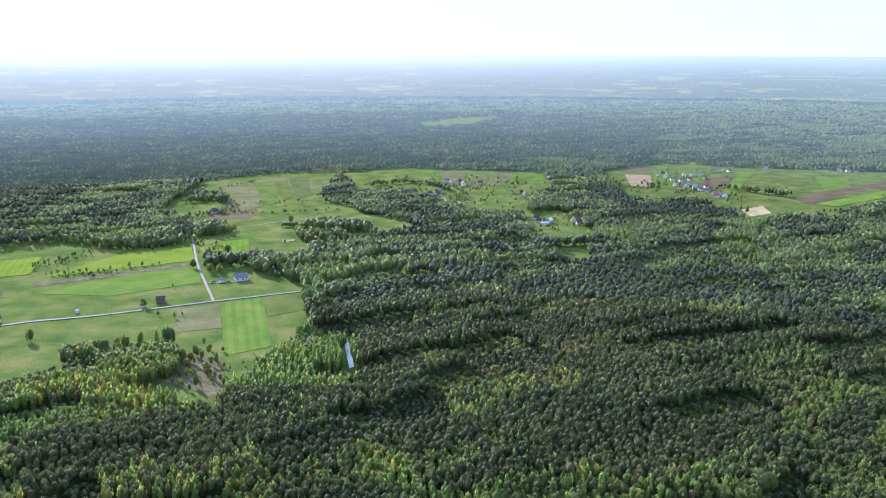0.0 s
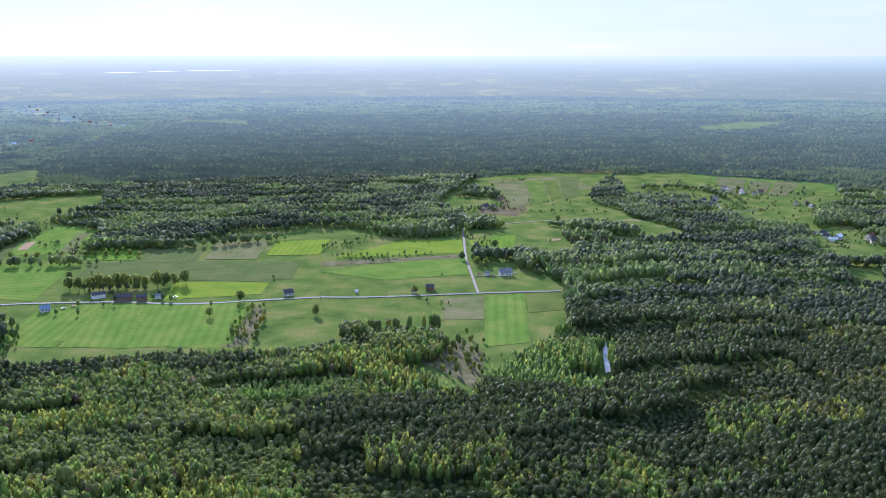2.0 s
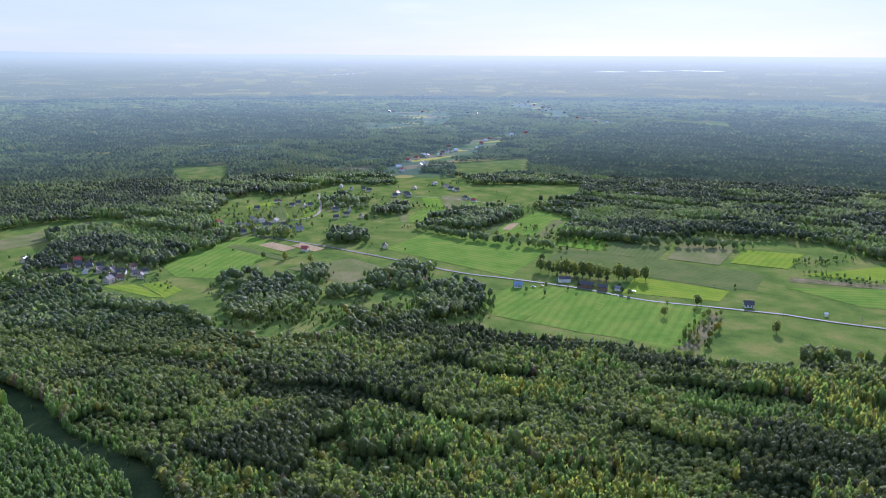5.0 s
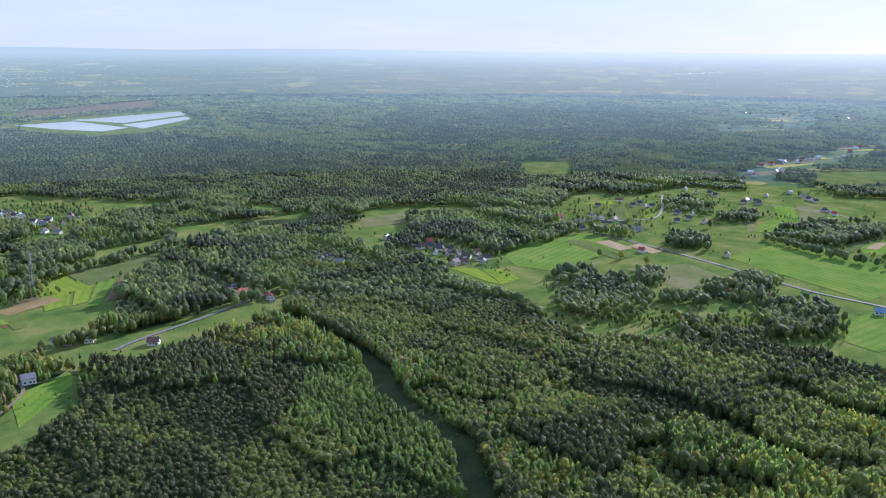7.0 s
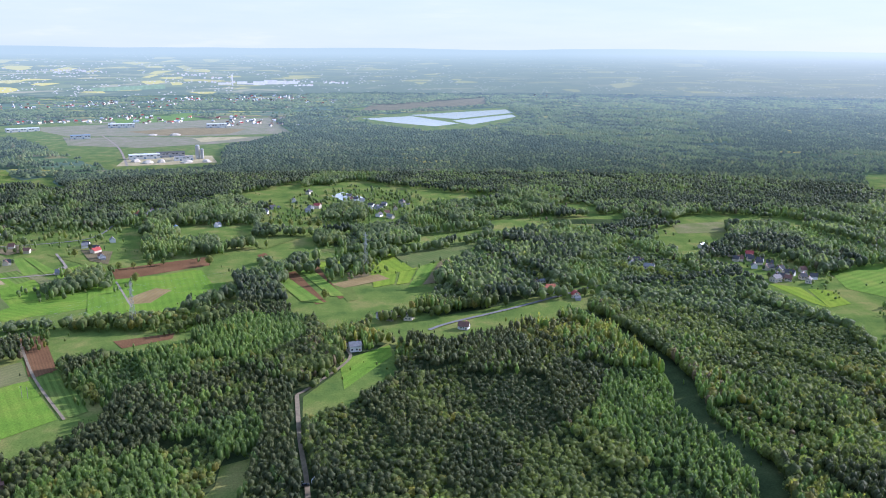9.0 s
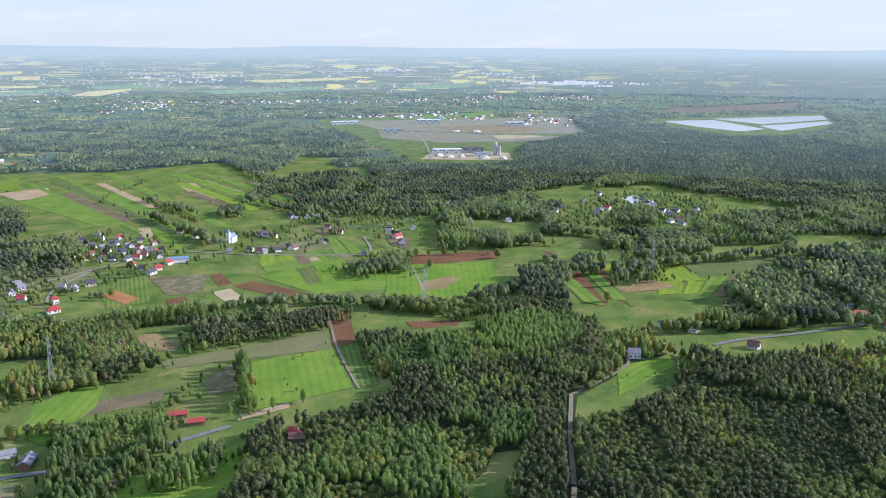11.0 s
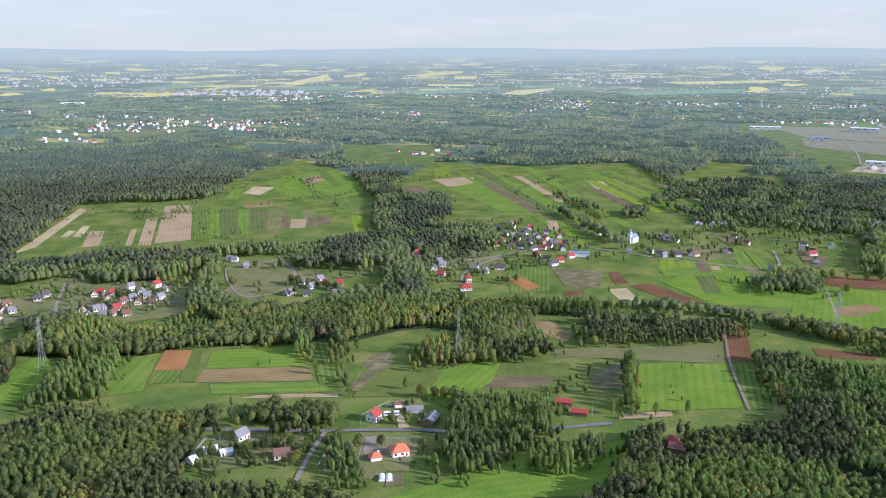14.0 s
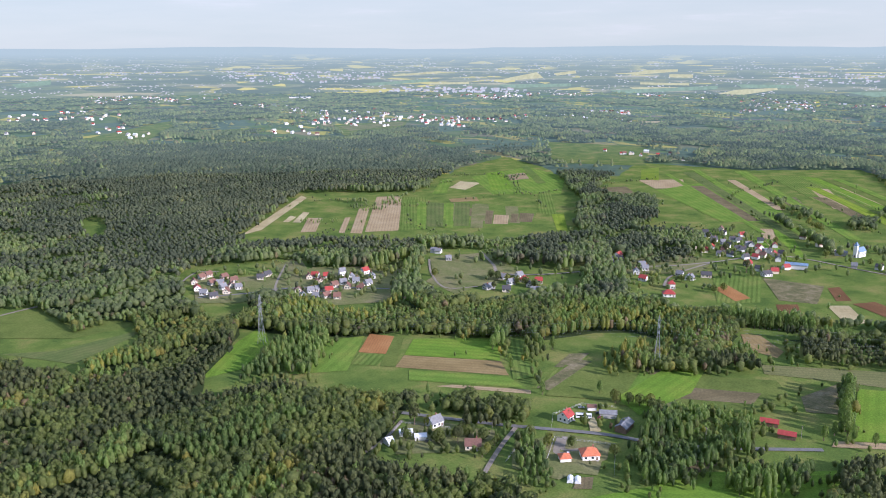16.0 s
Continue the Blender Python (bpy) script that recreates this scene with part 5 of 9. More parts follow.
# white works with a chimney, far off
FAR_WORKS = [(-6161, -1170, 70, 20), (-6015, -1025, 80, 26), (-6148, -968, 90, 30), (-6183, -895, 70, 24), (-6218, -822, 80, 18), (-6108, -1282, 90, 14), (-5934, -1193, 8, 75)]
FAR_PLACES = []


def far_town(x, y):
    FAR_PLACES.append((x, y, 9, 55))


far_town(-2857, -9310)
far_town(-2434, -7699)
far_town(-2788, -8556)
far_town(-2354, -7022)
far_town(-2790, -8080)
far_town(-2246, -6329)
far_town(-3128, -8562)
far_town(-2735, -7289)
far_town(-2532, -6572)
far_town(-3253, -8217)
far_town(-3035, -7471)
far_town(-2461, -5910)
far_town(-3620, -8468)
far_town(-3022, -6899)
far_town(-3422, -7622)
far_town(-2957, -6432)
far_town(-3325, -7061)
far_town(-3868, -8021)
far_town(-3240, -6566)
far_town(-3653, -7236)
far_town(-4270, -8267)
far_town(-2302, -4390)
far_town(-2514, -4673)
far_town(-2239, -4059)
far_town(-2499, -4420)
far_town(-2739, -4613)
far_town(-2496, -4104)
far_town(-2714, -4359)
far_town(-2692, -4126)
far_town(-2930, -4390)
far_town(-2637, -3862)
far_town(-2859, -4094)
far_town(-2983, -4177)
far_town(-6250, -4603)
far_town(-7141, -5152)
far_town(-5825, -4110)
far_town(-6709, -4639)
far_town(-5469, -3697)
far_town(-7283, -4830)
far_town(-6407, -4157)
far_town(-5925, -3762)
far_town(-6918, -4305)
far_town(-718, -9352)
far_town(-1006, -10678)
far_town(-893, -8055)
far_town(-1191, -9236)
far_town(-1601, -10858)
far_town(-1338, -8097)
far_town(-1721, -9334)
far_town(-1484, -7309)
far_town(-2135, -9560)
far_town(-9693, -4129)
far_town(-8975, -3733)
far_town(-10363, -4207)
far_town(-9295, -3681)
far_town(-10151, -3920)
far_town(-8897, -3349)
far_town(-9950, -3648)
far_town(-9456, -3376)
far_town(-8201, -2033)
far_town(-8721, -2087)
far_town(-7410, -1631)
far_town(-6442, -1348)
far_town(-6208, -1122)
far_town(-6569, -879)
far_town(-5866, -718)
far_town(-6303, -543)
far_town(-7430, 6298)
far_town(-7769, 6763)
far_towns(FAR_PLACES)
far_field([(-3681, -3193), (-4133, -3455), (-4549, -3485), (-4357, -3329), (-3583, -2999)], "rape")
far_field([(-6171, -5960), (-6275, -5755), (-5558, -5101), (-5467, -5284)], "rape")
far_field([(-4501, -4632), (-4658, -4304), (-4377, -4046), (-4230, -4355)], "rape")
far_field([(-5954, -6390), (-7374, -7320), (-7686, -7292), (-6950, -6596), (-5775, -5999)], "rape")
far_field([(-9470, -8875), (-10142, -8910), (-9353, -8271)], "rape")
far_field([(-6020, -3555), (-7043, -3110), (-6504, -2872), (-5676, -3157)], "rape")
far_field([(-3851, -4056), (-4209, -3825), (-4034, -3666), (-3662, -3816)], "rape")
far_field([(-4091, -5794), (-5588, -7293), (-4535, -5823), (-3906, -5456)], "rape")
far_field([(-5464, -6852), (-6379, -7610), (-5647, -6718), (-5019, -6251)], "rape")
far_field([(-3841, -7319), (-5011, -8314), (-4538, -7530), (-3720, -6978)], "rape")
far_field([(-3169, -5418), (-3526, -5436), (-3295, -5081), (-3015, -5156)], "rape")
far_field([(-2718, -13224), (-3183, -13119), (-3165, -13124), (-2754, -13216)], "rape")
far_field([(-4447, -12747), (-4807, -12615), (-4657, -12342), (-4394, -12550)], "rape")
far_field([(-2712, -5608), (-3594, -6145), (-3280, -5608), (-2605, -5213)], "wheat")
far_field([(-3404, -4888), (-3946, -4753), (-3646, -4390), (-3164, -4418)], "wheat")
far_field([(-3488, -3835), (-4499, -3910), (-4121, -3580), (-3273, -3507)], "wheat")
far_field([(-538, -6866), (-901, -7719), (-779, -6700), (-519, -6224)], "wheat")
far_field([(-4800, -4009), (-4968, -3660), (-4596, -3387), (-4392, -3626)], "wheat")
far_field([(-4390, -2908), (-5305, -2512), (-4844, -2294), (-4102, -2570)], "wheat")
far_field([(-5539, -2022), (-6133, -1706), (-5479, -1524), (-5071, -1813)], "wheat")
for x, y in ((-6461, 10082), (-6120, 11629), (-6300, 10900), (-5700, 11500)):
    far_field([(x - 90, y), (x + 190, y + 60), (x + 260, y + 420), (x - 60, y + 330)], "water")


# ---- woods ----
def inside(points, x, y):
    px, py = np.array([p[0] for p in points], float), np.array([p[1] for p in points], float)
    hit = np.zeros(len(x), bool)
    near = np.nonzero((x > px.min()) & (x < px.max()) & (y > py.min()) & (y < py.max()))[0]
    if not len(near):
        return hit
    xs, ys = x[near], y[near]
    res = np.zeros(len(near), bool)
    for i in range(len(px)):
        ax, ay, bx, by = px[i - 1], py[i - 1], px[i], py[i]
        if ay == by:
            continue
        cross = ((ay > ys) != (by > ys)) & (xs < (bx - ax) * (ys - ay) / (by - ay) + ax)
        res ^= cross
    hit[near] = res
    return hit


def beside(points, half, x, y):
    line = np.array([tuple(p) for p in smooth_line(points, 4)], float)
    hit = np.zeros(len(x), bool)
    lo, hi = line.min(0) - half, line.max(0) + half
    near = np.nonzero((x > lo[0]) & (x < hi[0]) & (y > lo[1]) & (y < hi[1]))[0]
    xs, ys = x[near], y[near]
    res = np.zeros(len(near), bool)
    for (ax, ay), (bx, by) in zip(line[:-1], line[1:]):
        dx, dy = bx - ax, by - ay
        f = np.clip(((xs - ax) * dx + (ys - ay) * dy) / max(dx * dx + dy * dy, 1e-6), 0, 1)
        res |= (xs - ax - f * dx) ** 2 + (ys - ay - f * dy) ** 2 < half * half
    hit[near] = res
    return hit


def soft_noise(x, y, scale, seed):
    """Smooth value noise over the plan, 0 to 1."""
    r = np.random.RandomState(seed)
    table = r.rand(128, 128)
    u, v = x / scale + 1000, y / scale + 1000
    i, j = np.floor(u).astype(int), np.floor(v).astype(int)
    fu, fv = u - i, v - j
    fu, fv = fu * fu * (3 - 2 * fu), fv * fv * (3 - 2 * fv)
    at = lambda a, b: table[a % 128, b % 128]
    return (at(i, j) * (1 - fu) + at(i + 1, j) * fu) * (1 - fv) + (at(i, j + 1) * (1 - fu) + at(i + 1, j + 1) * fu) * fv


def crown_profile(kind, h):
    """Half width of a crown at the height h (0 bottom, 1 top)."""
    if kind == "pine":
        return np.sqrt(np.clip(1 - (2 * h - 0.9) ** 2 / 1.3, 0.02, 1))
    if kind == "birch":
        return np.sqrt(np.clip(1 - (2 * h - 0.7) ** 2 / 1.72, 0.02, 1)) * (1 - 0.12 * h)
    return np.sqrt(np.clip(1 - (2 * h - 0.85) ** 2 / 1.35, 0.03, 1))


BALL = {}


def ball(steps):
    """A round of triangles; the finer one is open below, where the wood hides it."""
    if steps not in BALL:
        bm = bmesh.new()
        bmesh.ops.create_icosphere(bm, subdivisions=steps, radius=1.0)
        if steps > 1:
            bmesh.ops.delete(bm, geom=[v for v in bm.verts if v.co.z < -0.6], context="VERTS")
        bm.verts.index_update()
        BALL[steps] = np.array([v.co[:] for v in bm.verts]), np.array([[v.index for v in f.verts] for f in bm.faces])
        bm.free()
    return BALL[steps]


def tree_template(kind, sprays, core, low, r):
    """A tree one wide and one high: a rounded crown of several boughs with loose sprays of leaves on it."""
    verts, tris = [], []
    # inside a wood only the upper crown is in leaf, at its edge the boughs reach down
    bottom = {"pine": 0.34, "birch": 0.08, "broad": 0.1, "bare": 0.12}[kind] if low else {"pine": 0.50, "birch": 0.36, "broad": 0.36, "bare": 0.36}[kind]
    if core == 5:
        # far off: a low dome
        ring = [(math.cos(k * math.tau / 5), math.sin(k * math.tau / 5), -0.55) for k in range(5)]
        cv = np.array(ring + [(0, 0, 1)], float)
        cf = np.array([(k, (k + 1) % 5, 5) for k in range(5)])
    else:
        cv, cf = ball(2 if core > 20 else 1)
    if core > 5:
        # each bough swells the crown in its direction
        boughs = r.randn(8, 3) * (1, 1, 0.8) + (0, 0, 0.35)
        boughs /= np.linalg.norm(boughs, axis=1)[:, None]
        near = (cv @ boughs.T).max(1)
        swell = 0.72 + 0.34 * np.exp(-((1 - near) / 0.09)) + 0.12 * r.randn(len(cv))
    else:
        swell = 1.0 + 0.16 * r.randn(len(cv))
    h = (cv[:, 2] + 1) / 2
    flat = np.maximum(np.hypot(cv[:, 0], cv[:, 1]), 1e-3)
    rad = crown_profile(kind, h) * (0.47 if sprays else 0.52) * swell.clip(0.55, 1.35) * np.minimum(1, flat * 1.35)
    up = bottom + (1 - bottom) * (0.04 + 0.94 * h * (0.72 + 0.28 * swell.clip(0.6, 1.25)))
    verts = [(cv[i, 0] / flat[i] * rad[i], cv[i, 1] / flat[i] * rad[i], up[i]) for i in range(len(cv))]
    tris = [tuple(f) for f in cf]
    solid = len(tris)
    lumps = r.rand(7, 2)
    for s in range(sprays):
        # the sprays gather round some boughs, with gaps between
        b = lumps[r.randint(7)]
        a = b[0] * math.tau + 0.45 * r.randn() if s % 3 else r.rand() * math.tau
        z = min(0.97, max(0.15, 0.3 + 0.65 * b[1] + 0.13 * r.randn())) if s % 3 else 0.2 + 0.78 * r.rand() ** 0.7
        out_by = crown_profile(kind, np.array(z)) * 0.5 * (0.82 + 0.26 * r.rand())
        c = np.array((out_by * math.cos(a), out_by * math.sin(a), bottom + (1 - bottom) * z))
        size = (0.115 if sprays > 8 else 0.17) * (0.6 + 0.8 * r.rand())
        out = np.array((math.cos(a) * 0.8, math.sin(a) * 0.8, 0.3 + 0.7 * z)) + 0.5 * r.randn(3)
        out /= np.linalg.norm(out)
        t1 = np.cross(out, (0.3, 0.2, 1.0))
        t1 /= np.linalg.norm(t1)
        t2 = np.cross(out, t1)
        k0, spin = len(verts), r.rand() * math.tau
        for q in range(3):
            w = spin + q * math.tau / 3 + 0.3 * r.randn()
            p = c + size * (math.cos(w) * t1 + math.sin(w) * t2 * 0.75)
            verts.append((p[0], p[1], p[2]))
        tris.append((k0, k0 + 1, k0 + 2))
    return np.array(verts, np.float32), np.array(tris, np.int32), solid


def wood_mesh(name, kind, x, y, width, height, tint, edge, sprays, core, seed, label, leaves):
    """All the trees of one kind in one ring of the plan, as one piece of woodland."""
    r = np.random.RandomState(seed)
    variants = 14
    pick, turn = r.randint(variants // 2, size=len(x)) * 2 + edge, r.rand(len(x)) * math.tau
    V, F, M, T, S = [], [], [], [], []
    base = 0
    for k in range(variants):
        tv, tf, nt = tree_template(kind, sprays, core, k % 2 == 1, r)
        sel = np.nonzero(pick == k)[0]
        if not len(sel):
            continue
        c, s = np.cos(turn[sel])[:, None], np.sin(turn[sel])[:, None]
        w, h = width[sel][:, None], height[sel][:, None]
        vx = (tv[:, 0] * c - tv[:, 1] * s) * w + x[sel][:, None]
        vy = (tv[:, 0] * s + tv[:, 1] * c) * w + y[sel][:, None]
        vz = tv[None, :, 2] * h + 0 * c
        V.append(np.stack([vx, vy, vz], 2).reshape(-1, 3))
        F.append((tf[None] + base + (np.arange(len(sel)) * len(tv))[:, None, None]).reshape(-1, 3))
        M.append(np.zeros(len(tf) * len(sel), np.int32))
        soft = np.zeros(len(tf), bool)
        soft[:nt] = True
        S.append(np.tile(soft, len(sel)))
        T.append(np.repeat(tint[sel], len(tf)))
        base += len(sel) * len(tv)
    if not V:
        return 0
    V, F, M, T = np.concatenate(V).astype(np.float32), np.concatenate(F).astype(np.int32), np.concatenate(M), np.concatenate(T).astype(np.float32)
    me = bpy.data.meshes.new(name)
    me.vertices.add(len(V))
    me.vertices.foreach_set("co", V.ravel())
    me.loops.add(len(F) * 3)
    me.loops.foreach_set("vertex_index", F.ravel())
    me.polygons.add(len(F))
    me.polygons.foreach_set("loop_start", np.arange(0, len(F) * 3, 3, dtype=np.int32))
    me.materials.append(leaves)
    me.materials.append(BARK)
    me.polygons.foreach_set("material_index", M)
    me.polygons.foreach_set("use_smooth", np.concatenate(S))
    me.update(calc_edges=True)
    me.attributes.new("tint", "FLOAT", "FACE").data.foreach_set("value", T)
    tagged(new(name, me), label, "forest", kind="stuff")
    return len(F)


def spread(r0, r1, spacing, seed):
    """Uneven places for trees between two circles."""
    r = np.random.RandomState(seed)
    n = int(2 * r1 / spacing)
    gx, gy = np.meshgrid(np.arange(n), np.arange(n))
    x = (gx.ravel() - n / 2 + 0.85 * (r.rand(n * n) - 0.5) + 0.5 * (gy.ravel() % 2)) * spacing
    y = (gy.ravel() - n / 2 + 0.85 * (r.rand(n * n) - 0.5)) * spacing
    d = np.hypot(x, y)
    # behind the camera's back the woods thin out into nothing
    yaw = np.degrees(np.arctan2(-x, y)) % 360
    ok = (d >= r0) & (d < r1) & ((yaw < 182) | (yaw > 320))
    return x[ok], y[ok], r


def far_open(x, y, level):
    """Open farmland between the far woods: little towards the sun, much on the other side."""
    yaw = np.degrees(np.arctan2(-x, y))
    yaw = np.where(yaw < -170, yaw + 360, yaw)
    near, far = [0.76, 0.74, 0.62, 0.57, 0.58], [0.82, 0.80, 0.72, 0.53, 0.52]
    limit = np.interp(yaw, [-40, 40, 60, 100, 180], near if level < 4 else far) + (0.025 if level == 2 else 0.0)
    a, b = (225, 90) if level < 4 else (480, 180)
    return (0.55 * soft_noise(x, y * 0.6, a, 21) + 0.45 * soft_noise(x, y, b, 22)) > limit


def sprawl(x, y):
    """Where the far small towns lie."""
    return 0.6 * soft_noise(x, y * 0.7, 420, 31) + 0.4 * soft_noise(x, y, 110, 32) > 0.60


def parcels(x, y, seed, long_by=88.0, wide_by=31.0, turn=0.30):
    """Long narrow forest parcels, each planted and grown alike: two random numbers for each parcel."""
    r = np.random.RandomState(seed)
    table = r.rand(64, 64, 2)
    wob = 34 * (soft_noise(x, y, 43, seed + 1) - 0.5)
    u, v = x * math.cos(turn) + y * math.sin(turn) + wob, -x * math.sin(turn) + y * math.cos(turn) + wob
    row = np.floor(v / wide_by + 500).astype(int)
    col = np.floor(u / long_by + 500 + table[row % 64, 7, 0] * 3).astype(int)
    return table[row % 64, col % 64, 0], table[row % 64, col % 64, 1]


def edge_of(open_land, x, y, cell):
    """Trees with open land within a few steps."""
    i, j = np.floor(x / cell).astype(int) + 700, np.floor(y / cell).astype(int) + 700
    grid = np.zeros((1402, 1402), bool)
    ok = (i > 0) & (i < 1400) & (j > 0) & (j < 1400)
    grid[i[ok & open_land], j[ok & open_land]] = True
    wide = grid.copy()
    for a, b in ((1, 0), (-1, 0), (0, 1), (0, -1)):
        wide |= np.roll(grid, (a, b), (0, 1))
    return wide[i.clip(0, 1401), j.clip(0, 1401)] & ~open_land


def grow():
    total = 0
    # inner and outer radius, step, sprays of leaves, faces of the crown, level
    rings = [(360, 560, 4.3, 18, 20, 1), (560, 780, 4.4, 12, 20, 1), (780, 1650, 6.2, 3, 20, 2), (1650, 2600, 9.0, 0, 5, 3), (2600, 3500, 13.0, 0, 5, 4), (3500, 4720, 20.0, 0, 5, 5)]
    for ring, (r0, r1, spacing, sprays, core, level) in enumerate(rings):
        x, y, r = spread(r0, r1, spacing, 41 + ring)
        open_land = np.zeros(len(x), bool)
        kinds = ["pine", "broad", "birch", "bare"]
        n1, n2, n3 = soft_noise(x, y, 46, 5), soft_noise(x, y, 170, 6), soft_noise(x, y, 330, 7)
        p1, p2 = parcels(x, y, 51)
        for c in CLEARINGS:
            open_land |= inside(c, x, y)
        for pts, half in GLADES:
            open_land |= beside(pts, half, x, y)
        deep = np.zeros(len(x), bool)
        share = np.zeros(len(x))
        for pts, pines in WOODS:
            sel = inside(pts, x, y)
            deep |= sel
            share[sel] = pines
        if level >= 2:
            wide_open = far_open(x, y, level) & ~deep
            if level >= 3:
                # hedges and single trees between the far fields
                wide_open &= ~((np.abs(soft_noise(x, y * 0.8, 130, 41) - 0.5) < 0.035) & (r.rand(len(x)) < 0.6)) & (r.rand(len(x)) > 0.05)
            open_land |= wide_open
        if level >= 3:
            for tx, ty, radius in TOWNS:
                # houses stand open towards the eye
                open_land |= (x - tx) ** 2 + (y - ty) ** 2 < radius ** 2
                open_land |= (x - tx * 0.97) ** 2 + (y - ty * 0.97) ** 2 < radius ** 2
        if level >= 4:
            town = sprawl(x, y) & (y < -200) & ~deep
            open_land |= town & (r.rand(len(x)) < 0.75)
        dice = r.rand(len(x))
        mix = 0.42 * n1 + 0.30 * n2 + 0.34 * p1 + 0.26 * (dice - 0.5)
        kind = np.where(mix < 0.40, 0, np.where(mix < 0.68, 1, 2))
        kind[(dice > 0.975) | ((p2 > 0.93) & (dice > 0.85))] = 3
        for pts, k in STANDS:
            sel = inside(pts, x, y)
            q = kinds.index(k)
            other = np.where(p2 + 0.3 * dice < 0.75, 1, 2)
            keep = r.rand(len(x)) < np.where(p1 > 0.74, 0.35, 0.90 if k == "pine" else 0.92)
            kind = np.where(sel, np.where(keep, q, other), kind)
        kind = np.where(deep & (r.rand(len(x)) < share), 0, kind)
        small = np.ones(len(x))
        for pts, k, density in COPSES:
            sel = inside(pts, x, y)
            keep = sel & open_land & (r.rand(len(x)) < density)
            if density < 0.3:
                small[keep] = 0.4 + 0.35 * r.rand(int(keep.sum()))
            open_land &= ~keep
            if k != "mixed":
                kind = np.where(keep & (r.rand(len(x)) < 0.85), kinds.index(k), kind)
            if density > 0.3 and level < 3:
                # a fringe of bushes grows round each copse
                mx, my = sum(q[0] for q in pts) / len(pts), sum(q[1] for q in pts) / len(pts)
                reach = sum(math.hypot(q[0] - mx, q[1] - my) for q in pts) / len(pts)
                wider = [(mx + (q[0] - mx) * (1 + 16 / reach), my + (q[1] - my) * (1 + 16 / reach)) for q in pts]
                edge = inside(wider, x, y) & open_land & ~sel & (r.rand(len(x)) < 0.34) & (n1 > 0.35)
                small[edge] = 0.35 + 0.5 * r.rand(int(edge.sum()))
                kind[edge] = np.where(dice[edge] < 0.6, 1, 2)
                open_land &= ~edge
        for pts, half in LANES:
            open_land |= beside(pts, half, x, y)
        for hx, hy, turn, wall, roof in YARDS:
            # a lot round the house, open towards the lane
            f = 1 - 16 / math.hypot(hx, hy)
            open_land |= ((x - hx) ** 2 + (y - hy) ** 2 < 81) | ((x - hx * f) ** 2 + (y - hy * f) ** 2 < 130)
        # single bushes and young trees stray into the open land
        stray = open_land & (r.rand(len(x)) < (0.0006 + 0.022 * (n1 > 0.74))) & (level < 3)
        if level == 2:
            hedge = (np.abs(soft_noise(x * 0.8 - y * 0.4, y, 150, 43) - 0.5) < 0.02) & (np.hypot(x, y) > 950) & (n1 > 0.4)
            stray |= open_land & hedge & (r.rand(len(x)) < 0.45)
        for pts, half in LANES:
            stray &= ~beside(pts, half, x, y)
        small[stray] = 0.25 + 0.35 * r.rand(int(stray.sum()))
        rim = edge_of(open_land, x, y, 9.0) | stray | (small < 1)
        grown = (~open_land & (r.rand(len(x)) < 0.96)) | stray
        # parcels of one age stand in steps, lower and taller
        step = np.where(p2 < 0.18, 0.64, np.where(p2 > 0.74, 1.18, 0.86 + 0.3 * p2))
        step = np.where(deep, 0.85 + 0.2 * p2, step)
        for q, k in enumerate(kinds):
            sel = grown & (kind == q)
            n = int(sel.sum())
            if not n:
                continue
            size = 0.80 + 0.36 * r.rand(n) + 0.2 * (n2[sel] - 0.5)
            # a few old trees stand over the rest
            size = size * np.where(r.rand(n) > (0.95 if k in ("broad", "bare") else 0.99), 1.4, 1.0)
            wide = small[sel] * {"pine": 4.9, "broad": 6.2, "birch": 4.8, "bare": 5.4}[k] * size * (0.6 + 0.4 * step[sel])
            tall = {"pine": 13.6, "broad": 12.0, "birch": 13.4, "bare": 11.0}[k] * (0.66 + 0.36 * size) * (0.72 + 0.30 * n3[sel] + 0.24 * n2[sel]) * small[sel] * step[sel]
            if k == "broad" and level < 3:
                # trees at the edge of a wood spread wider
                wide = wide * np.where(rim[sel] & (small[sel] == 1), 1.28, 1.0)
            grow_wide = max(1.0, spacing / 4.9)
            tint = np.clip(0.16 * r.rand(n) + 0.26 * n1[sel] + 0.26 * n2[sel] + 0.36 * p1[sel] - 0.02 + 0.11 * r.randn(n), 0, 1)
            total += wood_mesh("forest_" + k, k, x[sel], y[sel], wide * grow_wide, tall, tint, rim[sel].astype(int), sprays, core, 70 + 7 * ring + q,
                               {"pine": "dark green pine forest", "broad": "green broadleaf forest in spring leaf", "birch": "bright green birch and aspen wood", "bare": "brownish trees just coming into leaf"}[k],
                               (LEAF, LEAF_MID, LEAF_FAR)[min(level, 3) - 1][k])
    return total


grow()


# ---- things: materials ----
WALLS = {"white": plain("white_render", (0.72, 0.70, 0.66), 0.8, 0, 0.08), "cream": plain("cream_render", (0.60, 0.53, 0.41), 0.8, 0, 0.1),
         "brown": plain("brown_boards", (0.20, 0.13, 0.08), 0.85, 0, 0.2), "grey": plain("grey_blocks", (0.36, 0.35, 0.34), 0.85, 0, 0.12)}
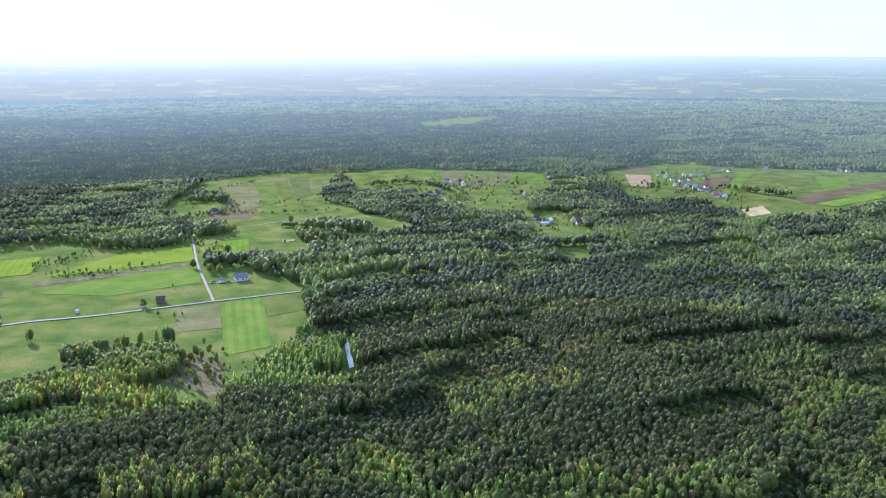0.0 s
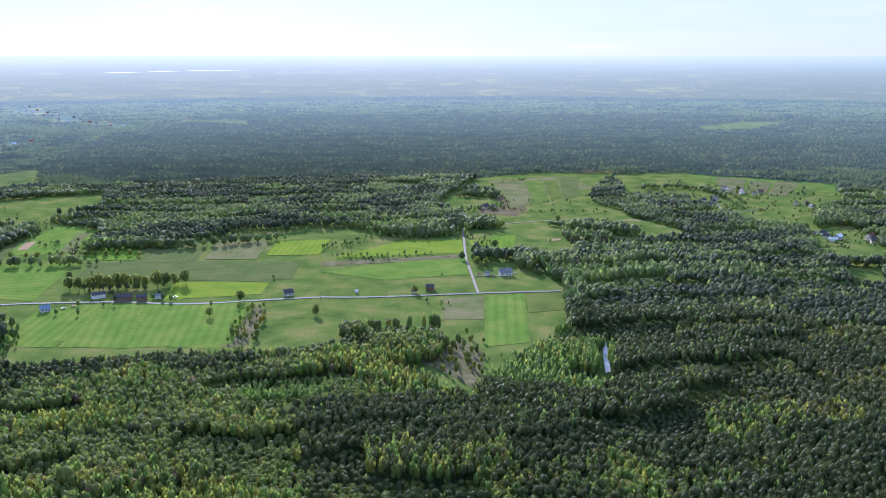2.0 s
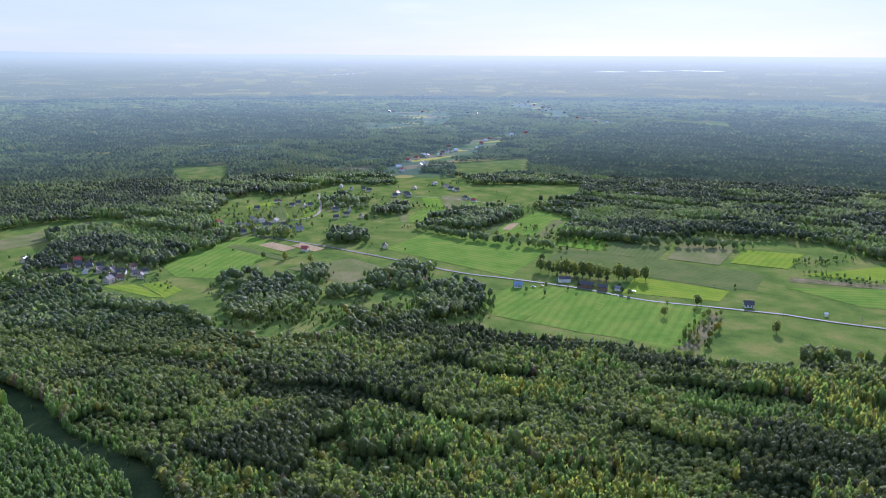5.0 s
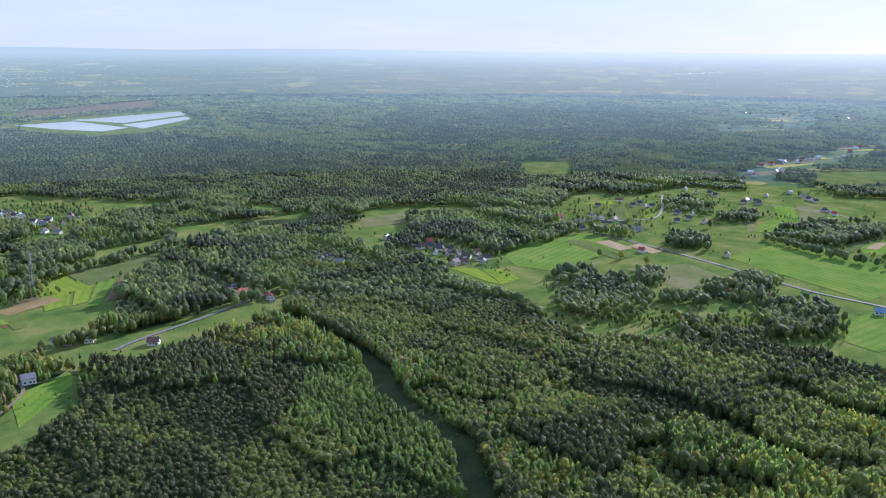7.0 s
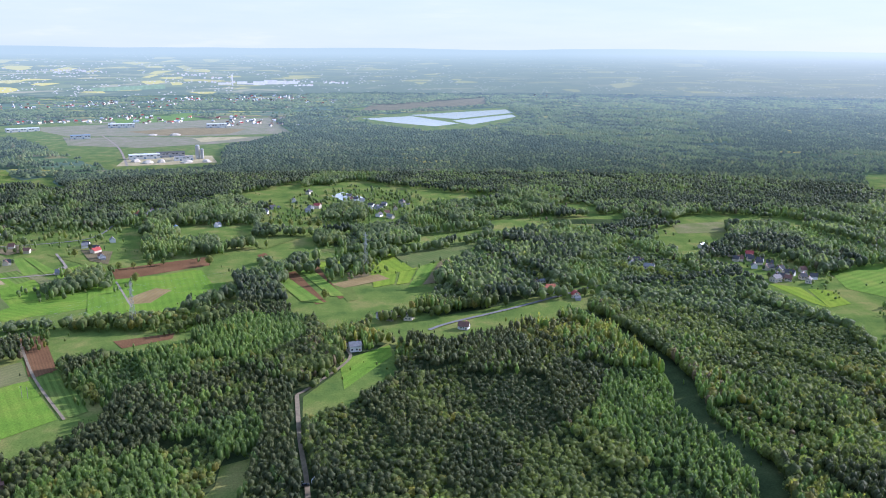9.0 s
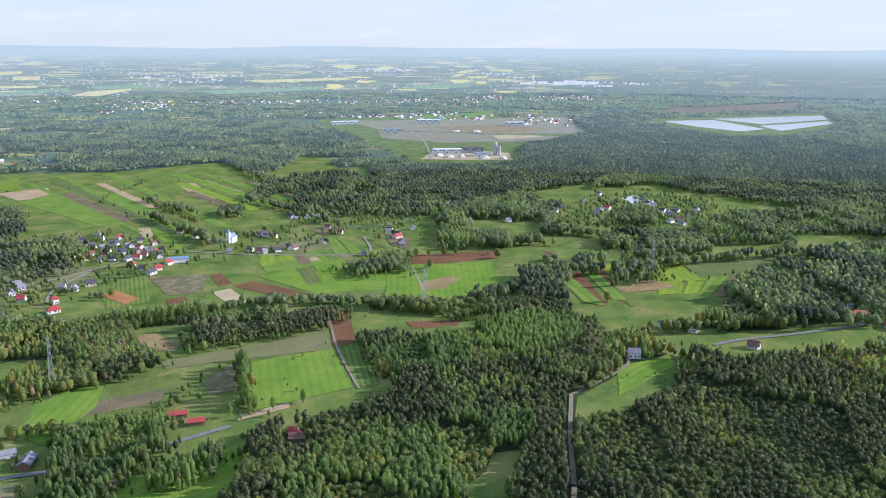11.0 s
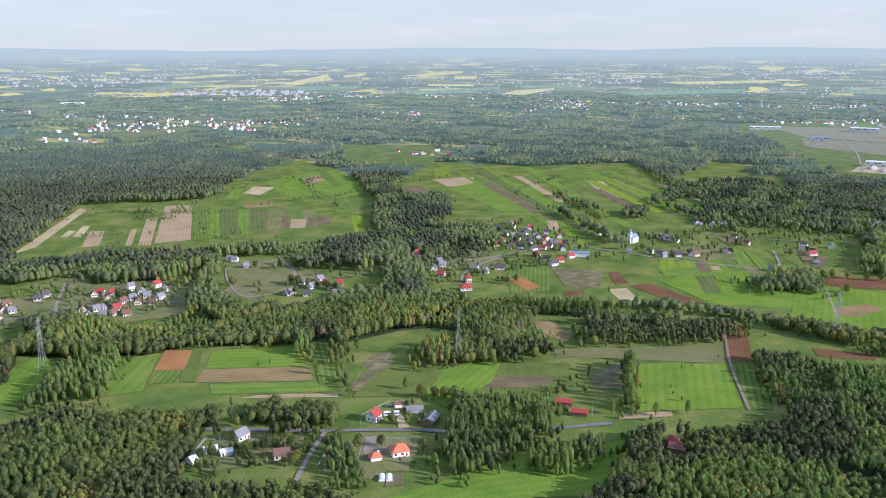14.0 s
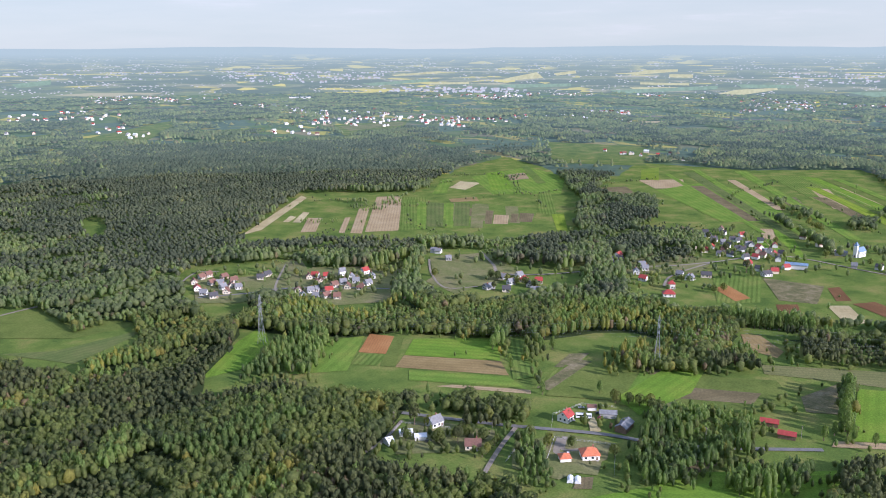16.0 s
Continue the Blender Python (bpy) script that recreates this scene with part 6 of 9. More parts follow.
ROOFS = {"red": roofing("red_roof_sheet", (0.34, 0.045, 0.032), 0.55), "orange": roofing("orange_clay_tiles", (0.55, 0.16, 0.07)), "dark": roofing("dark_roof_tiles", (0.065, 0.062, 0.065), 0.75),
         "grey": roofing("grey_fibre_cement", (0.20, 0.20, 0.205), 0.9), "brown": roofing("brown_tiles", (0.17, 0.085, 0.06), 0.8), "blue": roofing("blue_grey_sheet", (0.16, 0.24, 0.34), 0.4), "white": roofing("white_sheet", (0.66, 0.68, 0.70), 0.45)}
GLASS, _gt, _gp = nodes_of("window_glass")
_gp.inputs["Base Color"].default_value, _gp.inputs["Roughness"].default_value = (0.03, 0.04, 0.05, 1), 0.08
FRAME = plain("white_window_frame", (0.78, 0.78, 0.76), 0.5, 0, 0.05)
DOOR = plain("brown_door", (0.16, 0.085, 0.05), 0.6, 0, 0.1)
BRICK = plain("chimney_brick", (0.34, 0.15, 0.10), 0.85, 0, 0.2)
STEEL = plain("galvanised_steel", (0.34, 0.35, 0.35), 0.6, 0.2, 0.1)
WHITE = plain("white_paint", (0.78, 0.78, 0.77), 0.4, 0, 0.05)
RUBBER = plain("black_rubber", (0.03, 0.03, 0.03), 0.8, 0, 0.1)
CONCRETE = plain("concrete", (0.42, 0.41, 0.38), 0.9, 0, 0.12)
PILE = plain("pale_sand_heap", (0.42, 0.38, 0.31), 0.95, 0, 0.15)
WOODPOLE = plain("weathered_pole", (0.24, 0.21, 0.17), 0.9, 0, 0.2)
WATER, _wt, _wp = nodes_of("still_water")
_wp.inputs["Base Color"].default_value, _wp.inputs["Roughness"].default_value = (0.55, 0.57, 0.55, 1), 0.09
_wp.inputs["IOR"].default_value = 1.6
bumped(_wt, _wp, noise_of(_wt, 0.6, 3.0, world_place(_wt)), 0.015, 0.05)


# ---- houses ----
def roof_mesh(w, d, wall_h, rise, kind, over=0.5, thick=0.22):
    """A roof with eaves and thickness: gable (ridge along x) or hip."""
    bm = bmesh.new()
    a, b = w / 2 + over, d / 2 + over
    inset = min(a, b) * 0.85 if kind == "hip" else 0.0
    drop = rise * over / (d / 2)
    for z in (0.0, -thick):
        e = [bm.verts.new((x, y, wall_h - drop + z + 0.1)) for x, y in ((-a, -b), (a, -b), (a, b), (-a, b))]
        r = [bm.verts.new((x, 0, wall_h + rise + z + 0.1)) for x in (-a + inset, a - inset)]
        for q in ((e[0], e[1], r[1], r[0]), (e[2], e[3], r[0], r[1])):
            bm.faces.new(q if z == 0 else q[::-1])
        if kind == "hip":
            for q in ((e[1], e[2], r[1]), (e[3], e[0], r[0])):
                bm.faces.new(q if z == 0 else q[::-1])
        if z == 0:
            top = (e, r)
    e, r, (te, tr) = e, r, top
    for i in range(4):
        j = (i + 1) % 4
        if kind == "hip" or i in (0, 2):
            bm.faces.new((e[i], e[j], te[j], te[i]))
    if kind != "hip":
        for x, i, j in ((1, 1, 2), (0, 3, 0)):
            bm.faces.new((e[i], r[x], tr[x], te[i]))
            bm.faces.new((r[x], e[j], te[j], tr[x]))
    return bm


def wall_mesh(w, d, h, rise, kind):
    bm = bmesh.new()
    a, b = w / 2, d / 2
    lo = [bm.verts.new((x, y, -0.3)) for x, y in ((-a, -b), (a, -b), (a, b), (-a, b))]
    hi = [bm.verts.new((x, y, h)) for x, y in ((-a, -b), (a, -b), (a, b), (-a, b))]
    for i in (0, 2):
        bm.faces.new((lo[i], lo[i + 1], hi[i + 1], hi[i])) if i == 0 else bm.faces.new((lo[2], lo[3], hi[3], hi[2]))
    if kind == "gable":
        g = [bm.verts.new((x, 0, h + rise)) for x in (-a, a)]
        bm.faces.new((lo[1], lo[2], hi[2], g[1], hi[1]))
        bm.faces.new((lo[3], lo[0], hi[0], g[0], hi[3]))
    else:
        bm.faces.new((lo[1], lo[2], hi[2], hi[1]))
        bm.faces.new((lo[3], lo[0], hi[0], hi[3]))
        bm.faces.new(hi)
    return bm


def window(parent, x, y, z, w, h, along):
    """A framed pane on a wall; along: 'x' on the long sides, 'y' on the gables."""
    s = 1 if (y if along == "x" else x) > 0 else -1
    f = 0.05
    if along == "x":
        fr = boxed(x - w / 2 - 0.1, x + w / 2 + 0.1, min(y, y + s * f), max(y, y + s * f), z - 0.1, z + h + 0.1)
        pane = boxed(x - w / 2, x + w / 2, min(y + s * f, y + s * f * 1.6), max(y + s * f, y + s * f * 1.6), z, z + h)
    else:
        fr = boxed(min(x, x + s * f), max(x, x + s * f), y - w / 2 - 0.1, y + w / 2 + 0.1, z - 0.1, z + h + 0.1)
        pane = boxed(min(x + s * f, x + s * f * 1.6), max(x + s * f, x + s * f * 1.6), y - w / 2, y + w / 2, z, z + h)
    fr = part("window", fr, FRAME, parent)
    part("pane", pane, GLASS, fr)


def building(name, w, d, h, rise, kind, wall, roof, detail=True, chimney=True):
    root = new(name)
    part("wall", wall_mesh(w, d, h, rise, "gable" if kind == "gable" else "hip"), WALLS[wall], root)
    rf = part("roof", roof_mesh(w, d, h, rise, kind), ROOFS[roof], root)
    if chimney:
        bm = boxed(w * 0.18, w * 0.18 + 0.7, -0.35 + d * 0.1, 0.35 + d * 0.1, h + rise * 0.5, h + rise + 0.8)
        box(bm, w * 0.18 - 0.08, w * 0.18 + 0.78, -0.43 + d * 0.1, 0.43 + d * 0.1, h + rise + 0.8, h + rise + 0.95)
        part("chimney", bm, BRICK, rf)
    if detail:
        for y in (-d / 2, d / 2):
            for x in ((-w * 0.3, w * 0.3) if y > 0 else (-w * 0.32, w * 0.08)):
                window(root, x, y, 1.0, 1.5, 1.4, "x")
        for x in (-w / 2, w / 2):
            window(root, x, d * 0.2, 1.0, 1.3, 1.4, "y")
            window(root, x, -d * 0.2, 1.0, 1.3, 1.4, "y")
            if kind == "gable":
                window(root, x, 0, h + 0.35, 1.2, 1.2, "y")
        part("door", boxed(w * 0.28, w * 0.28 + 1.1, -d / 2 - 0.07, -d / 2, 0, 2.1), DOOR, root)
        part("porch_step", boxed(w * 0.28 - 0.3, w * 0.28 + 1.4, -d / 2 - 1.2, -d / 2, -0.2, 0.18), CONCRETE, root)
    return root


PROTOS = {}
WORDS = {"white": "white rendered", "cream": "cream rendered", "brown": "brown boarded", "grey": "grey block"}
ROOF_WORDS = {"red": "bright red sheet roof", "orange": "orange tiled roof", "dark": "dark tiled roof", "grey": "grey fibre-cement roof", "brown": "brown tiled roof", "blue": "blue-grey sheet roof", "white": "white sheet roof"}
LIFT = 0.55


def house(x, y, turn, w, d, wall, roof, kind="gable", h=3.2, rise=3.4, name="house"):
    far = math.hypot(x, y) > 960
    key = (w, d, wall, roof, kind, h, rise, name, far)
    plural = {"house": "village houses", "barn": "farm barns", "shed": "garden sheds", "hall": "large halls", "garage": "garages"}[name]
    if key not in PROTOS:
        ob = building(name, w, d, h, rise, kind, wall, roof, detail=name == "house" and not far, chimney=name == "house" and math.hypot(x, y) < 1500)
        shape = {"gable": "pitched", "hip": "hipped", "flat": "low"}[kind]
        tagged(ob, "%s %s with a %s %s" % (WORDS[wall], name, shape, ROOF_WORDS[roof]), name, plural)
        ob.matrix_basis = pose(x, y, LIFT, 0, 0, turn)
        PROTOS[key] = ob
        return ob
    return copy_thing(PROTOS[key], pose(x, y, LIFT, 0, 0, turn))


def far_village():
    """Houses too far off to tell apart, as one scatter of walls and one of roofs."""
    r = np.random.RandomState(3)
    lots = {}
    places = [(x, y, radius * 0.6, 2) for x, y, radius in TOWNS]
    # the sprawl of small towns on the plain away from the sun
    for k in range(2600):
        a, out = radians(95 + 78 * r.rand()), 2650 + 2050 * r.rand() ** 0.8
        x, y = -math.sin(a) * out, math.cos(a) * out
        if sprawl(np.array([x]), np.array([y]))[0]:
            places.append((x, y, 16, 2))
    for x, y, spread_by, count in places:
        for k in range(count):
            w, d = 8 + 4 * r.rand(), 6.5 + 2 * r.rand()
            at = pose(x + spread_by * r.randn(), y + spread_by * r.randn(), 0.4, 0, 0, 180 * r.rand())
            # white is doubled to paint the glints of sun on far roofs
            tone = ("red", "grey", "white", "white", "brown")[r.randint(5)]
            for key, bm in ((("cream", "white", "grey")[k % 3], wall_mesh(w, d, 4.0, 3.2, "gable")), (tone, roof_mesh(w, d, 4.0, 3.2, "gable"))):
                side = "wall" if bm.faces and len(bm.faces) == 4 else "roof"
                v0, f0 = lots.setdefault((side, key), ([], []))
                bm.verts.index_update()
                base = len(v0)
                v0 += [tuple(at @ v.co) for v in bm.verts]
                f0 += [tuple(base + v.index for v in f.verts) for f in bm.faces]
                bm.free()
    for (side, key), (v, f) in lots.items():
        ob = flat_mesh("far_village_" + side, v, f, WALLS[key] if side == "wall" else ROOFS[key])
        tagged(ob, "scattered pale houses of a far village", "village", kind="stuff")


# ---- single trees ----
def single_tree(kind, seed, tall, wide, label):
    r = np.random.RandomState(seed)
    root = new("tree")
    bm = bmesh.new()
    low = {"pine": 0.45, "birch": 0.14, "broad": 0.17}[kind]
    n, rings = 7, []
    for k, (z, w) in enumerate(((0, 0.28), (low * tall, 0.19), (0.55 * tall, 0.12), (0.85 * tall, 0.04))):
        cx, cy = 0.12 * k * r.randn(), 0.12 * k * r.randn()
        rings.append([bm.verts.new((cx + w * math.cos(i * math.tau / n), cy + w * math.sin(i * math.tau / n), z - (0.3 if k == 0 else 0))) for i in range(n)])
    for a, b in zip(rings[:-1], rings[1:]):
        for i in range(n):
            bm.faces.new((a[i], a[(i + 1) % n], b[(i + 1) % n], b[i]))
    part("trunk", bm, BARK, root)
    bm = bmesh.new()
    for k in range(7):
        a, z = k * 2.4 + r.rand(), tall * (low + (0.75 - low) * r.rand())
        beam(bm, (0, 0, z), (math.cos(a) * wide * 0.36, math.sin(a) * wide * 0.36, z + tall * 0.12), 0.06)
    part("limbs", bm, BARK, root)
    tv, tf, nt = tree_template(kind, 340, 20, True, r)
    # smaller sprays than in the closed woods
    me = bpy.data.meshes.new("crown")
    v = tv.copy()
    first = len(ball(1)[0])
    loose = v[first:].reshape(-1, 3, 3)
    mid = loose.mean(1, keepdims=True)
    v[first:] = (mid + (loose - mid) * 0.72).reshape(-1, 3)
    v[:first, :2] *= 0.8
    v *= (wide, wide, tall)
    me.from_pydata(v.tolist(), [], tf.tolist())
    me.materials.append(LEAF[kind])
    me.attributes.new("tint", "FLOAT", "FACE").data.foreach_set("value", np.full(len(tf), 0.25 + 0.5 * r.rand(), np.float32))
    crown = new("crown", me)
    crown.parent = root
    return tagged(root, label, "tree", "single trees")


TREES = {}
TREE_WORDS = {"pine": "dark green pine with a bare lower trunk", "broad": "round-crowned green broadleaf tree in a field", "birch": "slender bright green birch tree"}


def tree(x, y, kind="broad", tall=10.0, turn=0):
    k = (kind, int(x + y) % 3)
    if k not in TREES:
        TREES[k] = single_tree(kind, 11 + 3 * len(TREES), 10.0, {"pine": 5.0, "broad": 7.4, "birch": 4.4}[kind], TREE_WORDS[kind])
        ob = TREES[k]
    else:
        ob = copy_thing(TREES[k], pose(0, 0, 0))
    s = tall / 10.0
    ob.matrix_basis = pose(x, y, 0.35, 0, 0, turn + x * 7) @ Matrix.Diagonal((s, s, s, 1))


def tree_row(points, count, kind, tall):
    r = np.random.RandomState(int(abs(points[0][0])))
    line = [Vector(p) for p in points]
    for k in range(count):
        f = k / max(1, count - 1) * (len(line) - 1)
        i = min(int(f), len(line) - 2)
        p = line[i].lerp(line[i + 1], f - i)
        tree(p.x + r.randn() * 0.8, p.y + r.randn() * 0.8, kind, tall * (0.85 + 0.3 * r.rand()))


# ---- pylons ----
def pylon(x, y, turn, tall=43.0):
    root = new("power_pylon")
    levels = [(0, 2.6), (0.3, 1.75), (0.52, 1.15), (0.68, 0.8), (0.8, 0.7), (0.92, 0.55), (1.0, 0.08)]
    corner = lambda k, w, z: ((1, 1, -1, -1)[k] * w, (1, -1, -1, 1)[k] * w, z * tall)
    for k in range(4):
        bm = bmesh.new()
        for (z0, w0), (z1, w1) in zip(levels[:-1], levels[1:]):
            beam(bm, corner(k, w0, z0), corner(k, w1, z1), 0.11, 4)
        part("leg", bm, STEEL, root)
    bm = bmesh.new()
    for (z0, w0), (z1, w1) in zip(levels[:-1], levels[1:]):
        for k in range(4):
            j = (k + 1) % 4
            beam(bm, corner(k, w0, z0), corner(j, w1, z1), 0.05)
            beam(bm, corner(j, w0, z0), corner(k, w1, z1), 0.05)
            beam(bm, corner(k, w1, z1), corner(j, w1, z1), 0.05)
    part("bracing", bm, STEEL, root)
    for z, reach in ((0.68, 4.2), (0.8, 5.2), (0.92, 3.4)):
        bm = bmesh.new()
        for s in (-1, 1):
            tip = (s * reach, 0, z * tall)
            for q in (-0.6, 0.6):
                beam(bm, (s * 0.6, q, z * tall), tip, 0.1)
                beam(bm, (s * 0.6, q, z * tall + 1.4), tip, 0.09)
        arm = part("crossarm", bm, STEEL, root)
        for s in (-1, 1):
            bm = bmesh.new()
            for i in range(5):
                beam(bm, (s * reach, 0, z * tall - 0.1 - 0.28 * i), (s * reach, 0, z * tall - 0.3 - 0.28 * i), 0.16 if i % 2 == 0 else 0.1, 6)
            part("insulator", bm, GLASS, arm)
    root.matrix_basis = pose(x, y, 0.4, 0, 0, turn)
    return tagged(root, "grey steel lattice power pylon with three crossarms", "pylon", "power pylons")


def power_line(spots, turns, tall=43.0):
    """Wires that sag from pylon to pylon, one thing for each wire."""
    for z, reach in ((0.68, 4.2), (0.8, 5.2), (0.92, 3.4)):
        for s in (-1, 1):
            bm = bmesh.new()
            for (a, ta), (b, tb) in zip(zip(spots[:-1], turns[:-1]), zip(spots[1:], turns[1:])):
                p = Vector((a[0] + s * reach * math.cos(radians(ta)), a[1] + s * reach * math.sin(radians(ta)), z * tall - 1.1))
                q = Vector((b[0] + s * reach * math.cos(radians(tb)), b[1] + s * reach * math.sin(radians(tb)), z * tall - 1.1))
                last = p
                for i in range(1, 17):
                    f = i / 16
                    c = p.lerp(q, f) - Vector((0, 0, 4 * 7.0 * f * (1 - f)))
                    beam(bm, last, c, 0.014)
                    last = c
            tagged(finish("power_wire", bm, STEEL), "thin sagging grey power wire between pylons", "wire", "power wires")


def pole(x, y, tall=9.0):
    if "pole" not in PROTOS:
        root = new("utility_pole")
        bm = bmesh.new()
        beam(bm, (0, 0, -0.5), (0, 0, tall), 0.16, 6)
        part("post", bm, WOODPOLE, root)
        part("crossbar", boxed(-0.9, 0.9, -0.06, 0.06, tall - 0.7, tall - 0.55), WOODPOLE, root)
        for k in (-0.75, 0.0, 0.75):
            bm = bmesh.new()
            beam(bm, (k, 0, tall - 0.55), (k, 0, tall - 0.3), 0.07, 6)
            part("insulator", bm, WHITE, root)
        tagged(root, "grey weathered wooden utility pole", "pole", "utility poles")
        PROTOS["pole"] = root
        root.matrix_basis = pose(x, y, 0.4)
    else:
        copy_thing(PROTOS["pole"], pose(x, y, 0.4, 0, 0, x * 3))


def mast(x, y, tall):
    root = new("radio_mast")
    bm = bmesh.new()
    c = lambda k, z: (0.9 * (1 - 0.6 * z) * math.cos(k * math.tau / 3), 0.9 * (1 - 0.6 * z) * math.sin(k * math.tau / 3), z * tall)
    for i in range(14):
        for k in range(3):
            beam(bm, c(k, i / 14), c(k, (i + 1) / 14), 0.14)
            beam(bm, c(k, i / 14), c((k + 1) % 3, (i + 1) / 14), 0.08)
    part("lattice", bm, STEEL, root)
    for z in (0.8, 0.9, 0.97):
        part("antenna", boxed(-0.7, 0.7, 0.6, 0.9, tall * z - 1.4, tall * z), WHITE, root)
    root.matrix_basis = pose(x, y, 0.4)
    tagged(root, "tall thin grey steel radio mast", "mast")


# ---- vehicles ----
def vehicle(x, y, turn, kind="car", paint=None):
    L, W, H = {"car": (4.3, 1.8, 1.45), "bus": (10.5, 2.5, 3.2), "van": (5.6, 2.1, 2.5)}[kind]
    root = new(kind)
    bm = boxed(-L / 2, L / 2, -W / 2, W / 2, 0.35, H * (0.6 if kind == "car" else 0.98))
    bmesh.ops.bevel(bm, geom=bm.edges[:], offset=0.14, segments=2, affect="EDGES")
    body = part("body", bm, paint or WHITE, root)
    if kind == "car":
        bm = bmesh.new()
        v = [bm.verts.new(p) for p in ((-1.7, -0.82, 0.86), (1.1, -0.82, 0.86), (1.1, 0.82, 0.86), (-1.7, 0.82, 0.86), (-1.25, -0.65, 1.42), (0.5, -0.65, 1.42), (0.5, 0.65, 1.42), (-1.25, 0.65, 1.42))]
        for q in ((4, 5, 6, 7), (0, 1, 5, 4), (1, 2, 6, 5), (2, 3, 7, 6), (3, 0, 4, 7)):
            bm.faces.new([v[i] for i in q])
        part("cabin_glass", bm, GLASS, root)
        part("car_roof", boxed(-1.22, 0.48, -0.63, 0.63, 1.421, 1.46), paint or WHITE, root)
    else:
        for s in (-1, 1):
            part("side_window", boxed(-L / 2 + 0.5, L / 2 - 0.4, min(s * W / 2, s * (W / 2 + 0.02)), max(s * W / 2, s * (W / 2 + 0.02)), H * 0.52, H * 0.8), GLASS, body)
        part("windscreen", boxed(L / 2, L / 2 + 0.02, -W / 2 + 0.2, W / 2 - 0.2, H * 0.42, H * 0.85), GLASS, body)
    for ax in (-L * 0.32, L * 0.32):
        for s in (-1, 1):
            bm = bmesh.new()
            bmesh.ops.create_cone(bm, cap_ends=True, segments=14, radius1=0.36, radius2=0.36, depth=0.24, matrix=pose(ax, s * (W / 2 - 0.12), 0.36, 90))
            wheel = part("wheel", bm, RUBBER, root)
            bm = bmesh.new()
            bmesh.ops.create_cone(bm, cap_ends=True, segments=10, radius1=0.2, radius2=0.2, depth=0.03, matrix=pose(ax, s * W / 2 + s * 0.012, 0.36, 90))
            part("rim", bm, STEEL, wheel)
    root.matrix_basis = pose(x, y, 0.75, 0, 0, turn)
    words = {"car": "small parked car with dark windows", "bus": "long white coach with dark windows parked in a yard", "van": "pale van parked on a gravel yard"}
    tagged(root, words[kind], kind, "parked vehicles" if kind == "car" else "")


CAR_PAINTS = [plain("silver_car_paint", (0.45, 0.46, 0.47), 0.3, 0.4, 0.03), plain("dark_car_paint", (0.04, 0.045, 0.05), 0.3, 0.2, 0.03), plain("red_car_paint", (0.35, 0.03, 0.03), 0.3, 0.1, 0.03), WHITE]


def car(x, y, turn, shade):
    vehicle(x, y, turn, "car", CAR_PAINTS[shade])


# ---- special buildings ----
def church(x, y, turn):
    root = new("church")
    part("nave", wall_mesh(17, 10, 8.5, 5.5, "gable"), WALLS["white"], root)
    part("roof", roof_mesh(17, 10, 8.5, 5.5, "gable", 0.4), ROOFS["blue"], root)
    tower = part("tower", boxed(-12.5, -7.6, -2.6, 2.6, -0.3, 17.5), WALLS["white"], root)
    bm = bmesh.new()
    bmesh.ops.create_cone(bm, cap_ends=True, segments=4, radius1=4.0, radius2=0.05, depth=6.0, matrix=pose(-10.05, 0, 20.5, 0, 0, 45))
    part("spire", bm, ROOFS["blue"], tower)
    for s in (-1, 1):
        for k in range(4):
            w = part("tall_window", boxed(-6.0 + 4.0 * k, -4.9 + 4.0 * k, min(s * 5, s * 5.06), max(s * 5, s * 5.06), 2.5, 6.5), GLASS, root)
        part("belfry_opening", boxed(-10.8, -9.3, min(s * 2.6, s * 2.66), max(s * 2.6, s * 2.66), 13.0, 16.0), GLASS, tower)
    part("door", boxed(-12.57, -12.5, -1.0, 1.0, 0, 3.2), DOOR, root)
    root.matrix_basis = pose(x, y, LIFT, 0, 0, turn) @ Matrix.Scale(0.8, 4)
    tagged(root, "white village church with a tower and blue-grey roof", "church")


def factory_hall(x, y, turn, w, d, h, roof):
    root = new("factory_hall")
    part("wall", boxed(-w / 2, w / 2, -d / 2, d / 2, -0.3, h), WALLS["white"] if roof != "dark" else WALLS["grey"], root)
    part("roof", roof_mesh(w, d, h, 1.4, "gable", 0.3), ROOFS[roof], root)
    n = max(2, int(w / 7))
    for s in (-1, 1):
        for k in range(n):
            cx = -w / 2 + (k + 0.5) * w / n
            if k % 3 == 1:
                part("gate", boxed(cx - 1.8, cx + 1.8, min(s * d / 2, s * (d / 2 + 0.06)), max(s * d / 2, s * (d / 2 + 0.06)), 0, min(4.2, h - 1)), ROOFS["blue"], root)
            else:
                part("window_band", boxed(cx - w / n * 0.36, cx + w / n * 0.36, min(s * d / 2, s * (d / 2 + 0.06)), max(s * d / 2, s * (d / 2 + 0.06)), h * 0.62, h * 0.82), GLASS, root)
    root.matrix_basis = pose(x, y, 0.25 if math.hypot(x, y) < 2600 else -0.4, 0, 0, turn)
    tagged(root, "long pale industrial hall with a %s" % ROOF_WORDS[roof], "factory", "industrial halls")


